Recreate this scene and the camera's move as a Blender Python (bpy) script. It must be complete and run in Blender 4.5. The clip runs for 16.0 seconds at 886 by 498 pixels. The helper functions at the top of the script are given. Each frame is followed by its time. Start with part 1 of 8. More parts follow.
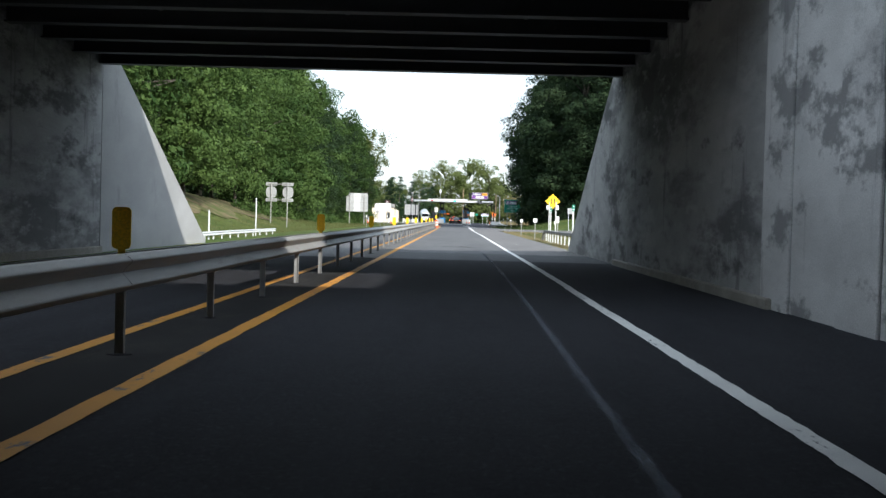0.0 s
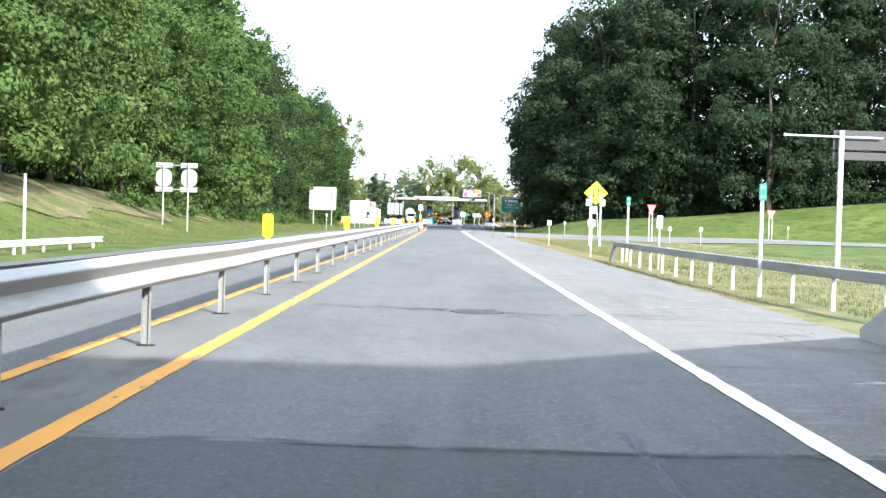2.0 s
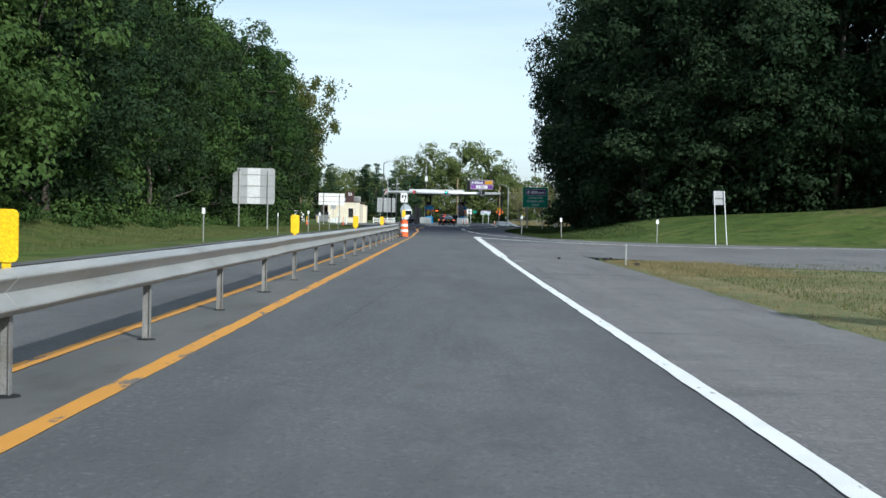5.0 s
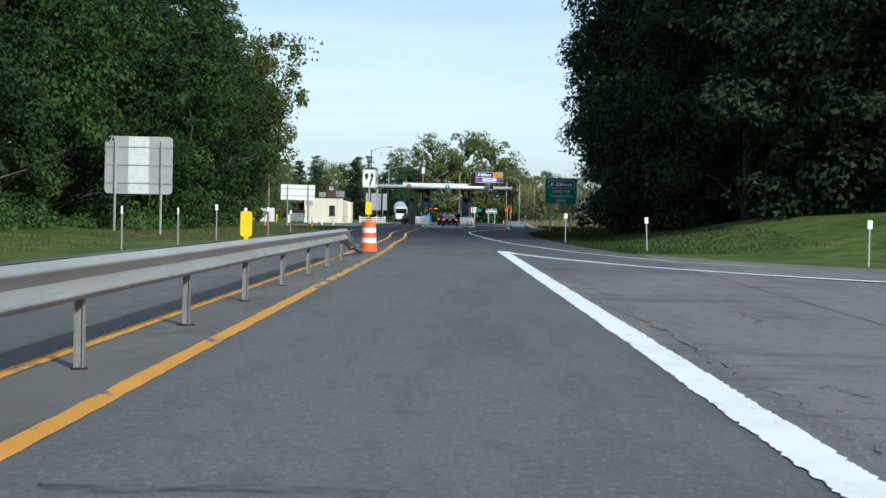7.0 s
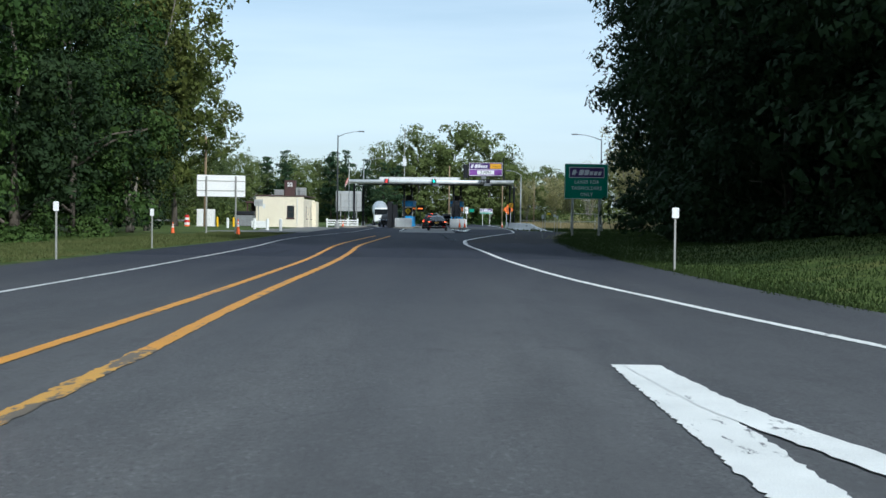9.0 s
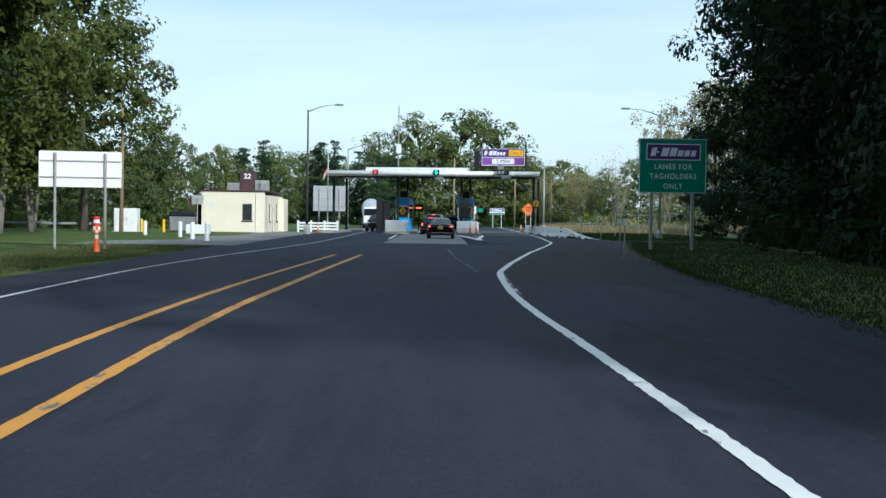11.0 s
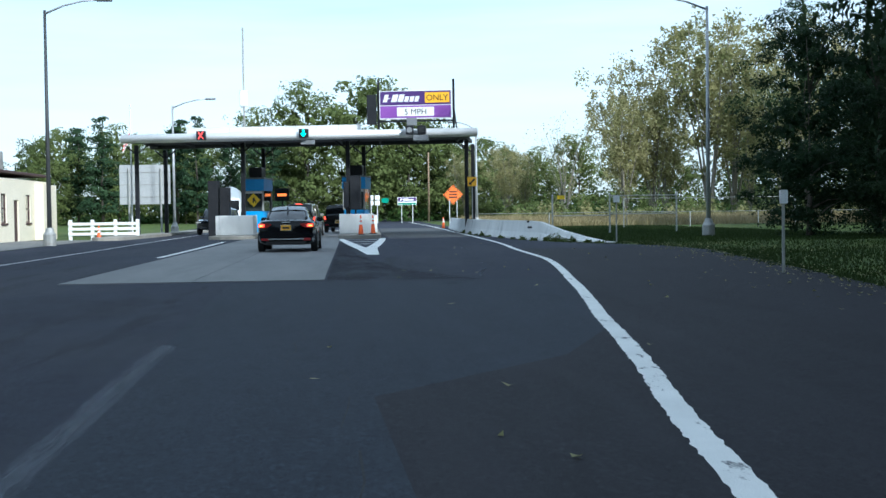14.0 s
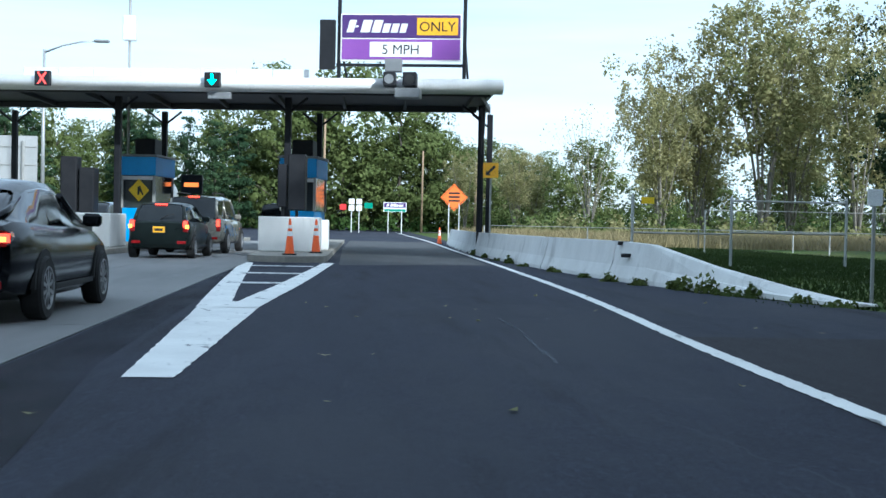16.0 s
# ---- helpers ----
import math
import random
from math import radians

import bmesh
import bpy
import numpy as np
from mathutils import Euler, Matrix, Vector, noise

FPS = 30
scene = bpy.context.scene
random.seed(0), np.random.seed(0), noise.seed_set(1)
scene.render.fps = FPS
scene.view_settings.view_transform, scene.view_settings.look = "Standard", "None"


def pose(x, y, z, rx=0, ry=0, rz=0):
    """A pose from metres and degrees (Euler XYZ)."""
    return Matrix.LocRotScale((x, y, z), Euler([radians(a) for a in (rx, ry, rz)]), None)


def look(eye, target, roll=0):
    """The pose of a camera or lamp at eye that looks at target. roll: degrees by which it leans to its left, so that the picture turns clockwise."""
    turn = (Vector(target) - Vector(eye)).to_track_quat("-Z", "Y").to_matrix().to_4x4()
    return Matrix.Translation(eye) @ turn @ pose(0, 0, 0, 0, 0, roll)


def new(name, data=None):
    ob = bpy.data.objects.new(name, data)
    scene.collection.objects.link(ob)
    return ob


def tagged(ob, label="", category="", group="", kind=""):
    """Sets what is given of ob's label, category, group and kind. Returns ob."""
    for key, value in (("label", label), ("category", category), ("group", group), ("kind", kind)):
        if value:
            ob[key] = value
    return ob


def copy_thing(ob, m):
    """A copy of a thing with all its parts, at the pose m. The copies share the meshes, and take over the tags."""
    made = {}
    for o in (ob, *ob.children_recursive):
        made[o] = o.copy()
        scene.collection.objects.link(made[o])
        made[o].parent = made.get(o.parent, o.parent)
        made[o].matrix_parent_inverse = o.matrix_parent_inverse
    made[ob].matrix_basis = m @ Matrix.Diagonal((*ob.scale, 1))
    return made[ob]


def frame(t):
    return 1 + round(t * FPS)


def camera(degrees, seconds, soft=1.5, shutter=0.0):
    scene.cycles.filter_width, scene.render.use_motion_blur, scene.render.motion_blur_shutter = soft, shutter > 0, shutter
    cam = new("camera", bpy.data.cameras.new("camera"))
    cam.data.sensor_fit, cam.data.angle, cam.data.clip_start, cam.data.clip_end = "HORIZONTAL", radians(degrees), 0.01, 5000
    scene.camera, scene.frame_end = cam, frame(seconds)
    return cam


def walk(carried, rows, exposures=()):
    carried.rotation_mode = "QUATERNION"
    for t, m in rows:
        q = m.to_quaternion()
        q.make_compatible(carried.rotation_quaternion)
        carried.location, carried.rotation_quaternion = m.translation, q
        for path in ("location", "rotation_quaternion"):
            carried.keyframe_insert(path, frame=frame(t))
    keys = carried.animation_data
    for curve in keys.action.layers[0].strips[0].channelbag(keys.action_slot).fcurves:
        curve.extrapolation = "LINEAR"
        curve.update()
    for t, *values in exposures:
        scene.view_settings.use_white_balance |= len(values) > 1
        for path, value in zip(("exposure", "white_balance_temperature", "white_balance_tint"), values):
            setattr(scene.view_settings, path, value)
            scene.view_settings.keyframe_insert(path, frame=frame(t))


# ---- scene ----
cam = camera(39.0, 16.0)
PATH = [
    (0, (0.346, 1.618, 1.188), (0.327, 3.617, 1.14), 1.5),
    (0.5, (0.269, 10.845, 1.226), (0.253, 12.844, 1.184), 1.9),
    (1, (0.223, 20.174, 1.242), (0.213, 22.174, 1.19), 2.1),
    (1.5, (0.206, 29.516, 1.198), (0.202, 31.516, 1.147), 2.0),
    (2, (0.254, 38.778, 1.209), (0.253, 40.778, 1.162), 1.7),
    (2.5, (0.311, 48.14, 1.213), (0.316, 50.14, 1.168), 1.4),
    (3, (0.38, 57.534, 1.212), (0.388, 59.533, 1.165), 0.8),
    (3.2, (0.393, 61.293, 1.202), (0.401, 63.292, 1.146), 1.1),
    (5.5, (0.456, 104.588, 1.224), (0.443, 106.588, 1.175), 1.1),
    (6, (0.431, 113.825, 1.215), (0.417, 115.824, 1.158), 0.6),
    (6.5, (0.385, 123.023, 1.215), (0.371, 125.023, 1.161), 0.8),
    (7, (0.338, 132.119, 1.197), (0.33, 134.119, 1.146), 1.3),
    (7.5, (0.349, 141.06, 1.19), (0.346, 143.06, 1.148), 1.5),
    (8, (0.463, 149.904, 1.173), (0.464, 151.903, 1.123), 1.0),
    (8.5, (0.575, 158.63, 1.168), (0.586, 160.629, 1.119), 1.0),
    (9, (0.698, 167.29, 1.181), (0.705, 169.289, 1.133), 0.7),
    (11.3, (0.537, 207.275, 1.462), (0.539, 209.274, 1.413), 0.8),
    (11.5, (0.543, 210.628, 1.464), (0.543, 212.628, 1.411), 0.8),
    (12, (0.597, 218.739, 1.451), (0.604, 220.738, 1.394), 0.5),
    (12.5, (0.892, 226.723, 1.439), (0.936, 228.721, 1.376), 0.0),
    (12.9, (1.279, 233.075, 1.444), (1.36, 235.073, 1.384), -0.8),
    (13, (1.388, 234.649, 1.441), (1.479, 236.646, 1.392), -0.2),
    (13.5, (1.971, 242.441, 1.326), (2.092, 244.436, 1.26), 0.4),
    (14, (2.582, 250.108, 1.219), (2.729, 252.102, 1.161), -0.8),
    (14.5, (3.207, 257.588, 1.138), (3.378, 259.58, 1.077), -0.9),
    (15, (3.707, 264.816, 1.128), (3.889, 266.807, 1.094), 0.7),
    (15.5, (4.16, 271.76, 1.112), (4.333, 273.752, 1.072), 1.7),
    (16, (4.565, 278.488, 1.102), (4.723, 280.481, 1.062), 1.2),
]
EXPOSURES = [(0.0, 0.55, 6250, 10), (0.5, 1.6, 6250, 10), (1.0, 1.35, 6200, 10), (1.5, 1.45, 6200, 10), (2.0, 1.65, 6200, 10), (2.5, 1.3, 6150, 10), (3.0, 0.95, 6150, 9), (4.2, 0.3, 6000, 7), (5.3, -0.1, 5900, 5),
             (7.0, -0.15, 5850, 4), (9.0, -0.22, 5750, 4), (11.5, 0.02, 5600, 3), (12.1, 0.16, 5590, 3), (13.0, 0.2, 5520, 3), (16.0, 0.38, 5450, 3)]
walk(cam, [(t, look(eye, target, roll)) for t, eye, target, roll in PATH], EXPOSURES)

# ---- world, sun ----
world = bpy.data.worlds.new("world")
scene.world = world
world.use_nodes = True
wn, wl = world.node_tree.nodes, world.node_tree.links
wn.clear()
SUN_DIR = Vector((1.0, -1.55, 1.0)).normalized()      # towards the sun
SUN_EL = math.asin(SUN_DIR.z)
sky = wn.new("ShaderNodeTexSky")
sky.sky_type, sky.sun_disc = "NISHITA", False
sky.sun_elevation, sky.sun_rotation = SUN_EL, math.atan2(SUN_DIR.x, SUN_DIR.y)
sky.air_density, sky.dust_density, sky.ozone_density = 1.0, 1.4, 1.0
# thin high cloud, in long level streaks, all round the sky
wco = wn.new("ShaderNodeTexCoord")
wmap = wn.new("ShaderNodeMapping")
wmap.inputs["Scale"].default_value = (1.0, 1.0, 9.0)
wnoi = wn.new("ShaderNodeTexNoise")
wnoi.inputs["Scale"].default_value, wnoi.inputs["Detail"].default_value = 2.2, 6.0
wramp = wn.new("ShaderNodeValToRGB")
wramp.color_ramp.elements[0].position, wramp.color_ramp.elements[1].position = 0.36, 0.72
wmix = wn.new("ShaderNodeMixRGB")
wmix.inputs["Color2"].default_value = (7.4, 8.3, 9.0, 1)
wfac = wn.new("ShaderNodeMath")
wfac.operation = "MULTIPLY_ADD"
wfac.inputs[1].default_value, wfac.inputs[2].default_value = 0.45, 0.42
bg = wn.new("ShaderNodeBackground")
bg.inputs["Strength"].default_value = 0.135
wout = wn.new("ShaderNodeOutputWorld")
wl.new(wco.outputs["Generated"], wmap.inputs["Vector"])
wl.new(wmap.outputs["Vector"], wnoi.inputs["Vector"])
wl.new(wnoi.outputs["Fac"], wramp.inputs["Fac"])
wl.new(wramp.outputs["Color"], wfac.inputs[0])
wl.new(wfac.outputs[0], wmix.inputs["Fac"])
wl.new(sky.outputs["Color"], wmix.inputs["Color1"])
wl.new(wmix.outputs["Color"], bg.inputs["Color"])
wl.new(bg.outputs["Background"], wout.inputs["Surface"])

sun = new("sun", bpy.data.lights.new("sun", "SUN"))
sun.data.energy, sun.data.angle, sun.data.color = 4.6, radians(1.2), (1.0, 0.955, 0.885)
sun.matrix_world = look(SUN_DIR * 200, (0, 0, 0))

# ---- materials ----
def surf(name, c1, c2, scale=3.0, fine=60.0, rough=0.8, metal=0.0, bump=0.15, streak=(1, 1, 1), island=0.0,
         fleck=0.25, spread=(0.3, 0.7), coat=0.0, stain=None, spec=0.5):
    """Two-scale surface: broad blotches between c1 and c2, fine grain, relief, and optional stains."""
    m = bpy.data.materials.new(name)
    m.use_nodes = True
    n, l = m.node_tree.nodes, m.node_tree.links
    b = n["Principled BSDF"]
    co, mp = n.new("ShaderNodeTexCoord"), n.new("ShaderNodeMapping")
    mp.inputs["Scale"].default_value = streak
    l.new(co.outputs["Object"], mp.inputs["Vector"])
    big, small = n.new("ShaderNodeTexNoise"), n.new("ShaderNodeTexNoise")
    big.inputs["Scale"].default_value, big.inputs["Detail"].default_value = scale, 7.0
    big.inputs["Roughness"].default_value = 0.62
    small.inputs["Scale"].default_value, small.inputs["Detail"].default_value = fine, 3.0
    l.new(mp.outputs["Vector"], big.inputs["Vector"])
    l.new(co.outputs["Object"], small.inputs["Vector"])
    ramp = n.new("ShaderNodeValToRGB")
    ramp.color_ramp.elements[0].position, ramp.color_ramp.elements[1].position = spread
    ramp.color_ramp.elements[0].color, ramp.color_ramp.elements[1].color = (*c1, 1), (*c2, 1)
    l.new(big.outputs["Fac"], ramp.inputs["Fac"])
    col = ramp.outputs["Color"]
    if stain:
        sc, sx, scol, lo, hi = stain
        smp, sn, sr = n.new("ShaderNodeMapping"), n.new("ShaderNodeTexNoise"), n.new("ShaderNodeValToRGB")
        smp.inputs["Scale"].default_value = sx
        smp.inputs["Location"].default_value = (3.1, 7.7, 1.3)
        sn.inputs["Scale"].default_value, sn.inputs["Detail"].default_value = sc, 8.0
        sn.inputs["Roughness"].default_value = 0.7
        sr.color_ramp.elements[0].position, sr.color_ramp.elements[1].position = lo, hi
        sm = n.new("ShaderNodeMixRGB")
        sm.inputs["Color2"].default_value = (*scol, 1)
        l.new(co.outputs["Object"], smp.inputs["Vector"])
        l.new(smp.outputs["Vector"], sn.inputs["Vector"])
        l.new(sn.outputs["Fac"], sr.inputs["Fac"])
        l.new(sr.outputs["Color"], sm.inputs["Fac"])
        l.new(col, sm.inputs["Color1"])
        col = sm.outputs["Color"]
    if fleck:
        mx, fr = n.new("ShaderNodeMixRGB"), n.new("ShaderNodeMapRange")
        mx.blend_type = "MULTIPLY"
        mx.inputs["Fac"].default_value = 1.0
        fr.inputs["From Min"].default_value, fr.inputs["From Max"].default_value = 0.3, 0.7
        fr.inputs["To Min"].default_value, fr.inputs["To Max"].default_value = 1 - fleck, 1 + fleck
        l.new(small.outputs["Fac"], fr.inputs["Value"])
        l.new(col, mx.inputs["Color1"])
        l.new(fr.outputs["Result"], mx.inputs["Color2"])
        col = mx.outputs["Color"]
    if island:
        ge, ir, mi = n.new("ShaderNodeNewGeometry"), n.new("ShaderNodeMapRange"), n.new("ShaderNodeMixRGB")
        mi.blend_type = "MULTIPLY"
        mi.inputs["Fac"].default_value = 1.0
        ir.inputs["To Min"].default_value, ir.inputs["To Max"].default_value = 1 - island, 1 + island
        l.new(ge.outputs["Random Per Island"], ir.inputs["Value"])
        l.new(col, mi.inputs["Color1"])
        l.new(ir.outputs["Result"], mi.inputs["Color2"])
        col = mi.outputs["Color"]
    l.new(col, b.inputs["Base Color"])
    rr = n.new("ShaderNodeMapRange")
    rr.inputs["To Min"].default_value, rr.inputs["To Max"].default_value = max(rough - 0.12, 0.02), min(rough + 0.12, 1)
    l.new(big.outputs["Fac"], rr.inputs["Value"])
    l.new(rr.outputs["Result"], b.inputs["Roughness"])
    b.inputs["Metallic"].default_value = metal
    b.inputs["Coat Weight"].default_value = coat
    b.inputs["Coat Roughness"].default_value = 0.06
    b.inputs["Specular IOR Level"].default_value = spec
    if bump:
        bp = n.new("ShaderNodeBump")
        bp.inputs["Strength"].default_value, bp.inputs["Distance"].default_value = bump, 0.02
        l.new(small.outputs["Fac"], bp.inputs["Height"])
        l.new(bp.outputs["Normal"], b.inputs["Normal"])
    return m


def leafy(name, c1, c2, shine=0.5, thin=0.35):
    """Leaves: colour varies from leaf to leaf and from tree to tree; some light passes through."""
    m = bpy.data.materials.new(name)
    m.use_nodes = True
    n, l = m.node_tree.nodes, m.node_tree.links
    b, out = n["Principled BSDF"], n["Material Output"]
    ge, oi, ad, fr = (n.new("ShaderNodeNewGeometry"), n.new("ShaderNodeObjectInfo"), n.new("ShaderNodeMath"),
                      n.new("ShaderNodeMath"))
    mix = n.new("ShaderNodeMixRGB")
    mix.inputs["Color1"].default_value, mix.inputs["Color2"].default_value = (*c1, 1), (*c2, 1)
    ad.operation = "MULTIPLY_ADD"
    ad.inputs[1].default_value = 0.2
    fr.operation = "MULTIPLY"
    fr.inputs[1].default_value = 0.4
    l.new(oi.outputs["Random"], fr.inputs[0])
    l.new(ge.outputs["Random Per Island"], ad.inputs[0])
    l.new(fr.outputs[0], ad.inputs[2])
    co, no, nm, sm = n.new("ShaderNodeTexCoord"), n.new("ShaderNodeTexNoise"), n.new("ShaderNodeMapRange"), n.new("ShaderNodeMath")
    no.inputs["Scale"].default_value, no.inputs["Detail"].default_value = 0.42, 2.0
    nm.inputs["From Min"].default_value, nm.inputs["From Max"].default_value = 0.35, 0.65
    nm.inputs["To Min"].default_value, nm.inputs["To Max"].default_value = -0.12, 0.38
    sm.operation, sm.use_clamp = "ADD", True
    l.new(co.outputs["Object"], no.inputs["Vector"])
    l.new(no.outputs["Fac"], nm.inputs["Value"])
    l.new(nm.outputs["Result"], sm.inputs[0])
    l.new(ad.outputs[0], sm.inputs[1])
    l.new(sm.outputs[0], mix.inputs["Fac"])
    l.new(mix.outputs["Color"], b.inputs["Base Color"])
    b.inputs["Roughness"].default_value = shine
    b.inputs["Specular IOR Level"].default_value = 0.08
    tr, ms = n.new("ShaderNodeBsdfTranslucent"), n.new("ShaderNodeMixShader")
    ms.inputs["Fac"].default_value = thin
    l.new(mix.outputs["Color"], tr.inputs["Color"])
    l.new(b.outputs["BSDF"], ms.inputs[1])
    l.new(tr.outputs["BSDF"], ms.inputs[2])
    l.new(ms.outputs["Shader"], out.inputs["Surface"])
    return m


def glow(name, color, strength, base=(0.05, 0.05, 0.05)):
    m = bpy.data.materials.new(name)
    m.use_nodes = True
    b = m.node_tree.nodes["Principled BSDF"]
    b.inputs["Base Color"].default_value = (*base, 1)
    b.inputs["Emission Color"].default_value = (*color, 1)
    b.inputs["Emission Strength"].default_value = strength
    b.inputs["Roughness"].default_value = 0.3
    return m


def add_stain(m, scale, stretch, color, lo, hi, at=(0, 0, 0), amount=1.0):
    """One more layer of stain with a shape of its own."""
    n, l = m.node_tree.nodes, m.node_tree.links
    b = n["Principled BSDF"]
    src = b.inputs["Base Color"].links[0].from_socket
    co, mp, no, ra, mx = (n.new("ShaderNodeTexCoord"), n.new("ShaderNodeMapping"), n.new("ShaderNodeTexNoise"),
                          n.new("ShaderNodeMapRange"), n.new("ShaderNodeMixRGB"))
    mp.inputs["Scale"].default_value, mp.inputs["Location"].default_value = stretch, at
    no.inputs["Scale"].default_value, no.inputs["Detail"].default_value, no.inputs["Roughness"].default_value = scale, 9.0, 0.68
    ra.inputs["From Min"].default_value, ra.inputs["From Max"].default_value = lo, hi
    ra.inputs["To Max"].default_value = amount
    mx.inputs["Color2"].default_value = (*color, 1)
    l.new(co.outputs["Object"], mp.inputs["Vector"])
    l.new(mp.outputs["Vector"], no.inputs["Vector"])
    l.new(no.outputs["Fac"], ra.inputs["Value"])
    l.new(ra.outputs["Result"], mx.inputs["Fac"])
    l.new(src, mx.inputs["Color1"])
    l.new(mx.outputs["Color"], b.inputs["Base Color"])
    return m


def cracked(name, c1, c2, dark, sealer, crack=0.35, patch=0.5):
    """Asphalt: aggregate flecks, broad tone drifts, long wheel polish along the road, fine wandering cracks."""
    m = surf(name, c1, c2, 0.35, 220.0, 0.82, 0.0, 0.35, (1, 0.22, 1), 0, 0.38, (0.3, 0.72),
             stain=(0.9, (1.0, 0.16, 1), dark, 0.52, 0.82), spec=0.25)
    n, l = m.node_tree.nodes, m.node_tree.links
    b = n["Principled BSDF"]
    src = b.inputs["Base Color"].links[0].from_socket
    for sc, st, lo, hi, k, f in ((26.0, (1, 0.55, 1), 0.52, 0.66, 1.6, 0.8), (30.0, (1, 0.55, 1), 0.53, 0.66, 0.5, 0.8), (5.0, (1, 0.5, 1), 0.5, 0.72, 0.72, 0.6), (1.6, (1, 0.08, 1), 0.5, 0.7, 1.22, 0.6)):
        add_stain(m, sc, st, tuple(k * (a + d) / 2 for a, d in zip(c1, c2)), lo, hi, (sc, 3.3, 0.7), f)
    src = b.inputs["Base Color"].links[0].from_socket
    co = n.new("ShaderNodeTexCoord")
    wob, wadd = n.new("ShaderNodeTexNoise"), n.new("ShaderNodeMixRGB")
    wob.inputs["Scale"].default_value, wob.inputs["Detail"].default_value = 0.8, 5.0
    wadd.blend_type, wadd.inputs["Fac"].default_value = "ADD", 1.0
    vo = n.new("ShaderNodeTexVoronoi")
    vo.feature = "DISTANCE_TO_EDGE"
    vo.inputs["Scale"].default_value = 0.16
    th, gate, gm = n.new("ShaderNodeMapRange"), n.new("ShaderNodeTexNoise"), n.new("ShaderNodeMapRange")
    th.inputs["From Min"].default_value, th.inputs["From Max"].default_value = 0.0, 0.0028
    th.inputs["To Min"].default_value, th.inputs["To Max"].default_value = 1.0, 0.0
    gate.inputs["Scale"].default_value = 0.22
    gm.inputs["From Min"].default_value, gm.inputs["From Max"].default_value = 0.5, 0.62
    gm.inputs["To Max"].default_value = crack
    mu, mx = n.new("ShaderNodeMath"), n.new("ShaderNodeMixRGB")
    mu.operation = "MULTIPLY"
    mx.inputs["Color2"].default_value = (*sealer, 1)
    l.new(co.outputs["Object"], wob.inputs["Vector"])
    l.new(co.outputs["Object"], wadd.inputs["Color1"])
    l.new(wob.outputs["Color"], wadd.inputs["Color2"])
    l.new(wadd.outputs["Color"], vo.inputs["Vector"])
    l.new(co.outputs["Object"], gate.inputs["Vector"])
    l.new(vo.outputs["Distance"], th.inputs["Value"])
    l.new(gate.outputs["Fac"], gm.inputs["Value"])
    l.new(th.outputs["Result"], mu.inputs[0])
    l.new(gm.outputs["Result"], mu.inputs[1])
    l.new(mu.outputs[0], mx.inputs["Fac"])
    l.new(src, mx.inputs["Color1"])
    l.new(mx.outputs["Color"], b.inputs["Base Color"])
    return m


def worn_paint(name, c, under, wear=0.56):
    """Road paint, chipped through to the asphalt in ragged flakes."""
    m = surf(name, tuple(0.82 * v for v in c), c, 1.2, 120.0, 0.75, 0.0, 0.2, (1, 1, 1), 0, 0.14,
             stain=(5.0, (1.0, 0.35, 1), under, wear, wear + 0.05))
    return m


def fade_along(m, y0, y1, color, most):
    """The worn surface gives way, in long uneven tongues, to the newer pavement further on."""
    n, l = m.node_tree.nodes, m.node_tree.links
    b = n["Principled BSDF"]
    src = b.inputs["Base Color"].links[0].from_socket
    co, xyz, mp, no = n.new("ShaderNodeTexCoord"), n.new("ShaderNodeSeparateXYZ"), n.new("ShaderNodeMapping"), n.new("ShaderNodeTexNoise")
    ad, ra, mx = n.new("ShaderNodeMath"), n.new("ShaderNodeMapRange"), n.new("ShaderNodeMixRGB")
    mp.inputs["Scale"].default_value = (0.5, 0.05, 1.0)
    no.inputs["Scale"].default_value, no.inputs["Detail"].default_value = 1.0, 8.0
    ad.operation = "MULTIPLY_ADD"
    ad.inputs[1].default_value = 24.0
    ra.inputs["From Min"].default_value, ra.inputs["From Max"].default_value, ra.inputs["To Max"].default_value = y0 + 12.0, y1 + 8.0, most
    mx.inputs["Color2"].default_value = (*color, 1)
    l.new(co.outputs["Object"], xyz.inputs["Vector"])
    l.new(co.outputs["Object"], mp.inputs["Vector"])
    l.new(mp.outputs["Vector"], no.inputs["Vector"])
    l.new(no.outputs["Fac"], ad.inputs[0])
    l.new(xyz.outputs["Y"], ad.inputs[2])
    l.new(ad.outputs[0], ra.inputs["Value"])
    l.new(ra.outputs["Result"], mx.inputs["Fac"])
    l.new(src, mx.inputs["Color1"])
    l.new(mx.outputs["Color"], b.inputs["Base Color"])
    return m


ASPHALT = cracked("asphalt_grey", (0.091, 0.092, 0.095), (0.14, 0.141, 0.142), (0.062, 0.063, 0.067), (0.03, 0.03, 0.034))
add_stain(ASPHALT, 0.45, (1.0, 0.25, 1), (0.076, 0.076, 0.079), 0.5, 0.64, (5, 2, 1), 0.6)
add_stain(ASPHALT, 2.6, (1.0, 0.6, 1), (0.075, 0.074, 0.076), 0.56, 0.68, (2, 7, 1), 0.45)
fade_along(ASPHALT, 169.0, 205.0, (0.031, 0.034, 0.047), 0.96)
ASPHALT6 = cracked("asphalt_mid", (0.05, 0.052, 0.056), (0.08, 0.082, 0.086), (0.038, 0.039, 0.042), (0.024, 0.024, 0.026))
ASPHALT2 = cracked("asphalt_dark", (0.024, 0.027, 0.041), (0.038, 0.0415, 0.058), (0.018, 0.0205, 0.03), (0.085, 0.092, 0.106), 0.3)
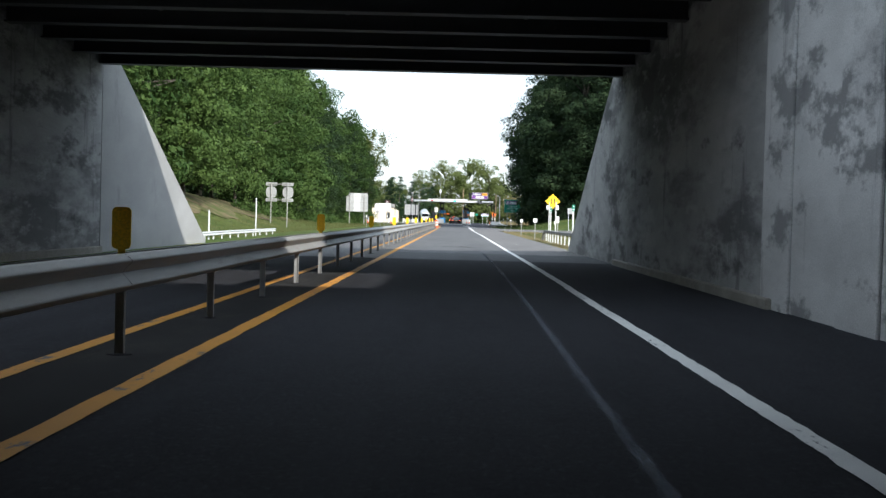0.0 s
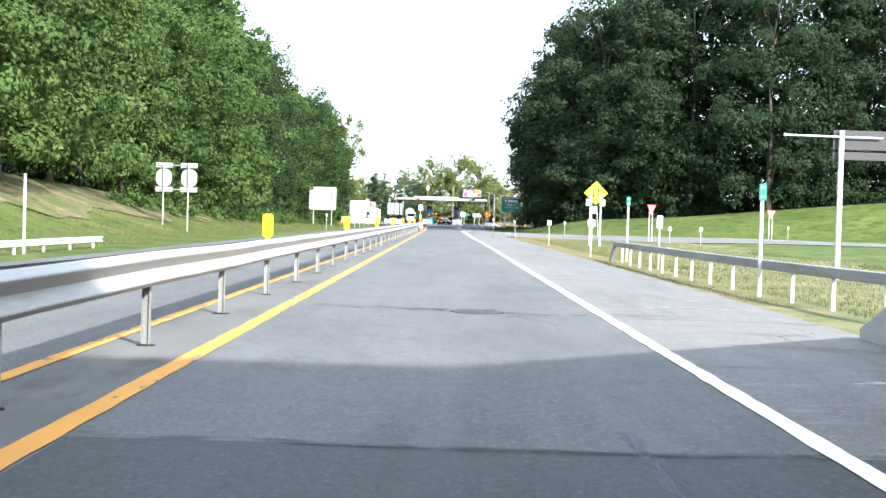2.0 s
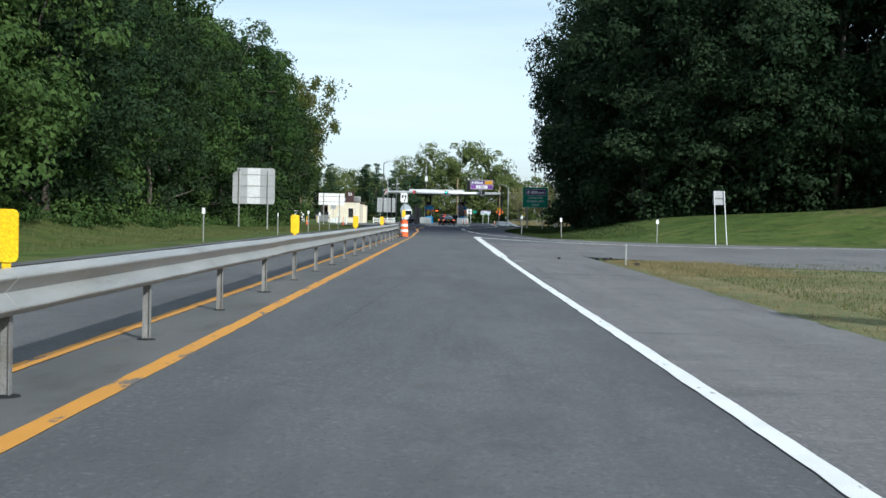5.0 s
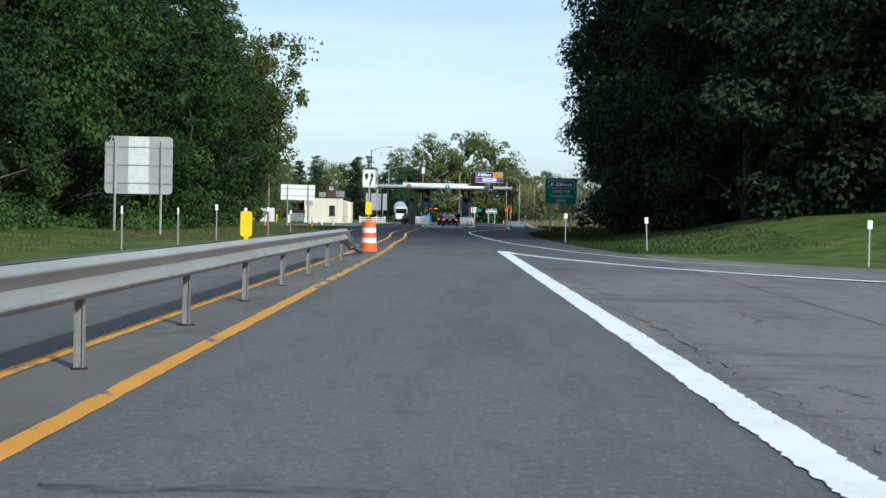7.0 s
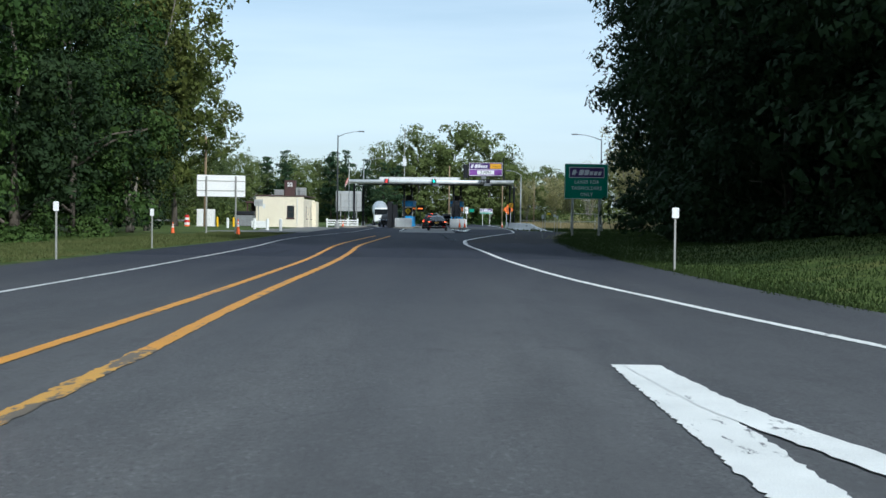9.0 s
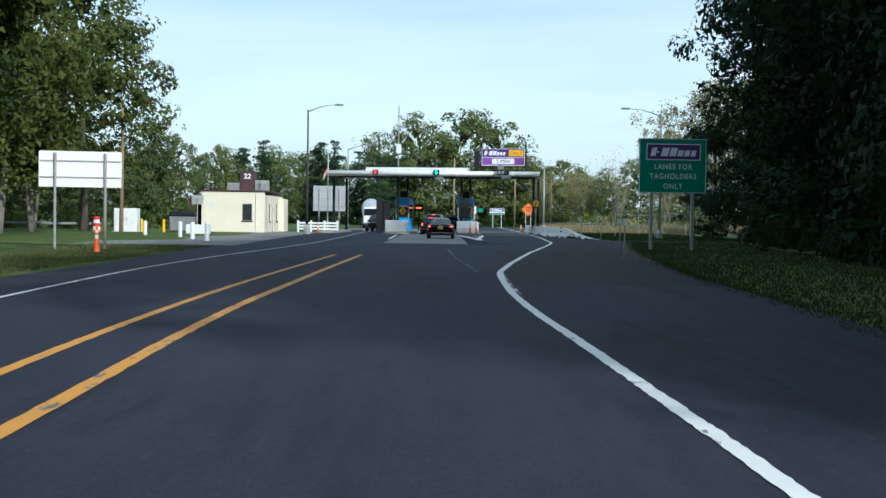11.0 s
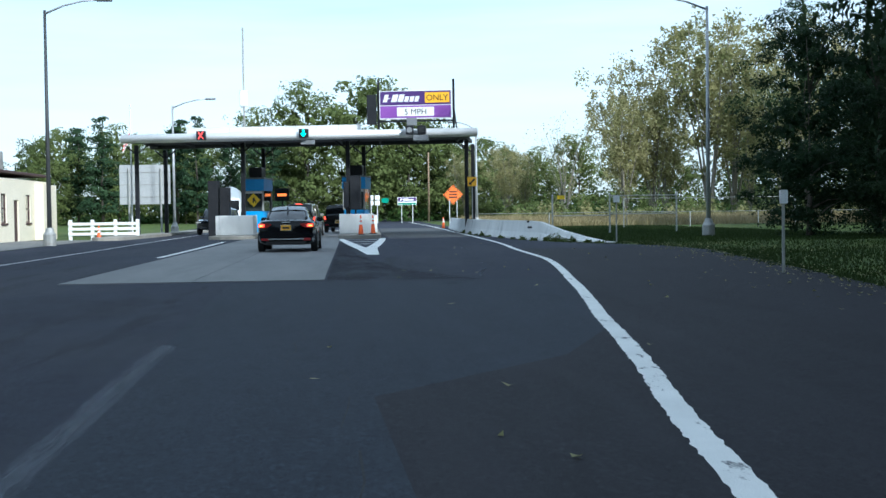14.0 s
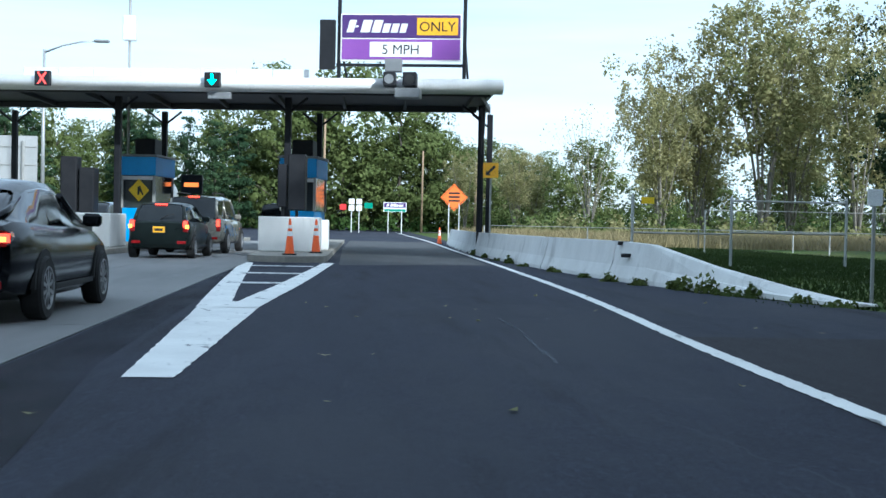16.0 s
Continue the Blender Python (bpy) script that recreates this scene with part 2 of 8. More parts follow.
add_stain(ASPHALT2, 0.55, (1.0, 0.12, 1), (0.054, 0.058, 0.072), 0.55, 0.7, (3, 8, 2), 0.55)
add_stain(ASPHALT2, 0.4, (0.7, 0.25, 1), (0.018, 0.019, 0.026), 0.54, 0.66, (7, 1, 2), 0.6)
add_stain(ASPHALT2, 0.16, (1.0, 0.4, 1), (0.044, 0.047, 0.058), 0.5, 0.58, (1, 2, 6), 0.55)
add_stain(ASPHALT2, 1.3, (1.0, 0.1, 1), (0.015, 0.016, 0.021), 0.55, 0.66, (4, 6, 2), 0.55)
add_stain(ASPHALT2, 9.0, (1.0, 0.05, 1), (0.07, 0.074, 0.088), 0.62, 0.72, (5, 1, 2), 0.4)
# under-bridge asphalt: the shade is put into its colour, the sheen cut as well
ASPHALT4 = cracked("asphalt_bridge_shade", (0.026, 0.027, 0.031), (0.044, 0.045, 0.05), (0.021, 0.0215, 0.024), (0.012, 0.012, 0.013), 0.3)
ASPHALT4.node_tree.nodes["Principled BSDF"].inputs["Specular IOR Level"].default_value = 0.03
ASPHALT5 = cracked("asphalt_brownish", (0.0235, 0.0232, 0.0282), (0.036, 0.0355, 0.0415), (0.0165, 0.0164, 0.0195), (0.02, 0.02, 0.022), 0.5)
ASPHALT7 = cracked("asphalt_bluish", (0.027, 0.0325, 0.0445), (0.041, 0.0475, 0.061), (0.021, 0.0255, 0.035), (0.02, 0.022, 0.028), 0.3)
for m in (ASPHALT2, ASPHALT5, ASPHALT7):
    m.node_tree.nodes["Principled BSDF"].inputs["Specular IOR Level"].default_value = 0.12
ASPHALT3 = cracked("asphalt_shoulder", (0.125, 0.12, 0.12), (0.195, 0.188, 0.182), (0.075, 0.072, 0.073), (0.025, 0.025, 0.028), 0.9)
add_stain(ASPHALT3, 0.9, (0.25, 1.0, 1), (0.075, 0.073, 0.073), 0.54, 0.64, (2, 8, 1), 0.6)
add_stain(ASPHALT3, 3.2, (0.6, 1.0, 1), (0.23, 0.222, 0.212), 0.56, 0.68, (6, 2, 1), 0.6)
MEDIAN = surf("median_asphalt", (0.105, 0.106, 0.105), (0.165, 0.163, 0.157), 0.7, 160.0, 0.9, 0, 0.3, (1, 0.4, 1), 0, 0.3,
              stain=(1.1, (1, 0.3, 1), (0.06, 0.058, 0.055), 0.52, 0.75), spec=0.25)
add_stain(MEDIAN, 3.0, (1, 0.6, 1), (0.15, 0.125, 0.09), 0.56, 0.7, (3, 1, 2), 0.6)
# median copy with the bridge shade mixed into its colour
MEDIAN_SHADE = surf("median_bridge_shade", (0.024, 0.024, 0.025), (0.042, 0.042, 0.042), 0.7, 160.0, 0.9, 0, 0.3, (1, 0.4, 1), 0, 0.3,
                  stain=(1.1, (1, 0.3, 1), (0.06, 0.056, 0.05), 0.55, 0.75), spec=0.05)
WIRE = surf("dull_fence_wire", (0.1, 0.1, 0.1), (0.17, 0.17, 0.165), 4, 60, 0.7, 0.2, 0)
VERGE = surf("dry_verge_turf", (0.085, 0.105, 0.04), (0.165, 0.16, 0.078), 0.5, 25, 0.95, 0, 0.7, (1, 1, 1), 0, 0.4, stain=(0.4, (1, 1, 1), (0.25, 0.2, 0.11), 0.5, 0.66), spec=0.15)
PAD = surf("pad_concrete", (0.15, 0.15, 0.15), (0.225, 0.223, 0.217), 0.5, 140.0, 0.85, 0, 0.2, (1, 0.25, 1), 0, 0.16,
           stain=(0.8, (1.2, 0.12, 1), (0.13, 0.13, 0.13), 0.5, 0.8))
YELLOW_OLD = worn_paint("yellow_paint_chipped", (0.62, 0.33, 0.06), (0.14, 0.115, 0.085), 0.49)
YELLOW = worn_paint("yellow_paint", (0.66, 0.3, 0.04), (0.13, 0.12, 0.11), 0.58)
WHITE = worn_paint("white_paint", (0.83, 0.83, 0.8), (0.14, 0.14, 0.143), 0.6)
WHITE_OLD = worn_paint("white_paint_worn", (0.66, 0.67, 0.66), (0.1, 0.1, 0.105), 0.55)
WHITE_FLAKES = worn_paint("white_paint_flakes", (0.66, 0.67, 0.66), (0.05, 0.052, 0.06), 0.45)
SEAL = surf("crack_sealer", (0.016, 0.016, 0.018), (0.03, 0.03, 0.033), 4, 80, 0.85, 0, 0.1, spec=0.1)
CRACK = surf("open_crack", (0.03, 0.03, 0.032), (0.06, 0.06, 0.062), 9, 80, 0.9, 0, 0.1, spec=0.1)
CRUMBLE = surf("crumbled_gaps", (0.068, 0.067, 0.068), (0.1, 0.098, 0.097), 9, 80, 0.9, 0, 0.1, spec=0.1)


def soft_patch(name, c1, c2, lo, hi, most, stretch=(1.0, 0.12, 1.0), scale=28.0):
    """A thin broken film on the road that lets the asphalt show through."""
    m = surf(name, c1, c2, 2.0, 150, 0.8, 0, 0.2, spec=0.2)
    n, l = m.node_tree.nodes, m.node_tree.links
    co, mp, no, ra = n.new("ShaderNodeTexCoord"), n.new("ShaderNodeMapping"), n.new("ShaderNodeTexNoise"), n.new("ShaderNodeMapRange")
    mp.inputs["Scale"].default_value = stretch
    no.inputs["Scale"].default_value, no.inputs["Detail"].default_value = scale, 8.0
    ra.inputs["From Min"].default_value, ra.inputs["From Max"].default_value, ra.inputs["To Max"].default_value = lo, hi, most
    l.new(co.outputs["Object"], mp.inputs["Vector"])
    l.new(mp.outputs["Vector"], no.inputs["Vector"])
    l.new(no.outputs["Fac"], ra.inputs["Value"])
    l.new(ra.outputs["Result"], n["Principled BSDF"].inputs["Alpha"])
    return m


SCUFF_SOFT = soft_patch("faint_scuff", (0.1, 0.115, 0.14), (0.16, 0.175, 0.205), 0.25, 0.75, 0.75, (1.0, 0.03, 1.0), 70.0)
SCUFF_MUD = soft_patch("dried_mud_film", (0.32, 0.32, 0.31), (0.42, 0.42, 0.4), 0.42, 0.62, 0.9, (0.35, 1.0, 1.0), 11.0)
TAR_WIDE = soft_patch("dark_binder_film", (0.013, 0.014, 0.02), (0.022, 0.023, 0.03), 0.25, 0.7, 0.7, (1.0, 0.3, 1.0), 1.6)
TAR_SOFT = soft_patch("tar_film", (0.035, 0.036, 0.038), (0.055, 0.055, 0.058), 0.42, 0.78, 0.75, (0.6, 1.0, 1.0), 5.0)
GRASS = surf("grass_ground", (0.045, 0.08, 0.014), (0.098, 0.128, 0.033), 0.22, 30.0, 0.95, 0, 0.7, (1, 1, 1), 0, 0.4,
             stain=(0.12, (1, 1, 1), (0.22, 0.17, 0.085), 0.56, 0.74), spec=0.15)
add_stain(GRASS, 0.9, (1, 1, 1), (0.028, 0.05, 0.01), 0.5, 0.6, (3, 3, 3), 0.75)
add_stain(GRASS, 0.5, (0.6, 1, 1), (0.15, 0.15, 0.045), 0.54, 0.66, (9, 3, 1), 0.6)
LAWN_DRY = leafy("dry_lawn_blades", (0.08, 0.105, 0.036), (0.15, 0.155, 0.066), 0.7, 0.3)
# blades kept darker than the sunlit grass, tree shade included in their colour
LAWN = leafy("lawn_blades", (0.026, 0.046, 0.013), (0.046, 0.066, 0.021), 0.6, 0.3)
STRAW = leafy("dry_grass_blades", (0.21, 0.17, 0.085), (0.34, 0.285, 0.16), 0.7, 0.4)
GRAVEL = surf("gravel_yard", (0.12, 0.118, 0.112), (0.2, 0.195, 0.183), 0.4, 60, 0.95, 0, 0.5)
CONCRETE = surf("stained_concrete", (0.29, 0.29, 0.287), (0.43, 0.43, 0.42), 0.9, 45, 0.9, 0, 0.35, (1.0, 0.22, 0.8), 0, 0.16, (0.36, 0.64),
                stain=(0.7, (1.0, 0.2, 0.8), (0.19, 0.19, 0.19), 0.5, 0.6), spec=0.25)
add_stain(CONCRETE, 0.32, (1.0, 0.3, 1.0), (0.12, 0.12, 0.122), 0.5, 0.57, (4, 2, 8), 0.8)
add_stain(CONCRETE, 1.1, (1.0, 0.2, 0.6), (0.08, 0.08, 0.083), 0.55, 0.61, (2, 5, 1), 0.8)
add_stain(CONCRETE, 0.9, (1.0, 0.25, 0.7), (0.5, 0.5, 0.49), 0.54, 0.64, (5, 5, 3), 0.6)
add_stain(CONCRETE, 3.2, (1.0, 0.25, 0.9), (0.48, 0.48, 0.47), 0.56, 0.66, (7, 1, 4), 0.6)
add_stain(CONCRETE, 1.5, (1.0, 0.7, 0.1), (0.1, 0.1, 0.105), 0.59, 0.66, (1, 9, 3), 0.7)
CONC_PLAIN = surf("plain_grey_concrete", (0.3, 0.3, 0.292), (0.4, 0.4, 0.39), 0.7, 45, 0.9, 0, 0.3, (1.0, 0.3, 0.8), 0, 0.14,
                  stain=(0.9, (1.0, 0.5, 0.25), (0.2, 0.2, 0.2), 0.56, 0.72), spec=0.25)
# stained concrete whose base colour is raised for skylight falling through the gap
CONC_GAP_LIT = surf("gap_lit_concrete", (0.5, 0.5, 0.49), (0.7, 0.7, 0.685), 0.9, 45, 0.9, 0, 0.3, (1.0, 0.25, 0.7), 0, 0.14, (0.36, 0.64),
                   stain=(0.8, (1.0, 0.3, 0.5), (0.24, 0.24, 0.24), 0.54, 0.68), spec=0.25)
add_stain(CONC_GAP_LIT, 1.2, (1.0, 0.3, 0.7), (0.17, 0.17, 0.172), 0.56, 0.62, (3, 6, 1), 0.75)
add_stain(CONC_GAP_LIT, 1.6, (1.0, 0.8, 0.1), (0.16, 0.16, 0.165), 0.58, 0.66, (1, 4, 3), 0.6)
CONC_LIGHT = surf("barrier_concrete", (0.62, 0.62, 0.6), (0.77, 0.77, 0.75), 1.3, 60, 0.88, 0, 0.25, (1, 1, 0.4), 0, 0.12,
                  stain=(1.1, (1, 1, 0.3), (0.24, 0.24, 0.23), 0.56, 0.78))
CURB = surf("curb_stone", (0.2, 0.19, 0.165), (0.32, 0.3, 0.26), 2.2, 60, 0.9, 0, 0.3)
STEEL_DK = surf("dark_girder_steel", (0.03, 0.032, 0.036), (0.055, 0.058, 0.062), 1.4, 40, 0.6, 0.1, 0.1)
GALV = surf("galvanized_steel", (0.28, 0.284, 0.276), (0.4, 0.4, 0.386), 3.0, 90, 0.55, 0.3, 0.06, (1, 0.2, 1.0), 0, 0.14,
            stain=(2.2, (1, 0.15, 1.5), (0.2, 0.19, 0.17), 0.55, 0.72))
add_stain(GALV, 1.1, (1, 0.35, 2.0), (0.33, 0.31, 0.27), 0.5, 0.68, (4, 1, 2), 0.6)
add_stain(GALV, 5.0, (1, 0.5, 0.9), (0.22, 0.17, 0.12), 0.62, 0.74, (1, 5, 2), 0.5)
add_stain(GALV, 9.0, (1, 0.16, 1.0), (0.46, 0.455, 0.43), 0.58, 0.7, (8, 2, 6), 0.5)
POST = surf("weathered_post_steel", (0.17, 0.17, 0.165), (0.29, 0.285, 0.27), 1.3, 70, 0.65, 0.2, 0.1, (1, 1, 1), 0, 0.2, stain=(2.0, (1, 1, 0.4), (0.12, 0.09, 0.065), 0.55, 0.7))
BEAM = surf("weathered_beam", (0.2, 0.205, 0.21), (0.3, 0.305, 0.31), 2.0, 70, 0.6, 0.1, 0.1, (1, 0.2, 1), 0, 0.2, stain=(3, (1, 0.3, 1), (0.13, 0.115, 0.1), 0.55, 0.7))
IRON = surf("manhole_iron", (0.045, 0.043, 0.046), (0.07, 0.067, 0.07), 6, 90, 0.75, 0.1, 0.3)
BANK = surf("bank_soil", (0.13, 0.1, 0.06), (0.23, 0.185, 0.11), 0.6, 18, 0.95, 0, 0.6, (1, 1, 1), 0, 0.35, stain=(0.3, (1, 1, 1), (0.085, 0.105, 0.035), 0.46, 0.56), spec=0.15)
add_stain(BANK, 0.5, (1, 0.5, 1), (0.07, 0.055, 0.035), 0.52, 0.62, (3, 1, 2), 0.7)
GALV_W = surf("pale_post_paint", (0.55, 0.56, 0.56), (0.68, 0.69, 0.69), 3.0, 80, 0.55, 0.0, 0.05)
ALU = surf("sign_aluminium", (0.36, 0.37, 0.375), (0.46, 0.465, 0.47), 1.2, 60, 0.5, 0.3, 0.03)
POLE = surf("lamp_pole_steel", (0.3, 0.31, 0.32), (0.4, 0.41, 0.42), 2, 60, 0.5, 0.4, 0.05)
BLACKM = surf("black_column_paint", (0.008, 0.009, 0.012), (0.018, 0.019, 0.023), 3, 60, 0.5, 0.0, 0.08, spec=0.25)
WOODP = surf("utility_pole_wood", (0.2, 0.14, 0.085), (0.34, 0.25, 0.16), 3, 60, 0.9, 0, 0.4, (1, 1, 0.08))
BARK = surf("bark", (0.05, 0.042, 0.034), (0.13, 0.11, 0.09), 5, 40, 0.95, 0, 0.8, (1, 1, 0.2))
BARK_PALE = surf("pale_bark", (0.13, 0.115, 0.095), (0.24, 0.22, 0.19), 5, 40, 0.95, 0, 0.5, (1, 1, 0.2))
LEAF_Y = leafy("olive_leaves", (0.045, 0.07, 0.015), (0.13, 0.14, 0.04), 0.6, 0.25)
LEAF_A = leafy("oak_leaves", (0.022, 0.05, 0.013), (0.094, 0.148, 0.042), 0.6, 0.22)
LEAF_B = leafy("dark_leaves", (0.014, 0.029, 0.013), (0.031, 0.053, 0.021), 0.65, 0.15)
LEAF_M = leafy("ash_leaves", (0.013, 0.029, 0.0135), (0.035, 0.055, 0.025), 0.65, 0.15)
LEAF_C = leafy("pale_turning_leaves", (0.15, 0.165, 0.065), (0.44, 0.39, 0.2), 0.5, 0.4)
LEAF_F = leafy("far_leaves", (0.075, 0.105, 0.033), (0.17, 0.2, 0.07), 0.6, 0.3)
LEAF_G = leafy("far_dark_leaves", (0.042, 0.068, 0.024), (0.095, 0.122, 0.046), 0.6, 0.25)
LEAF_P = leafy("pine_needles", (0.02, 0.045, 0.022), (0.055, 0.09, 0.042), 0.6, 0.15)
LEAF_S = leafy("shrub_leaves", (0.05, 0.085, 0.02), (0.15, 0.17, 0.05))
SIGN_G = surf("sign_green", (0.0, 0.2, 0.125), (0.0, 0.24, 0.15), 1.0, 60, 0.45, 0, 0.0)
SIGN_P = surf("sign_purple", (0.055, 0.02, 0.13), (0.07, 0.03, 0.16), 1.0, 60, 0.45, 0, 0.0)
SIGN_V = surf("sign_violet", (0.2, 0.06, 0.32), (0.25, 0.08, 0.38), 1.0, 60, 0.45, 0, 0.0)
SIGN_W = surf("sign_white", (0.74, 0.75, 0.76), (0.82, 0.82, 0.82), 1.0, 60, 0.45, 0, 0.0)
SIGN_Y = surf("sign_yellow", (0.82, 0.55, 0.01), (0.88, 0.6, 0.015), 1.0, 60, 0.45, 0, 0.0)
SIGN_AM = surf("sign_amber", (0.85, 0.42, 0.01), (0.9, 0.46, 0.02), 1.0, 60, 0.45, 0, 0.0)
SIGN_O = surf("sign_orange", (0.85, 0.16, 0.02), (0.9, 0.2, 0.03), 2.0, 60, 0.5, 0, 0.0)
SIGN_R = surf("sign_red", (0.6, 0.02, 0.025), (0.68, 0.03, 0.03), 2.0, 60, 0.5, 0, 0.0)
SIGN_K = surf("sign_black", (0.012, 0.012, 0.012), (0.02, 0.02, 0.02), 2.0, 60, 0.5, 0, 0.0)
SIGN_LG = surf("sign_pale_legend", (0.72, 0.73, 0.76), (0.8, 0.8, 0.82), 2.0, 60, 0.5, 0, 0.0)
PLATE_Y = surf("reflector_yellow", (0.85, 0.5, 0.005), (0.9, 0.56, 0.01), 2.0, 60, 0.4, 0, 0.03)
WALLP = surf("cream_wall_paint", (0.7, 0.63, 0.49), (0.77, 0.7, 0.56), 0.7, 60, 0.85, 0, 0.15)
BROWN = surf("brown_trim", (0.045, 0.022, 0.02), (0.075, 0.035, 0.032), 2, 60, 0.7, 0, 0.1)
FASCIA = surf("canopy_metal", (0.62, 0.63, 0.63), (0.74, 0.74, 0.73), 0.8, 60, 0.4, 0.15, 0.04, (0.4, 1, 3), stain=(1.6, (1, 1, 0.2), (0.36, 0.36, 0.34), 0.58, 0.75))
WHITEW = surf("white_woodwork", (0.68, 0.69, 0.68), (0.78, 0.78, 0.77), 2, 60, 0.7, 0, 0.1)
BLUE = surf("booth_blue", (0.02, 0.28, 0.68), (0.035, 0.34, 0.76), 2, 60, 0.45, 0, 0.02)
GREYBOX = surf("grey_equipment", (0.16, 0.17, 0.18), (0.24, 0.25, 0.26), 2, 60, 0.6, 0.1, 0.05)
DARKBOX = surf("dark_equipment", (0.01, 0.011, 0.014), (0.022, 0.023, 0.027), 2, 60, 0.55, 0.0, 0.05, spec=0.25)
CAR_BLACK = surf("black_car_paint", (0.003, 0.0035, 0.005), (0.005, 0.006, 0.008), 2, 200, 0.2, 0.0, 0.0, fleck=0.05, coat=0.22, spec=0.12)
CAR_GREEN = surf("dark_green_car_paint", (0.008, 0.012, 0.012), (0.012, 0.018, 0.017), 2, 200, 0.3, 0.0, 0.0, fleck=0.05, coat=0.12, spec=0.14)
CAR_BEIGE = surf("pewter_car_paint", (0.26, 0.25, 0.215), (0.3, 0.29, 0.25), 2, 200, 0.28, 0.4, 0.0, fleck=0.05, coat=0.8)
CAR_NAVY = surf("navy_car_paint", (0.012, 0.018, 0.032), (0.018, 0.026, 0.044), 2, 200, 0.22, 0.2, 0.0, fleck=0.05, coat=1.0)
GLASS_DK = surf("tinted_car_glass", (0.006, 0.008, 0.01), (0.011, 0.014, 0.016), 2, 200, 0.08, 0.0, 0.0, fleck=0.02, coat=0.35, spec=0.3)
WINDOW = surf("window_glass", (0.02, 0.026, 0.03), (0.04, 0.048, 0.052), 1, 200, 0.05, 0.0, 0.0, fleck=0.02, coat=1.0)
RUBBER = surf("tyre_rubber", (0.012, 0.012, 0.012), (0.022, 0.022, 0.022), 6, 90, 0.85, 0, 0.2)
RIM = surf("alloy_rim", (0.22, 0.22, 0.225), (0.34, 0.34, 0.345), 6, 90, 0.35, 0.6, 0.0)
CHROME = surf("chrome", (0.6, 0.6, 0.61), (0.7, 0.7, 0.71), 6, 90, 0.12, 1.0, 0.0)
TAIL = surf("tail_lamp_red", (0.22, 0.006, 0.008), (0.32, 0.01, 0.012), 6, 90, 0.12, 0.0, 0.0, coat=1.0)
TAIL_LIT = glow("brake_lamp", (1.0, 0.06, 0.03), 3.0, (0.3, 0.01, 0.01))
TAIL_AMBER = glow("turn_lamp", (1.0, 0.35, 0.06), 3.0, (0.3, 0.1, 0.01))
LED_RED = glow("led_red", (1.0, 0.05, 0.04), 3.0)
LED_GREEN = glow("led_green", (0.05, 1.0, 0.72), 3.0)
LED_AMBER = glow("led_amber", (1.0, 0.22, 0.04), 1.5)
TANK = surf("tank_steel", (0.5, 0.51, 0.5), (0.62, 0.63, 0.62), 1, 60, 0.35, 0.6, 0.03)
CONE_O = surf("cone_orange", (0.82, 0.11, 0.02), (0.9, 0.15, 0.03), 3, 60, 0.5, 0, 0.05, stain=(4, (1, 1, 1), (0.35, 0.08, 0.03), 0.62, 0.8))
REFL_W = surf("reflective_white", (0.7, 0.71, 0.72), (0.8, 0.8, 0.8), 3, 60, 0.4, 0, 0.03, stain=(4, (1, 1, 1), (0.4, 0.38, 0.35), 0.62, 0.8))

# ---- mesh tools ----
def box(bm, x0, x1, y0, y1, z0, z1, bevel=0.0, m=None):
    vs = [bm.verts.new((x, y, z)) for x in (x0, x1) for y in (y0, y1) for z in (z0, z1)]
    fs = [bm.faces.new([vs[i] for i in q]) for q in ((0, 1, 3, 2), (4, 6, 7, 5), (0, 4, 5, 1), (2, 3, 7, 6), (0, 2, 6, 4), (1, 5, 7, 3))]
    if bevel:
        es = list({e for f in fs for e in f.edges})
        r = bmesh.ops.bevel(bm, geom=es, offset=bevel, segments=1, affect="EDGES", profile=0.5)
        vs = list({v for f in r["faces"] for v in f.verts} | {v for v in vs if v.is_valid})
    if m is not None:
        bmesh.ops.transform(bm, matrix=m, verts=[v for v in vs if v.is_valid])
    return vs


def tube(bm, p0, p1, r0, r1=None, seg=10, caps=True):
    r1 = r0 if r1 is None else r1
    p0, p1 = Vector(p0), Vector(p1)
    q = (p1 - p0).to_track_quat("Z", "Y")
    a, b = [], []
    for i in range(seg):
        t = 2 * math.pi * i / seg
        d = Vector((math.cos(t), math.sin(t), 0))
        a.append(bm.verts.new(p0 + q @ (d * r0)))
        b.append(bm.verts.new(p1 + q @ (d * r1)))
    for i in range(seg):
        j = (i + 1) % seg
        bm.faces.new((a[i], a[j], b[j], b[i]))
    if caps:
        bm.faces.new(a[::-1])
        bm.faces.new(b)


def path_tube(bm, pts, radii, seg=8):
    pts = [Vector(p) for p in pts]
    rings = []
    for i, p in enumerate(pts):
        d = (pts[min(i + 1, len(pts) - 1)] - pts[max(i - 1, 0)]).normalized()
        q = d.to_track_quat("Z", "Y")
        r = radii[i] if isinstance(radii, (list, tuple)) else radii
        rings.append([bm.verts.new(p + q @ Vector((r * math.cos(2 * math.pi * k / seg), r * math.sin(2 * math.pi * k / seg), 0))) for k in range(seg)])
    for a, b in zip(rings, rings[1:]):
        for k in range(seg):
            bm.faces.new((a[k], a[(k + 1) % seg], b[(k + 1) % seg], b[k]))
    bm.faces.new(rings[0][::-1])
    bm.faces.new(rings[-1])


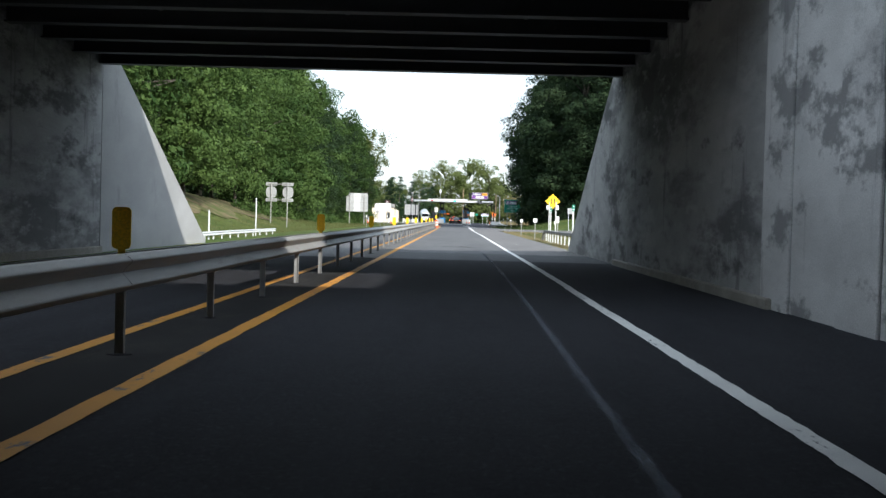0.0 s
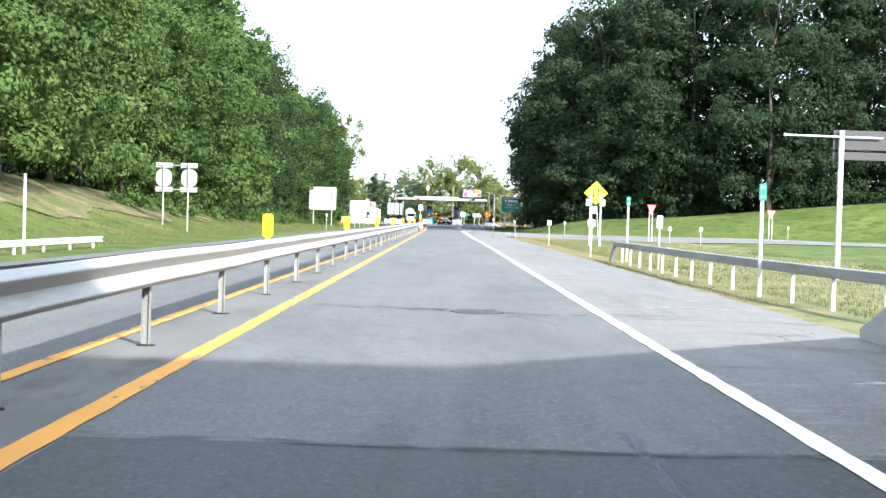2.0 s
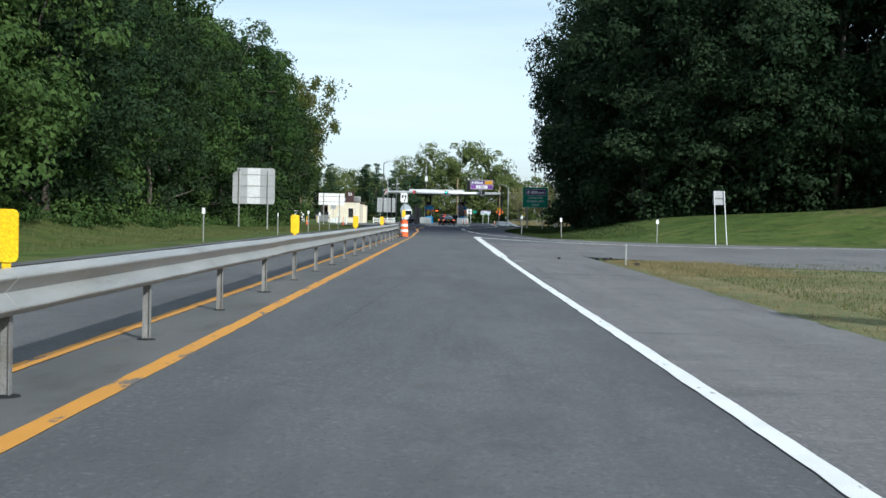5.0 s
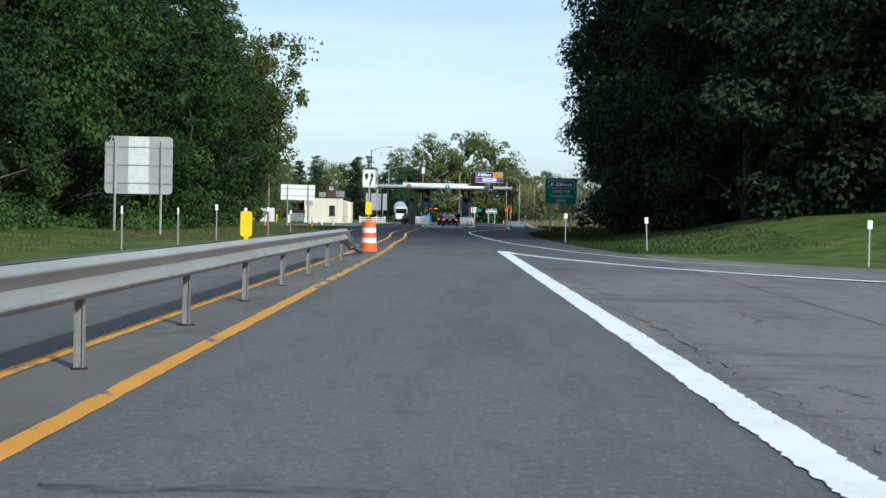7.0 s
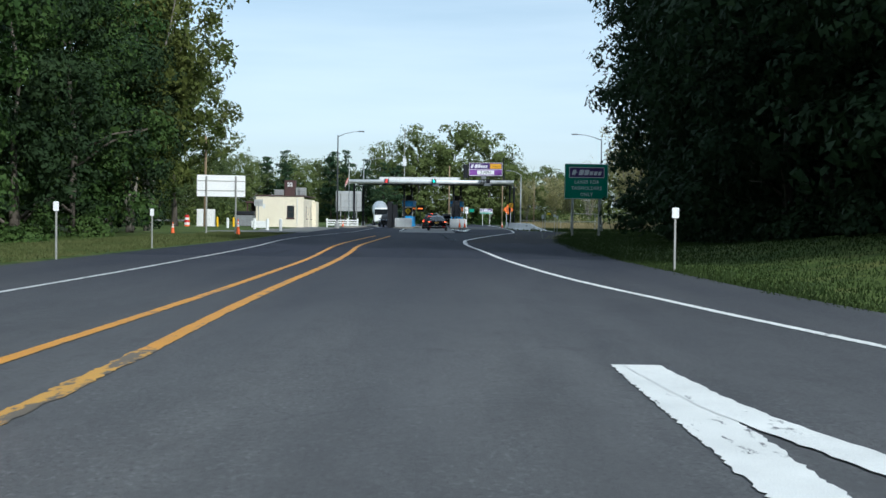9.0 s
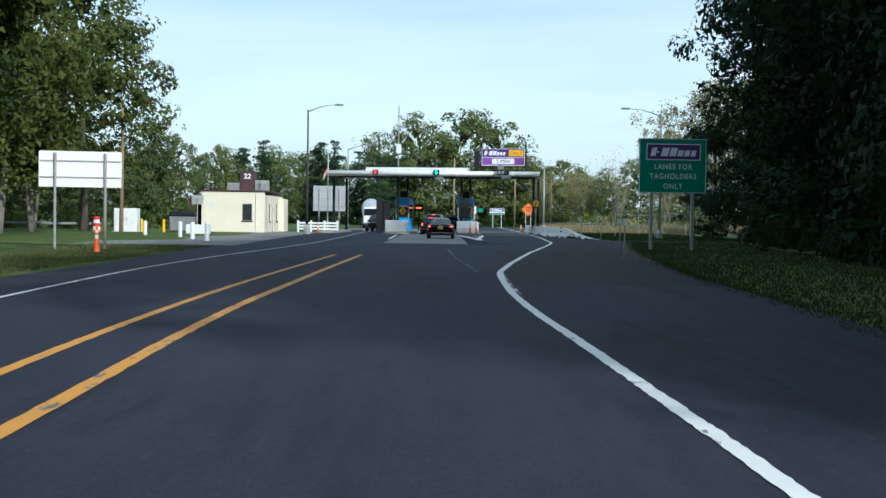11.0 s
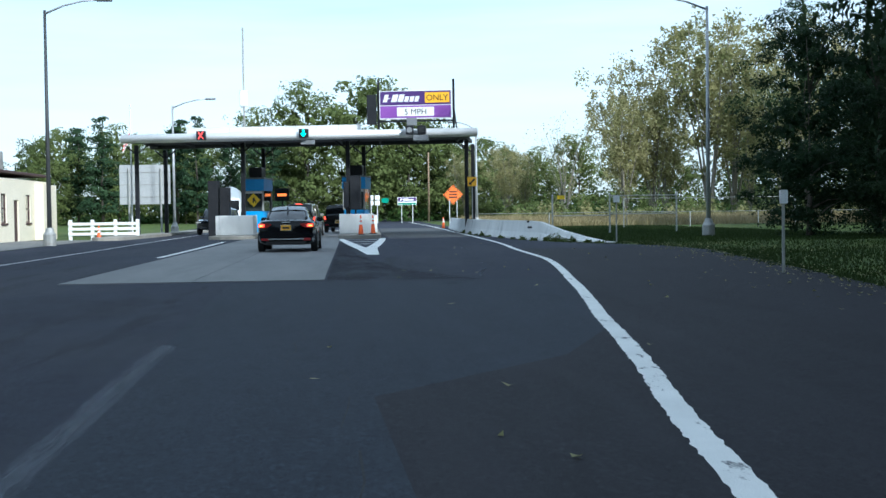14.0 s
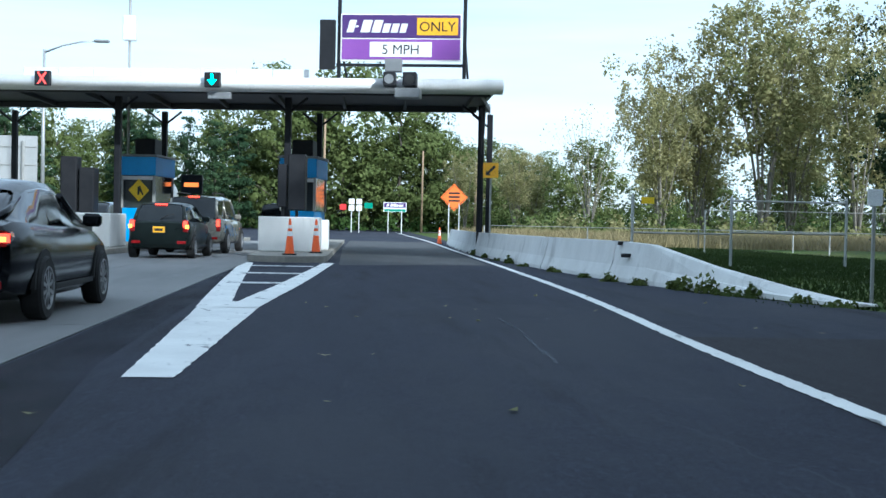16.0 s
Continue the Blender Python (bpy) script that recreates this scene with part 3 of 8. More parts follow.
def lathe(bm, prof, seg=16, base=(0, 0, 0), caps=True):
    base = Vector(base)
    rings = [[bm.verts.new(base + Vector((r * math.cos(2 * math.pi * k / seg), r * math.sin(2 * math.pi * k / seg), z))) for k in range(seg)] for r, z in prof]
    for a, b in zip(rings, rings[1:]):
        for k in range(seg):
            bm.faces.new((a[k], a[(k + 1) % seg], b[(k + 1) % seg], b[k]))
    if caps:
        bm.faces.new(rings[0][::-1])
        bm.faces.new(rings[-1])


def plate(bm, outline, y0, y1, m=None):
    """An outline of (x, z) pairs, given thickness from y0 to y1."""
    a = [bm.verts.new((x, y0, z)) for x, z in outline]
    b = [bm.verts.new((x, y1, z)) for x, z in outline]
    k = len(a)
    bm.faces.new(a)
    bm.faces.new(b[::-1])
    for i in range(k):
        bm.faces.new((a[(i + 1) % k], a[i], b[i], b[(i + 1) % k]))
    if m is not None:
        bmesh.ops.transform(bm, matrix=m, verts=a + b)


def round_rect(cx, cz, w, h, r, n=4):
    pts = []
    for sx, sz, a0 in ((1, -1, -90), (1, 1, 0), (-1, 1, 90), (-1, -1, 180)):
        for i in range(n + 1):
            a = radians(a0 + 90 * i / n)
            pts.append((cx + sx * (w / 2 - r) + r * math.cos(a), cz + sz * (h / 2 - r) + r * math.sin(a)))
    return pts


def smooth_line(pts, step=1.0):
    """Catmull-Rom through pts, at even small steps."""
    pts = [Vector((*p, 0)) if len(p) == 2 else Vector(p) for p in pts]
    ext = [2 * pts[0] - pts[1]] + pts + [2 * pts[-1] - pts[-2]]
    out = []
    for i in range(1, len(ext) - 2):
        p0, p1, p2, p3 = ext[i - 1:i + 3]
        n = max(int((p2 - p1).length / step), 1)
        for k in range(n):
            t = k / n
            out.append(0.5 * (2 * p1 + (p2 - p0) * t + (2 * p0 - 5 * p1 + 4 * p2 - p3) * t * t + (3 * p1 - p0 - 3 * p2 + p3) * t ** 3))
    out.append(pts[-1])
    return out


def part(name, bm, material, parent=None, label="", smooth=False):
    me = bpy.data.meshes.new(name)
    bmesh.ops.recalc_face_normals(bm, faces=bm.faces[:])
    bm.to_mesh(me)
    bm.free()
    me.materials.append(material)
    if smooth:
        for p in me.polygons:
            p.use_smooth = True
    ob = new(name, me)
    if parent is not None:
        ob.parent = parent
    if label:
        ob["label"] = label
    return ob


def raw(name, verts, faces, material, parent=None):
    me = bpy.data.meshes.new(name)
    me.from_pydata(verts, [], faces)
    me.materials.append(material)
    ob = new(name, me)
    if parent is not None:
        ob.parent = parent
    return ob


def thing(name, label, category, at=(0, 0, 0), rz=0.0, group="", kind=""):
    ob = new(name)
    ob.empty_display_size = 0.2
    ob.matrix_world = pose(*at, 0, 0, rz)
    return tagged(ob, label, category, group, kind)


def lettering(text, size, material, parent, x, y, z, align="CENTER", depth=0.004, name="lettering", wide=1.0, rz=0.0, weight=0.0, space=1.0):
    """Upright raised letters that face -y, in the built-in font."""
    cu = bpy.data.curves.new("letters", "FONT")
    cu.body, cu.size, cu.extrude, cu.align_x, cu.offset = text, size, depth, align, weight
    cu.space_character = space
    tmp = bpy.data.objects.new("letters", cu)
    scene.collection.objects.link(tmp)
    bpy.context.view_layer.update()
    me = bpy.data.meshes.new_from_object(tmp.evaluated_get(bpy.context.evaluated_depsgraph_get()))
    bpy.data.objects.remove(tmp)
    me.transform(pose(x, y, z, 90, 0, rz) @ Matrix.Diagonal((wide, 1, 1, 1)))
    bm = bmesh.new()
    bm.from_mesh(me)
    bm.verts.ensure_lookup_table()
    seen, groups = set(), []
    for v in bm.verts:                                     # one object for each letter
        if v.index in seen:
            continue
        stack, grp = [v], []
        seen.add(v.index)
        while stack:
            u = stack.pop()
            grp.append(u.index)
            for e in u.link_edges:
                o = e.other_vert(u)
                if o.index not in seen:
                    seen.add(o.index)
                    stack.append(o)
        groups.append(set(grp))
    for grp in groups:
        b2 = bm.copy()
        b2.verts.ensure_lookup_table()
        bmesh.ops.delete(b2, geom=[v for v in b2.verts if v.index not in grp], context="VERTS")
        part("letter", b2, material, parent)
    bm.free()


def step01(a, b, v):
    t = min(max((v - a) / (b - a), 0.0), 1.0)
    return t * t * (3 - 2 * t)


def ground_z(x, y):
    """Height of the land beside the roads."""
    z = -0.04
    left = 3.4 - 2.6 * step01(85, 185, y) - 0.65 * step01(185, 225, y)
    left += 2.6 * (1 - step01(40, 70, y))
    z += left * step01(-12.5, -24, x)
    fade = 1 - step01(195, 238, y)
    e = y - float(np.interp(x, [7, 10.5, 17, 30, 62], [178, 171.5, 165.5, 156, 140]))
    hill = 1.1 * step01(8, 18, x) + 0.85 * step01(7.5, 26, x) + 2.3 * step01(22, 52, x)
    z += (0.25 * step01(8, 30, x) + hill * step01(2, 26, e)) * fade   # lawn that climbs to the wood beyond the ramp
    if y < 56:                                            # embankments that carry the road above
        e = 1 - step01(36, 56, y)
        z += 6.0 * e * step01(5.5, 14, x) + 3.0 * e * step01(-10.5, -20, x)
    z += 0.1 * noise.noise((x * 0.09, y * 0.09, 3.3)) * min(max(abs(x) - 9, 0) / 6, 1)
    return z

# ---- land, roads, markings ----
def axis(stops):
    out = []
    for a, b, d in stops:
        out += list(np.arange(a, b - 1e-6, d))
    return out + [stops[-1][1]]


def add_ground():
    xs = axis([(-1500, -300, 200), (-300, -80, 22), (-80, -26, 4.5), (-26, -9, 1.0), (-9, 5, 3.5), (5, 60, 1.25), (60, 120, 6), (120, 300, 30), (300, 1500, 200)])
    ys = axis([(-600, -60, 90), (-60, 20, 8), (20, 60, 1.25), (60, 240, 2.0), (240, 420, 6), (420, 900, 40), (900, 3000, 300)])
    verts = [(x, y, ground_z(x, y)) for y in ys for x in xs]
    w = len(xs)
    faces = [(j * w + i, j * w + i + 1, (j + 1) * w + i + 1, (j + 1) * w + i) for j in range(len(ys) - 1) for i in range(w - 1)]
    g = raw("ground", verts, faces, GRASS)
    for p in g.data.polygons:
        p.use_smooth = True
    tagged(g, "mown green grass land with dry straw-coloured patches", "grass", kind="structure")


def ribbon(name, left, right, z, material, lift=None, thick=0.05):
    """A slab between two edge lines of equal length; lift adds the land's height."""
    verts, faces = [], []
    n = len(left)
    for a, b in zip(left, right):
        k = 20 if lift else 1
        for i in range(k + 1):
            x, y = a[0] + (b[0] - a[0]) * i / k, a[1] + (b[1] - a[1]) * i / k
            verts.append((x, y, z + (lift(x, y) if lift else 0)))
    k = 21 if lift else 2
    for j in range(n - 1):
        for i in range(k - 1):
            faces.append((j * k + i, j * k + i + 1, (j + 1) * k + i + 1, (j + 1) * k + i))
    return raw(name, verts, faces, material)


def resample(pts, n):
    pts = smooth_line(pts, 0.5)
    return [pts[round(i * (len(pts) - 1) / (n - 1))] for i in range(n)]


def stripe(name, pts, width, material, z=0.008, w2=None, lift=None, ragged=0.012, seed=1, step=0.3):
    """Painted line along pts, slightly uneven at its edges."""
    rnd = random.Random(seed)
    line = smooth_line(pts, step)
    verts, faces = [], []
    for i, p in enumerate(line):
        d = line[min(i + 1, len(line) - 1)] - line[max(i - 1, 0)]
        s = Vector((d.y, -d.x, 0)).normalized()
        w = width if w2 is None else width + (w2 - width) * i / (len(line) - 1)
        for sg in (-1, 1):
            q = p + s * sg * (w / 2 + rnd.uniform(-ragged, ragged) * 0.7 + 0.45 * ragged * noise.noise((p.x, p.y * 3.1, seed + sg * 9.0)) + 0.3 * ragged * noise.noise((p.x, p.y * 0.6, seed + sg * 5.0)))
            verts.append((q.x, q.y, z + (lift(q.x, q.y) if lift else 0)))
    for i in range(len(line) - 1):
        faces.append((2 * i, 2 * i + 1, 2 * i + 3, 2 * i + 2))
    return raw(name, verts, faces, material)


add_ground()

# the roadway is butted slab to slab: carriageways, median strip, shoulders, then the wide dark plaza
def slab(name, x0, x1, y0, y1, z, material, label):
    n = max(int((y1 - y0) / 6), 1)
    ys = [y0 + (y1 - y0) * i / n for i in range(n + 1)]
    return tagged(ribbon(name, [(x0, y) for y in ys], [(x1, y) for y in ys], z, material), label, "road", kind="structure")


# tone steps from painted bridge shade up to the open road's grey
slab("road", -1.72, 5.15, -60, 38.2, 0.0, ASPHALT4, "dark asphalt, toned down further for shade under the bridges")
slab("road", -1.72, 5.15, 38.2, 45.4, 0.0, ASPHALT6, "dull grey asphalt, partly darkened for the bridge shadow, before a cross seam")
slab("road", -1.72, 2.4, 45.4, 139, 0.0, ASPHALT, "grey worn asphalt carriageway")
slab("shoulder", 2.4, 5.15, 45.4, 139, 0.0, ASPHALT3, "rough cracked asphalt shoulder")
slab("road_oncoming", -9.3, -2.92, -60, 38.2, 0.0, ASPHALT4, "dark asphalt, toned down further for shade under the bridges")
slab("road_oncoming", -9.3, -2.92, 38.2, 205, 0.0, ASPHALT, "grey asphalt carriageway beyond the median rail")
slab("median", -2.92, -1.72, -60, 38.2, 0.0, MEDIAN_SHADE, "narrow gritty median strip coloured dark for shade under the bridges")
slab("median", -2.92, -1.72, 38.2, 168, 0.0, MEDIAN, "narrow gritty median strip under the rail")
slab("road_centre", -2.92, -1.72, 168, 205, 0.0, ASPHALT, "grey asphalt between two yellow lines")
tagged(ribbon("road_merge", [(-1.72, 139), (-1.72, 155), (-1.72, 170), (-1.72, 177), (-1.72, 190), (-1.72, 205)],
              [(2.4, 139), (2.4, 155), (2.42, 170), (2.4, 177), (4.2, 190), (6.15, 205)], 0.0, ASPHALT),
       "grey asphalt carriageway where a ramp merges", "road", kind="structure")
tagged(ribbon("gore_area", [(2.4, 139), (2.4, 155), (2.41, 161)], [(6.2, 139), (7.0, 155), (7.1, 161)], 0.0, ASPHALT3),
       "rough cracked asphalt between the lane and the ramp", "road", kind="structure")
tagged(ribbon("gore_tip", [(2.41, 161), (2.42, 170), (2.4, 177)], [(7.1, 161), (7.3, 170), (7.0, 177)], 0.0, ASPHALT),
       "worn grey asphalt towards the tip of the gore", "road", kind="structure")
tagged(ribbon("ramp_merge", [(2.4, 177), (4.2, 190), (6.15, 205)], [(7.0, 177), (6.3, 190), (6.16, 205)], 0.0, ASPHALT),
       "grey asphalt where the ramp joins the carriageway", "road", kind="structure")
tagged(ribbon("plaza_pavement", [(-9.3, 205), (-9.3, 235.8), (-9.9, 250), (-10.4, 262), (-10.42, 270), (-10.44, 279), (-10.46, 287), (-10.48, 293), (-10.5, 300), (-11.5, 345), (-13, 420), (-16, 520)],
              [(6.15, 205), (7.2, 235.8), (8.6, 250), (9.9, 262), (10.9, 270), (12.3, 279), (13.4, 287), (13.2, 292), (10.6, 300), (11.0, 345), (12.2, 420), (13.5, 520)], 0.0, ASPHALT2),
       "dark smooth asphalt of the toll plaza", "road", kind="structure")
lift = lambda x, y: max(ground_z(x, y), -0.04) + 0.045
tagged(ribbon("ramp_road", resample([(5.15, 137.5), (9, 131.5), (16, 127), (28, 121), (60, 108)], 40),
              resample([(7.3, 178), (10.5, 169.6), (17, 161), (30, 151.5), (62, 138)], 40), 0.0, ASPHALT3, lift),
       "cracked grey asphalt ramp curving in from the side", "road", kind="structure")
tagged(ribbon("gravel_yard", resample([(-30, 262), (-30, 300), (-30, 318)], 14), resample([(-9.4, 262), (-10.45, 300), (-10.5, 318)], 14), 0.02, GRAVEL),
       "pale gravel yard beside the toll building", "yard", kind="structure")
tagged(ribbon("cross_road", [(-120, 425), (120, 437)], [(-120, 432), (120, 445)], 0.0, ASPHALT3), "grey asphalt road crossing behind the plaza", "road", kind="structure")

# toll lane slab, in cast bays with open joints
pad = thing("toll_lane_slab", "pale stained concrete lane slab in the toll lane", "pavement", kind="structure")
for i in range(12):
    for x0, x1 in ((-2.75, -0.36), (-0.34, 2.08)):
        bm = bmesh.new()
        box(bm, x0, x1, 273.3 + 6 * i, 273.3 + 6 * i + 5.98, -0.1, 0.014)
        part("slab_bay", bm, PAD, pad)

mark = lambda *a, label, **k: tagged(stripe(*a, **k), label, "road marking", kind="structure")
mark("line_yellow_near", [(-1.82, -60), (-1.82, 100), (-1.81, 152)], 0.17, YELLOW, label="worn yellow edge line", seed=2)
mark("line_yellow_chipped", [(-1.81, 152), (-1.79, 165), (-1.8, 174), (-1.83, 178.2)], 0.17, YELLOW_OLD, label="badly chipped yellow edge line", seed=32, ragged=0.03, step=0.1)
mark("line_yellow_beyond", [(-1.83, 178.2), (-1.95, 183), (-2.03, 189.3), (-2.08, 200), (-2.3, 209.5), (-2.58, 217), (-2.7, 223), (-2.68, 229), (-2.64, 237), (-2.52, 250.4)], 0.17, YELLOW, label="worn yellow edge line", seed=2)
mark("line_yellow_far", [(-2.84, -60), (-2.83, 120), (-2.8, 170), (-2.78, 184), (-2.83, 191), (-2.98, 202), (-3.25, 209.5), (-3.56, 217), (-3.71, 224), (-3.72, 231), (-3.62, 241), (-3.5, 250.2)], 0.15, YELLOW, label="worn yellow edge line", seed=3)
mark("line_white_edge", [(2.38, -60), (2.38, 14), (2.42, 26), (2.42, 40), (2.38, 60), (2.36, 100), (2.27, 118), (2.24, 128)], 0.15, WHITE, label="white edge line", seed=4)
mark("line_edge_gore", [(2.24, 128), (2.24, 135.3)], 0.17, WHITE, label="white edge line", seed=25, ragged=0.02)
mark("line_gore", [(2.24, 135.3), (2.27, 145), (2.28, 158), (2.3, 168), (2.3, 177.5)], 0.3, WHITE, w2=0.38, label="broad white gore line with flaking edges", seed=5, ragged=0.026, step=0.05)
mark("line_gore_ramp", [(2.36, 177.45), (2.5, 175.5), (2.75, 174), (3.45, 171.1), (4.18, 168.9), (5.8, 164.7), (9.7, 158.6), (17, 152.4), (30, 145)], 0.3, WHITE, w2=0.3, label="white gore line curving up the ramp", seed=6, step=0.12, ragged=0.018,
     lift=lambda x, y: max(lift(x, y), 0.0) + 0.02 * min(1, max(0, (x - 6) / 3)), z=0.006)
mark("line_ramp_edge", [(9.2, 167.2), (7.42, 169.5), (6.4, 172.6), (5.3, 177.5), (4.6, 182), (4.1, 186), (3.3, 193), (2.68, 203), (2.38, 212), (2.2, 217.4), (2.04, 221.6), (1.96, 227),
                        (2.04, 232.9)], 0.15, WHITE, label="white edge line that swings out to the toll lane", seed=7, step=0.12, ragged=0.014,
     lift=lambda x, y: max(lift(x, y), 0.0) if y < 178 else 0.0, z=0.008)
mark("line_toll_lane", [(2.04, 232.9), (2.2, 236.5), (2.6, 240.6), (2.87, 243.3), (3.26, 246.6), (3.55, 249.2), (3.81, 251.4), (4.3, 255.5), (4.5, 257.2), (4.82, 259.4), (5.17, 262), (5.45, 264.3), (5.8, 266.8), (6.19, 269.7), (6.5, 272.3),
                        (6.87, 275.2), (7.2, 278), (7.52, 281.2), (7.7, 284.5), (7.82, 288), (7.98, 291.5), (8.2, 295), (8.44, 300.5), (8.72, 311), (9.12, 330), (9.8, 360), (10.4, 420)],
     0.175, WHITE, w2=0.15, label="broad white edge line with chipped edges to the toll lane", seed=77, step=0.07, ragged=0.016)
mark("line_edge_old", [(2.04, 226), (2.06, 229.5), (2.12, 233), (2.2, 235.2)], 0.15, WHITE_FLAKES, label="flaking remains of an older white line", seed=71, step=0.06, ragged=0.04, z=0.006)
mark("line_white_left", [(-5.9, 150), (-5.87, 186), (-6.05, 199), (-6.5, 215), (-7.2, 228), (-7.5, 237), (-7.4, 246), (-6.95, 257.5), (-6.5, 273), (-6.6, 293), (-6.9, 312), (-7.2, 350)], 0.12, WHITE_OLD, label="thin worn white edge line", seed=8)
mark("line_lane_left", [(-3.0, 287), (-3.05, 296), (-3.2, 308)], 0.2, WHITE, z=0.02, label="short white lane line", seed=9)
# striped nose in front of the toll island
mark("island_stem", [(3.24, 287.2), (3.12, 295.4)], 0.36, WHITE, w2=0.82, label="white painted nose before the toll island", seed=10, step=0.15)
mark("island_arm_left", [(2.95, 294.2), (2.6, 300.6), (2.1, 311)], 0.42, WHITE, w2=0.3, z=0.0105, label="white painted nose before the toll island", seed=11, step=0.15)
mark("island_arm_right", [(3.3, 294.2), (3.72, 301.5), (4.18, 311.5)], 0.42, WHITE, w2=0.3, z=0.013, label="white painted nose before the toll island", seed=12, step=0.15)
for k, y in enumerate((300.5, 304.6, 308.8)):
    mark("island_bar", [(2.55 - 0.1 * k, y), (3.6 + 0.12 * k, y)], 0.55, WHITE_OLD, z=0.011, label="white hatching bar before the toll island", seed=13 + k)
# tarred joints, sealed seams and scuffs on the carriageway
mark("seam", [(-1.9, 235.65), (-0.8, 235.7), (0.4, 235.95), (1.5, 235.95), (2.3, 235.7)], 0.07, TAR_SOFT, label="dark sealed seam across the road", seed=20)
mark("seam", [(-1.5, 55.75), (-0.6, 55.6), (0.3, 55.5)], 0.55, TAR_SOFT, z=0.005, label="dark sealed seam across the road", seed=21, ragged=0.03)
mark("seam", [(-1.4, 137.4), (-0.5, 137.5), (0.1, 137.42)], 0.16, TAR_SOFT, z=0.005, label="dark sealed seam across the road", seed=22, ragged=0.03)
mark("seam", [(-1.7, 45.5), (0.5, 45.35), (2.3, 45.4), (4.9, 45.6)], 0.16, TAR_SOFT, z=0.005, label="dark sealed seam across the road", seed=31, ragged=0.02)
mark("scuff", [(2.46, 131.75), (2.66, 131.95)], 0.34, WHITE_OLD, z=0.006, label="flaked remnant of old white paint", seed=26, ragged=0.05)
def crack(pts, width, seed, times=14):
    """A wandering open crack, uneven in width."""
    r = random.Random(seed)
    out = []
    for a, b in zip(pts, pts[1:]):
        for i in range(times):
            f = i / times
            out.append((a[0] + (b[0] - a[0]) * f + r.gauss(0, 0.05), a[1] + (b[1] - a[1]) * f + r.gauss(0, 0.06)))
    verts, faces = [], []
    for i, (x, y) in enumerate(out):
        dx, dy = out[min(i + 1, len(out) - 1)][0] - out[max(i - 1, 0)][0], out[min(i + 1, len(out) - 1)][1] - out[max(i - 1, 0)][1]
        k = math.hypot(dx, dy) or 1
        w = width * r.uniform(0.15, 1.0) * min(1, 0.2 + 3 * min(i, len(out) - 1 - i) / len(out))
        verts += [(x - dy / k * w, y + dx / k * w, 0.004), (x + dy / k * w, y - dx / k * w, 0.004)]
    for i in range(len(out) - 1):
        if r.random() > 0.22:
            faces.append((2 * i, 2 * i + 1, 2 * i + 3, 2 * i + 2))
    return tagged(raw("crack", verts, faces, CRACK), "dark open crack in the worn asphalt", "crack", kind="structure")


crack([(2.6, 167.5), (2.72, 165.1), (2.69, 161.9), (2.8, 160.3), (2.78, 159.1), (2.58, 158.1), (2.5, 157.0)], 0.016, 1, 14)
crack([(2.8, 160.3), (3.1, 159.6), (3.0, 158.6), (2.85, 157.6), (2.72, 156.8), (2.62, 155.4)], 0.014, 2, 12)
crack([(2.66, 163.0), (3.0, 162.4), (3.56, 161.8), (4.2, 160.4), (5.4, 159.6)], 0.011, 3, 14)
crack([(2.5, 156.9), (2.6, 153.5), (2.55, 149.8), (2.7, 146.5), (2.66, 142.0), (2.74, 138.4)], 0.013, 4, 26)
crack([(2.62, 150.4), (3.2, 149.5), (4.1, 148.9), (5.2, 147.2)], 0.01, 5, 14)
crack([(2.58, 135.5), (2.5, 133.6), (2.52, 130.4), (2.66, 127.9), (2.62, 124.0), (2.8, 119.0), (2.74, 113.0)], 0.012, 6, 26)
crack([(3.4, 126.0), (4.0, 121.5), (3.8, 117.0), (4.3, 112.0)], 0.006, 8, 26)


def crumble(spots, count, seed, size=0.12):
    """Broken surface: many short dark gaps scattered round a few spots."""
    q = random.Random(seed)
    verts, faces = [], []
    for i in range(count):
        x0, y0, sx, sy = spots[i % len(spots)]
        x, y = q.gauss(x0, sx), q.gauss(y0, sy)
        a, k = q.gauss(0.35, 0.6), size * q.uniform(0.25, 1.0)
        n, w, o = 5, 0.012 * q.uniform(0.4, 1.6), len(verts)
        for p in range(n):
            f = p / (n - 1) - 0.5
            cx, cy = x + math.cos(a) * k * 1.4 * f + q.gauss(0, 0.012), y + (math.sin(a) * k * 1.4 * f + q.gauss(0, 0.02)) * 1.6
            e = w * (1 - 1.7 * abs(f))
            verts += [(cx, cy - e * 1.6, 0.0045), (cx, cy + e * 1.6, 0.0045)]
        faces += [(o + 2 * p, o + 2 * p + 1, o + 2 * p + 3, o + 2 * p + 2) for p in range(n - 1)]
    return tagged(raw("crumbled_asphalt", verts, faces, CRUMBLE), "crumbling broken patches in the worn asphalt", "crack", kind="stuff")


crumble([(3.0, 160.5, 0.25, 1.1), (2.85, 156.2, 0.16, 1.0), (3.3, 163.5, 0.5, 0.9), (2.75, 148, 0.12, 2.6), (3.0, 139.5, 0.3, 1.6)], 150, 3, 0.1)
crumble([(4.3, 150, 0.9, 2.0), (5.0, 141, 0.8, 1.2), (4.0, 132, 0.7, 2.0), (6.0, 160, 1.2, 2.0), (8.5, 152, 2.0, 2.0)], 80, 4, 0.2)
# broken strip of old tar and a few lumps where the grass island ends
mark("tar_smear", [(5.0, 134.7), (5.7, 134.55), (6.5, 134.9), (7.2, 134.5)], 0.2, TAR_SOFT, z=0.008, label="crumbled black tar at the tip of the grass island", seed=61, ragged=0.16, step=0.08)
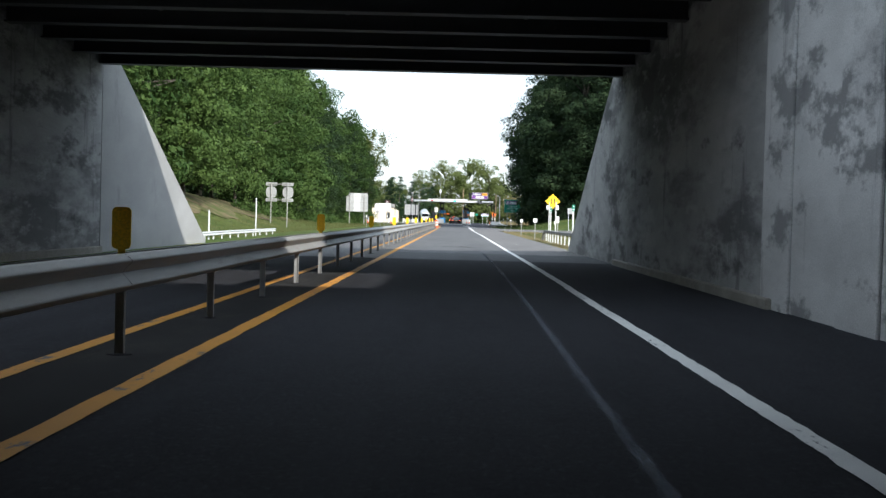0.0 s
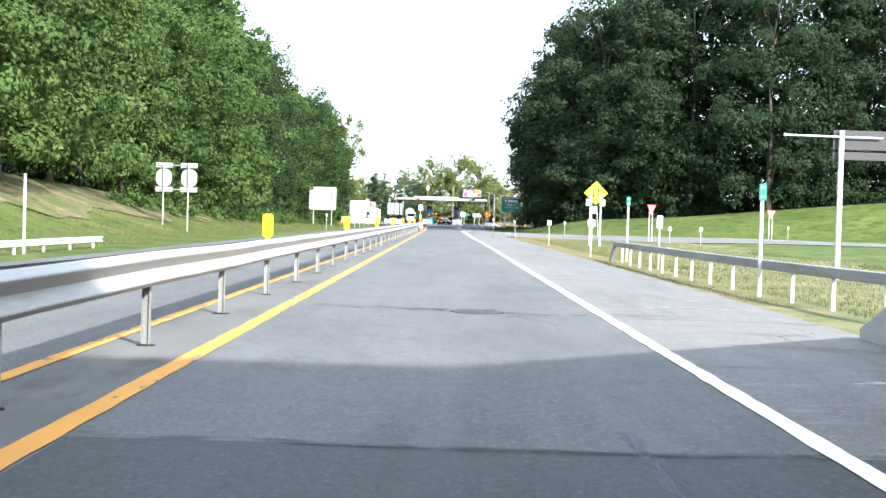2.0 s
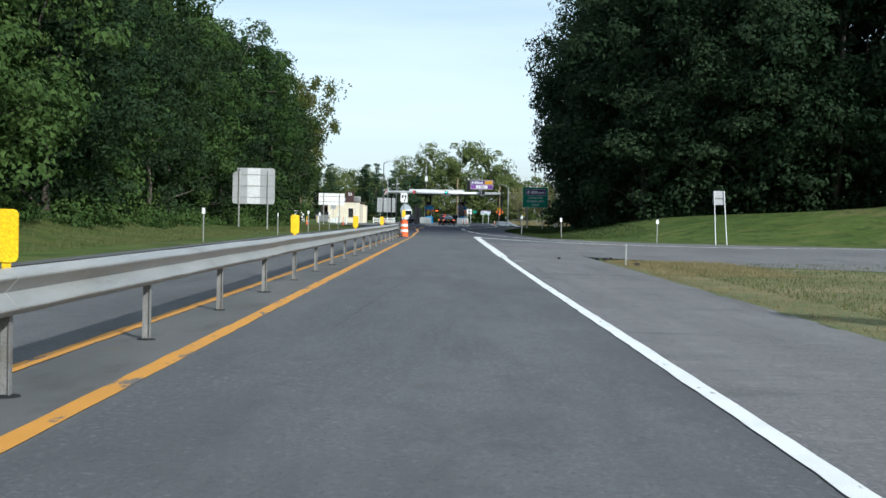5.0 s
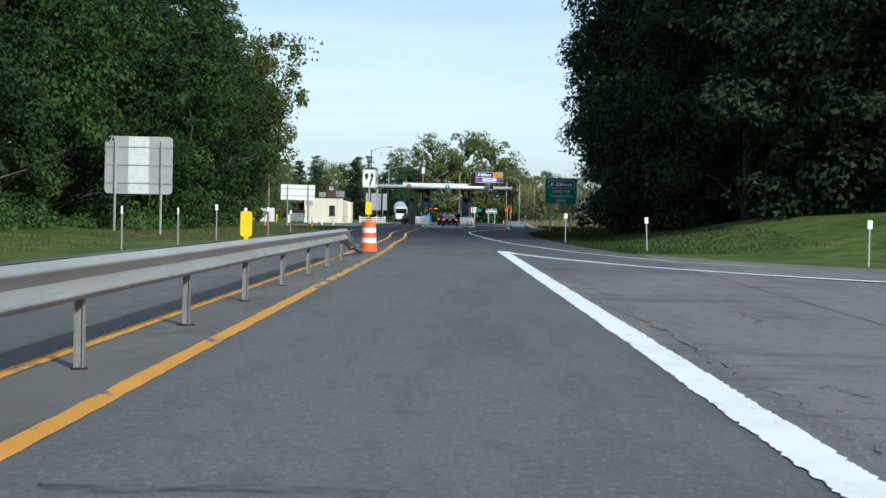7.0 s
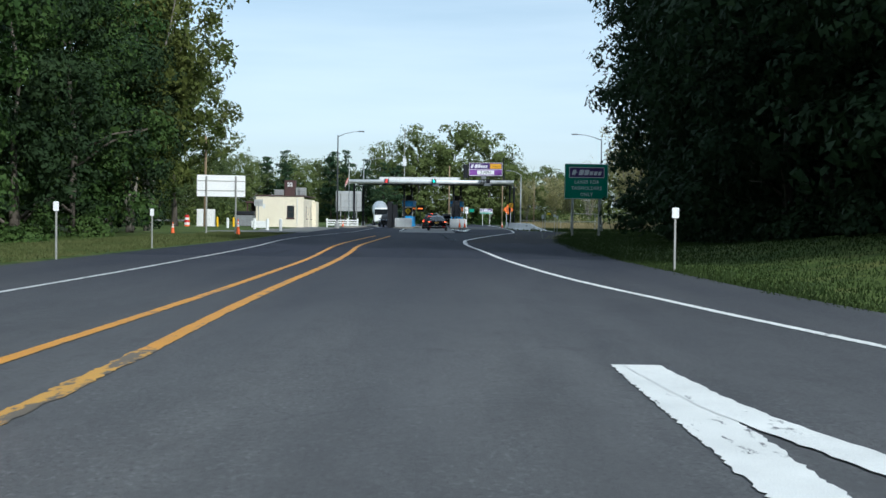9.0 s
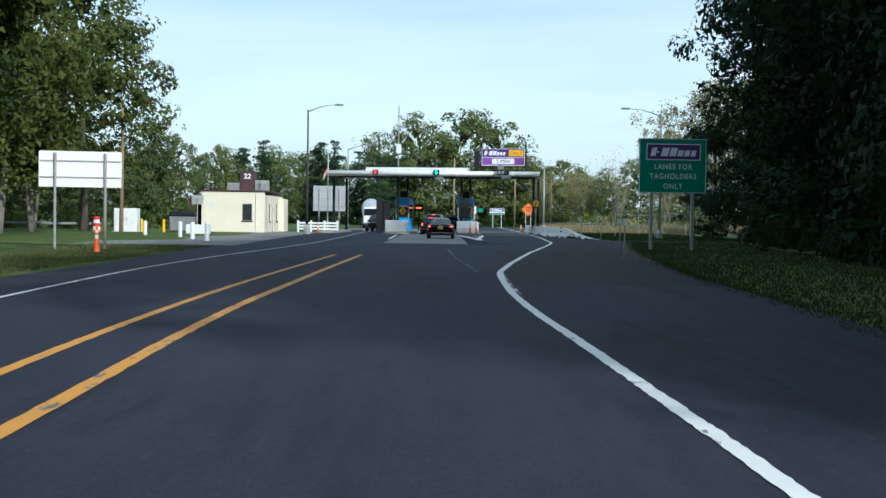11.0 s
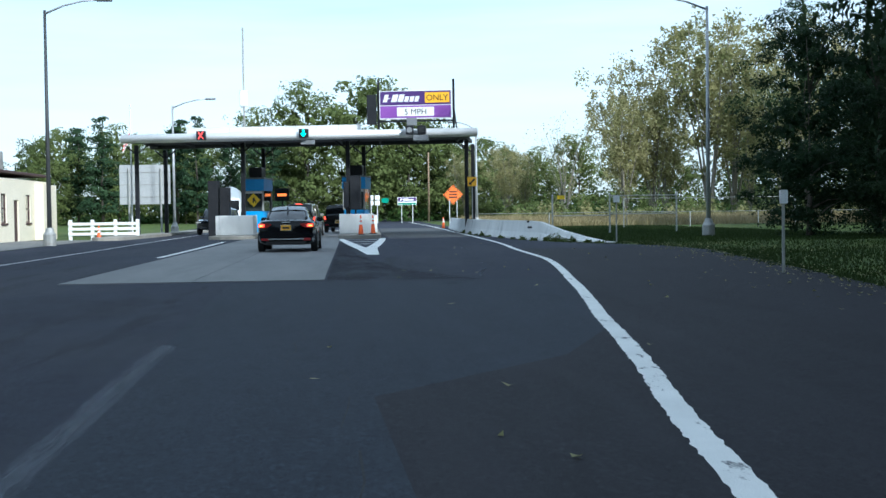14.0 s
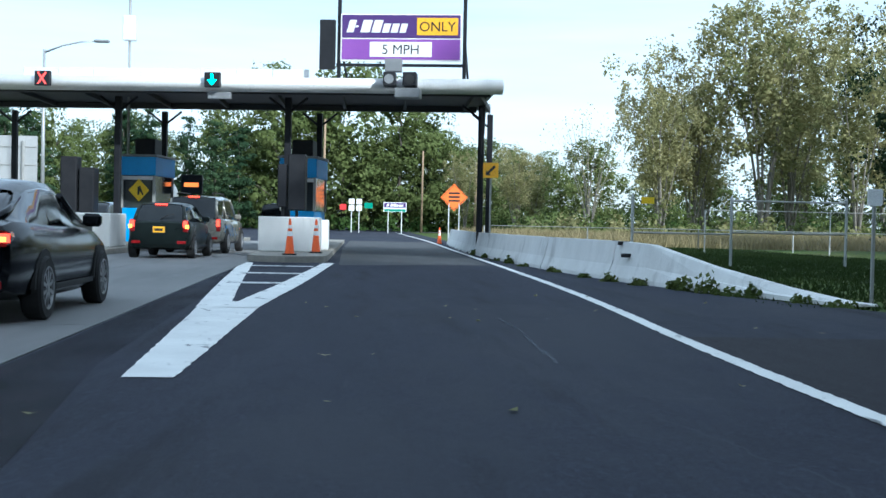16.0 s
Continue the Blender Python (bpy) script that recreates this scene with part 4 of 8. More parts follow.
for k, (x, y, s) in enumerate(((5.15, 134.6, 0.07), (5.42, 134.5, 0.1), (5.6, 134.75, 0.08), (4.0, 135.1, 0.05), (5.75, 130.2, 0.09), (5.95, 134.3, 0.06))):
    bm = bmesh.new()
    bmesh.ops.create_icosphere(bm, subdivisions=2, radius=s)
    for v in bm.verts:
        v.co *= 1 + 0.5 * noise.noise(v.co * 9 + Vector((k, 0, 0)))
        v.co.z *= 0.6
        v.co += Vector((x, y, s * 0.35))
    tagged(part("asphalt_lump", bm, SEAL), "broken lump of black asphalt on the ground", "rubble", "asphalt lumps")
crack([(1.79, 156.45), (1.92, 156.2), (2.02, 156.3)], 0.014, 9, 6)
mark("seam", [(-0.78, 108.5), (-0.5, 115.5), (-0.2, 121.5), (0.1, 127.5)], 0.022, TAR_SOFT, z=0.004, label="long hairline crack along the lane", seed=62, ragged=0.006, step=0.12)
crack([(3.0, 88.0), (3.5, 82.0), (3.3, 74.0), (3.6, 66.0)], 0.014, 11, 12)
mark("scuff", [(3.1, 61.2), (3.6, 61.4), (4.6, 61.0)], 0.16, SCUFF_MUD, z=0.005, label="pale scuffs of dried mud on the shoulder", seed=27, ragged=0.06)
mark("scuff", [(3.3, 57.2), (4.0, 57.5), (4.9, 57.0)], 0.24, SCUFF_MUD, z=0.005, label="pale scuffs of dried mud on the shoulder", seed=28, ragged=0.09)
mark("scuff", [(3.6, 48.8), (4.2, 48.2), (4.6, 48.5)], 0.3, SCUFF_MUD, z=0.005, label="pale scuffs of dried mud on the shoulder", seed=29, ragged=0.12)
mark("seam", [(-1.6, 171.6), (0.2, 171.4), (2.0, 171.2)], 0.2, TAR_SOFT, z=0.005, label="faint dark seam across the road", seed=30, ragged=0.03)
for k, (pts, w) in enumerate((([(1.3, 4), (1.4, 20), (1.42, 32), (1.34, 46)], 0.06), ([(0.84, 262), (1.04, 254), (1.05, 251.4), (1.19, 244.5), (1.36, 240.3), (1.54, 238.1), (1.56, 236.3)], 0.13))):
    for q, f in ((1.5, 0), (0.7, 1)):
        mark("scuff", pts, w * q, SCUFF_SOFT, z=0.0045 + 0.002 * f, label="faint pale scuff on the asphalt", seed=50 + 2 * k + f, ragged=0.025, step=0.1)
# overlay edges of the plaza: the strip beside the shoulder is older, browner asphalt
tagged(ribbon("plaza_shoulder", [(2.14, 230), (2.2, 235.8), (2.42, 239), (2.72, 244), (2.95, 249.5), (2.94, 252.1), (2.85, 255.3), (2.72, 258.4), (4.4, 260.6), (5.25, 263), (5.95, 268.2), (6.45, 272.6), (7.25, 279.5), (8.0, 291)],
              [(6.8, 230), (7.1, 235.8), (7.45, 239), (7.95, 244), (8.5, 249.5), (8.77, 252.1), (9.13, 255.3), (9.48, 258.4), (9.73, 260.6), (10.0, 263), (10.65, 268.2), (11.25, 272.6), (12.25, 279.5), (13.1, 291)], 0.003, ASPHALT5),
       "older brownish-black asphalt shoulder of the plaza", "road", kind="structure")
tagged(ribbon("lane_overlay", [(1.5, 235.8), (1.4, 239), (1.36, 244), (1.26, 249.5), (1.12, 252.1), (1.1, 255.3), (1.0, 258.4), (0.9, 260.6), (0.78, 263), (0.57, 268.2), (0.45, 272.6)],
              [(2.2, 235.8), (2.42, 239), (2.72, 244), (2.95, 249.5), (2.94, 252.1), (2.85, 255.3), (2.72, 258.4), (4.4, 260.6), (5.25, 263), (5.95, 268.2), (6.45, 272.6)], 0.003, ASPHALT7),
       "bluish grey overlay strip along the toll lane", "road", kind="structure")
tagged(ribbon("exit_lane", [(4.45, 310.3), (4.5, 330), (4.9, 352)], [(8.5, 312.3), (8.95, 330), (9.5, 352)], 0.0035, ASPHALT6),
       "duller grey pavement under the canopy", "road", kind="structure")
tagged(ribbon("binder_film", [(2.12, 273.15), (2.13, 277.3), (2.12, 284), (2.12, 292), (2.1, 306)], [(4.85, 273.1), (3.7, 277.4), (3.2, 283), (2.75, 288), (2.4, 306)], 0.0045, TAR_WIDE),
       "dark oily binder film beside the concrete slab", "stain", kind="structure")
for k, (pts, w) in enumerate((([(6.05, 282.2), (5.9, 280.9), (5.78, 280.6), (5.7, 279.1)], 0.045), ([(5.55, 277.6), (5.38, 276.4), (5.3, 275.9), (5.1, 274.4), (5.04, 273.5)], 0.06), ([(6.4, 293), (6.42, 291.6), (6.35, 290.2), (6.3, 288.4)], 0.04), ([(6.7, 277.4), (7.0, 277.2)], 0.07))):
    mark("scuff", pts, w, SCUFF_SOFT, z=0.0075, label="faint bluish scuff on the asphalt", seed=90 + k, ragged=0.04, step=0.1)
mark("seam", [(2.66, 273.02), (3.35, 273.0), (4.1, 273.05), (4.8, 273.15)], 0.06, TAR_SOFT, z=0.0085, label="dark sealed seam across the road", seed=95, ragged=0.02)
mark("seam", [(4.6, 293.1), (5.9, 293.35), (7.2, 293.2)], 0.05, TAR_SOFT, z=0.0075, label="dark sealed seam across the road", seed=96, ragged=0.02)
mark("tar_smear", [(4.98, 272.95), (4.64, 272.4), (4.26, 271.3)], 0.3, TAR_SOFT, z=0.0075, label="thin dark tar smear", seed=97, ragged=0.08)
crack([(2.55, 260.6), (2.63, 251), (2.68, 244.2), (2.5, 239.2), (2.25, 236)], 0.016, 14, 14)
crack([(2.69, 272.7), (3.92, 272.7), (4.92, 272.5)], 0.014, 15, 14)
crack([(2.69, 272.7), (2.52, 267.3), (2.3, 265.1), (2.15, 264.1), (2.0, 259.5)], 0.016, 16, 14)
crack([(-0.5, 233.9), (0.5, 233.35), (1.2, 233.4)], 0.016, 17, 12)
crack([(-9.2, 218.5), (-6.0, 218.2), (-2.7, 218.6)], 0.014, 18, 10)

cover = thing("manhole_cover", "dark worn iron cover set flush in the asphalt", "manhole cover", (0.72, 55.3, 0))
bm = bmesh.new()
lathe(bm, [(0.0, 0.008), (0.3, 0.008), (0.31, 0.004), (0.31, -0.05)], 32)
part("lid", bm, IRON, cover)
bm = bmesh.new()
lathe(bm, [(0.318, -0.05), (0.318, 0.005), (0.345, 0.006), (0.36, 0.003), (0.36, -0.05)], 32)
part("ring", bm, SEAL, cover, "dark tarred ring")
for k in range(-3, 4):
    bm = bmesh.new()
    w = math.sqrt(max(0.27 ** 2 - (k * 0.075) ** 2, 0.01))
    box(bm, -w, w, k * 0.075 - 0.012, k * 0.075 + 0.012, 0.0075, 0.012)
    part("rib", bm, IRON, cover)
for k, pts in enumerate(([(-0.3, 55.58), (0.36, 55.48)], [(1.06, 55.32), (1.5, 55.1), (2.2, 55.2)], [(0.45, 55.75), (1.0, 55.72)], [(0.95, 54.9), (1.3, 54.75)])):
    mark("tar_smear", pts, 0.26, TAR_SOFT, z=0.004, label="thin dark tar smear", seed=40 + k, ragged=0.05)
crack([(1.05, 55.0), (1.35, 54.3), (1.62, 53.7), (1.7, 53.0)], 0.01, 12, 12)
# bare tan soil on the bank below the wood
rb = random.Random(8)
ly = [58 + 2.0 * i for i in range(42)]
tagged(ribbon("bank_soil", [(-21.5 + rb.uniform(-0.5, 0.5), y) for y in ly], [(-16.6 + 1.6 * noise.noise((1.0, y * 0.13, 2.0)) + rb.uniform(-0.7, 0.7), y) for y in ly], 0.03, BANK, lambda x, y: ground_z(x, y) + 0.03),
       "bare tan soil and dead grass on the bank", "soil", kind="structure")
lv = [53.5 + 1.0 * i for i in range(82)]
tagged(ribbon("verge_turf", [(5.1 + 0.14 * noise.noise((2.0, y * 0.9, 1.0)) + 0.3 * max(0.0, (y - 131) / 3), y) for y in lv], [(float(np.interp(y, [100, 121, 127, 131.5, 136], [15.5, 16.8, 16.8, 9.8, 6.6])) + (2.5 * noise.noise((0.3, y * 0.12, 1.0)) if y < 118 else 0), y) for y in lv], 0.0, VERGE, lambda x, y: ground_z(x, y) + 0.036 + 0.02 * noise.noise((x, y, 5.0)) * min(1, max(0.0, (128 - y) / 8))),
       "dry tawny verge turf beside the shoulder", "grass", kind="structure")

# ---- the overpass ----
def abutment(name, x0, x1, label):
    """A wall with a thick wing that slopes down to the road's level."""
    for nm, prof, m in ((name, [(19.64, -0.4), (19.64, 6.285), (37.55, 6.285), (37.55, -0.4)], CONCRETE),
                        (name + "_open", [(-62, -0.4), (-62, 6.4), (10.9, 6.4), (10.9, 5.95), (19.6, 5.95), (19.6, -0.4)], CONC_GAP_LIT)):
        bm = bmesh.new()
        a = [bm.verts.new((x0, y, z)) for y, z in prof]
        b = [bm.verts.new((x1, y, z)) for y, z in prof]
        k = len(a)
        bm.faces.new(a)
        bm.faces.new(b[::-1])
        for i in range(k):
            bm.faces.new((a[(i + 1) % k], a[i], b[i], b[(i + 1) % k]))
        tagged(part(nm, bm, m), label if m is CONCRETE else "concrete wall coloured pale for the skylight between two bridges", "wall", kind="structure")
    bm = bmesh.new()
    prof = [(37.63, -0.4), (37.63, 6.25), (38.3, 6.1), (52.6, 0.22), (52.9, 0.12), (52.9, -0.4)]
    s = 1 if x1 > x0 else -1
    a = [bm.verts.new((x0 + s * 0.004, y, z)) for y, z in prof]
    b = [bm.verts.new((x0 + s * 0.6, y, z)) for y, z in prof]
    k = len(a)
    bm.faces.new(a)
    bm.faces.new(b[::-1])
    for i in range(k):
        bm.faces.new((a[(i + 1) % k], a[i], b[i], b[(i + 1) % k]))
    tagged(part(name + "_wing", bm, CONCRETE if s > 0 else CONC_PLAIN), "weathered concrete wing wall sloping down to the verge", "wall", kind="structure")
    # raised pilasters where the casting bays meet, in the same skylight-paled concrete
    for y in (15.2, 18.9):
        bm = bmesh.new()
        box(bm, min(x0 - s * 0.05, x0), max(x0 - s * 0.05, x0), y, y + 1.5, -0.2, 5.5, 0.012)
        tagged(part(name + "_pilaster", bm, CONC_GAP_LIT), "pale concrete pilaster on the abutment wall", "pilaster", kind="structure")
    bm = bmesh.new()
    box(bm, min(x0, x0 - s * 0.14), max(x0, x0 - s * 0.14), 19.7, 37.4, -0.1, 0.16, 0.02)
    tagged(part(name + "_footing", bm, CURB), "low concrete footing along the wall", "curb", kind="structure")


abutment("wall_right", 4.98, 6.6, "stained grey concrete abutment wall")
abutment("wall_left", -9.9, -11.5, "stained grey concrete abutment wall")


def overpass(y0, y1, count, label):
    br = thing("overpass", label, "bridge", (0, 0, 0))
    step = (y1 - y0 - 0.5) / (count - 1)
    for i in range(count):
        y = y0 + 0.25 + step * i
        bm = bmesh.new()                                   # I-girder
        prof = [(-0.2, 5.36), (0.2, 5.36), (0.2, 5.4), (0.03, 5.42), (0.03, 6.22), (0.2, 6.24), (0.2, 6.28), (-0.2, 6.28), (-0.2, 6.24), (-0.03, 6.22), (-0.03, 5.42), (-0.2, 5.4)]
        a = [bm.verts.new((-9.895, y + u, z)) for u, z in prof]
        b = [bm.verts.new((4.975, y + u, z)) for u, z in prof]
        bm.faces.new(a)
        bm.faces.new(b[::-1])
        for k in range(12):
            bm.faces.new((a[(k + 1) % 12], a[k], b[k], b[(k + 1) % 12]))
        part("girder", bm, STEEL_DK, br)
        if i < count - 1:
            for x in (-6.4, -2.2, 1.8):
                bm = bmesh.new()
                box(bm, x - 0.04, x + 0.04, y + 0.05, y + step - 0.05, 5.7, 6.1)
                part("cross_brace", bm, STEEL_DK, br)
    bm = bmesh.new()
    box(bm, -14, 9, y0 - 0.1, y1 + 0.1, 6.29, 6.55)
    part("deck", bm, CONCRETE, br)
    for y in (y0 - 0.1, y1 - 0.2):
        bm = bmesh.new()
        box(bm, -14, 9, y, y + 0.3, 6.56, 7.35, 0.03)
        part("parapet", bm, CONCRETE, br)
    return br


overpass(19.6, 37.6, 8, "dark steel girder bridge with a concrete deck")
# out of view; stretched far back to keep light off the road below
overpass(-58.0, 11.0, 22, "dark steel girder bridge beside its twin")

# ---- guide rails ----
RAIL = [(0.0, 0.0), (0.03, 0.01), (0.076, 0.044), (0.083, 0.055), (0.08, 0.067), (0.008, 0.148), (0.0, 0.156),
        (0.008, 0.164), (0.08, 0.245), (0.083, 0.257), (0.076, 0.268), (0.03, 0.302), (0.0, 0.312)]


def w_rail(bm, pts, side=1, flat=None):
    """Corrugated rail swept along pts (top of the rail given by z)."""
    rows = []
    for i, p in enumerate(pts):
        d = (pts[min(i + 1, len(pts) - 1)] - pts[max(i - 1, 0)]).normalized()
        s = Vector((d.y, -d.x, 0)).normalized() * side
        k = flat[i] if flat else 1.0                       # flattened height of the section
        row = [bm.verts.new(p + s * u * (0.4 + 0.6 * k) + Vector((0, 0, (v - 0.312) * k))) for u, v in RAIL]
        row += [bm.verts.new(p + s * (u * (0.4 + 0.6 * k) - 0.006) + Vector((0, 0, (v - 0.312) * k))) for u, v in reversed(RAIL)]
        rows.append(row)
    n = len(rows[0])
    for a, b in zip(rows, rows[1:]):
        for k in range(n):
            bm.faces.new((a[k], a[(k + 1) % n], b[(k + 1) % n], b[k]))
    bm.faces.new(rows[0])
    bm.faces.new(rows[-1][::-1])


def median_rail():
    g = thing("median_guide_rail", "galvanized corrugated guide rail on thin steel posts in the median", "guard rail", (-2.4, 0, 0))
    y0, y1 = 50 - 3.81 * 16, 50 + 3.81 * 30
    for side, off in ((1, 0.045), (-1, -0.045)):
        for k in range(-16, 31, 2):                        # lapped lengths
            a = 50 + 3.81 * (k - 0) - 0.15
            b = min(50 + 3.81 * (k + 2) + 0.15, y1 + 0.4)
            bm = bmesh.new()
            n = 12
            w_rail(bm, [Vector((off + side * (0.004 if k % 4 else 0.0) + 0.008 * noise.noise((y * 0.3, side * 3.0, 1.0)), y, 0.84 + 0.01 * noise.noise((y * 0.25, 4.0, side * 2.0))))
                        for y in (a + (b - a) * i / n for i in range(n + 1))], side, [1 + 0.025 * noise.noise((y0 + k, i * 0.8, side * 5.0)) for i in range(n + 1)])
            part("rail_length", bm, GALV, g)
        bm = bmesh.new()                                   # buckled end, sloping into the ground
        dz = 0.0 if side > 0 else -0.05
        w_rail(bm, [Vector((off, y1 + 0.3, 0.84)), Vector((off, y1 + 0.7, 0.82)), Vector((off * 1.2, y1 + 1.9, 0.63 + dz)), Vector((off * 1.3, y1 + 2.9, 0.46 + dz)),
                    Vector((off * 1.3 - 0.03, y1 + 3.8, 0.37 + dz)), Vector((off * 1.3 - 0.08, y1 + 4.7, 0.32 + dz)), Vector((off - 0.02, y1 + 5.4, 0.3)), Vector((off + 0.05, y1 + 5.9, 0.2)),
                    Vector((off - 0.04, y1 + 7.0, 0.12)), Vector((off, y1 + 8.2, 0.08))],
               side, [1, 0.95, 0.7, 0.34, 0.28, 0.34, 0.5, 0.36, 0.3, 0.2])
        part("rail_end", bm, GALV, g, "bent rail end sloping to the ground")
    for k in range(-16, 31):
        bm = bmesh.new()
        y = 50 + 3.81 * k
        box(bm, -0.036, -0.028, y - 0.03, y + 0.03, -0.05, 0.8)
        box(bm, 0.028, 0.036, y - 0.03, y + 0.03, -0.05, 0.8)
        box(bm, -0.028, 0.028, y - 0.004, y + 0.004, -0.05, 0.8)
        part("post", bm, POST, g)
        bm = bmesh.new()
        lathe(bm, [(0.005, 0.012), (0.06, 0.011), (0.085 + 0.02 * math.sin(k * 2.3), 0.007), (0.1 + 0.02 * math.sin(k * 2.3), -0.01)], 9, (0.0, y, 0.0))
        part("post_collar", bm, SEAL, g, "dark tar collar")
        if (k + 3) % 4 == 1 and k < 30:
            bm = bmesh.new()
            plate(bm, round_rect(0.0, 1.045, 0.158, 0.345, 0.04), y - 0.02, y - 0.008)
            box(bm, -0.03, 0.03, y - 0.007, y - 0.002, 0.79, 0.95)
            part("reflector_panel", bm, PLATE_Y, g, "bright yellow plastic reflector panel")


def box_beam(bm, pts, h, w):
    """Square hollow beam swept along pts (its top edge)."""
    rows = []
    for i, p in enumerate(pts):
        d = (pts[min(i + 1, len(pts) - 1)] - pts[max(i - 1, 0)]).normalized()
        s = Vector((d.y, -d.x, 0)).normalized() * w / 2
        u = s.cross(d).normalized()
        u = -u if u.z < 0 else u
        b = 0.012
        rows.append([bm.verts.new(p + s * a - u * c) for a, c in ((1 - b / w * 2, 0), (1, b), (1, h - b), (1 - b / w * 2, h), (-1 + b / w * 2, h), (-1, h - b), (-1, b), (-1 + b / w * 2, 0))])
    for a, c in zip(rows, rows[1:]):
        for k in range(8):
            bm.faces.new((a[k], a[(k + 1) % 8], c[(k + 1) % 8], c[k]))
    bm.faces.new(rows[0])
    bm.faces.new(rows[-1][::-1])


def side_rail(name, pts, spacing, label, top=0.66, pale=False, side=-1):
    g = thing(name, label, "guard rail")
    line = smooth_line(pts, 1.0)
    bm = bmesh.new()
    if pale:
        w_rail(bm, [Vector((p.x, p.y, top + max(ground_z(p.x, p.y), 0))) for p in line], side, [0.62] * len(line))
    else:
        box_beam(bm, [Vector((p.x, p.y, top + max(ground_z(p.x, p.y), 0))) for p in line], 0.165, 0.14)
    part("rail", bm, GALV_W if pale else BEAM, g)
    run, nxt = 0.0, 0.2
    for a, b in zip(line, line[1:]):
        seg = (b - a).length
        while nxt <= run + seg:
            p = a + (b - a) * ((nxt - run) / seg)
            bm = bmesh.new()
            box(bm, p.x - 0.03, p.x + 0.03, p.y - 0.035, p.y + 0.035, -0.3, top - 0.06 + max(ground_z(p.x, p.y), 0), 0.006)
            part("post", bm, GALV_W, g)
            nxt += spacing
        run += seg
    return g, line


median_rail()
g, line = side_rail("verge_guide_rail", [(7.2, 50), (6.3, 56), (5.95, 64), (5.9, 72), (5.95, 79.8)], 1.9, "galvanized guide rail on white posts along the verge")
bm = bmesh.new()
box_beam(bm, [Vector((5.95, 79.82, 0.66)), Vector((5.92, 80.02, 0.63)), Vector((5.86, 80.45, 0.12)), Vector((5.85, 80.52, 0.0))], 0.16, 0.14)
part("end_piece", bm, BEAM, g, "dark beam end bent down to the ground")
side_rail("verge_guide_rail", [(-10.6, 52), (-10.9, 62), (-10.95, 72), (-10.9, 79.5)], 2.4, "pale guide rail along the grass verge", 0.34, True, 1)

# ---- trees ----
def crown_mesh(name, seed, w, h, base, blobs, leaves, size, material, shape="oak", flat=0.62, fill=900):
    """A crown of boughs over an uneven outline; each bough carries twigs, each twig many small leaf blades."""
    rnd = np.random.default_rng(seed)
    p1, p2, p3 = rnd.uniform(0, 6.28, 3)
    cen = []
    while len(cen) < blobs:
        zf = rnd.uniform(0, 1)
        if shape == "pine":
            rad = max(1 - zf, 0.0) ** 0.5 * (0.68 + 0.22 * math.sin(zf * 21 + seed)) + 0.08
        elif shape == "oak":
            rad = 1 - (abs(zf - 0.42) / 0.62) ** 2.2
        else:
            rad = max(1 - (max(zf - 0.36, 0) / 0.66) ** 2.0, 0.0) ** 0.75 * (0.74 + 0.26 * min(max(zf, 0) / 0.3, 1))
        rad = max(rad, 0.1)
        if rnd.uniform(0, 1) > rad + 0.12:
            continue
        a = rnd.uniform(0, 2 * math.pi)
        lump = 0.86 + 0.12 * math.sin(3 * a + p1 + 4.2 * zf) + 0.09 * math.sin(5 * a + p2 - 9 * zf) + 0.07 * math.sin(2 * a + p3 + 17 * zf)
        k = rnd.uniform(0.7, 1.02) if rnd.uniform() < 0.8 else rnd.uniform(0.3, 0.7)
        if shape == "pine":
            k = rnd.uniform(0.3, 1.0)
        cen.append((math.cos(a) * rad * lump * k * w / 2, math.sin(a) * rad * lump * k * w / 2, base + zf * h, rnd.uniform(0.65, 1.3)))
    cen = np.array(cen)
    # twigs over the upper and outer side of each bough
    twigs = 12
    c = np.repeat(cen, twigs, axis=0)
    m = len(c)
    out = np.stack([c[:, 0], c[:, 1], np.full(m, 0.35 * w)], 1)
    out /= np.linalg.norm(out, axis=1)[:, None]
    d = rnd.normal(size=(m, 3)) + out * 1.15
    d /= np.linalg.norm(d, axis=1)[:, None]
    br = 0.13 * w * c[:, 3]
    tw = c[:, :3] + d * (br * rnd.uniform(0.35, 1.1, m))[:, None] * np.array([1.0, 1.0, flat])
    tr = 0.46 * br * rnd.uniform(0.6, 1.3, m)
    n = leaves
    pick = rnd.integers(0, m, n)
    e = rnd.normal(size=(n, 3)) + d[pick] * 0.9
    e /= np.linalg.norm(e, axis=1)[:, None]
    reach = np.where(rnd.uniform(size=n) < 0.86, rnd.uniform(0.9, 1.03, n), rnd.uniform(0.95, 1.6, n))
    pos = tw[pick] + e * (tr[pick] * reach)[:, None] * np.array([1.0, 1.0, 0.62])
    nor = e + np.array([0, 0, 0.25]) + rnd.normal(size=(n, 3)) * 0.22
    s = size * rnd.uniform(0.6, 1.35, n)
    if fill:                                               # old wood and shaded leaves deep inside
        q = cen[rnd.integers(0, len(cen), fill)]
        pos = np.concatenate([pos, q[:, :3] * np.array([0.66, 0.66, 1.0]) * rnd.uniform(0.5, 1.0, (fill, 1)) ** np.array([1.0, 1.0, 0.12])])
        nor = np.concatenate([nor, rnd.normal(size=(fill, 3))])
        s = np.concatenate([s, 0.034 * w * rnd.uniform(0.7, 1.3, fill)])
        n += fill
    s = s[:, None]
    nor /= np.linalg.norm(nor, axis=1)[:, None]
    t = np.cross(nor, rnd.normal(size=(n, 3)))
    t /= np.linalg.norm(t, axis=1)[:, None]
    b = np.cross(nor, t)
    k = rnd.uniform(0.5, 0.8, n)[:, None]
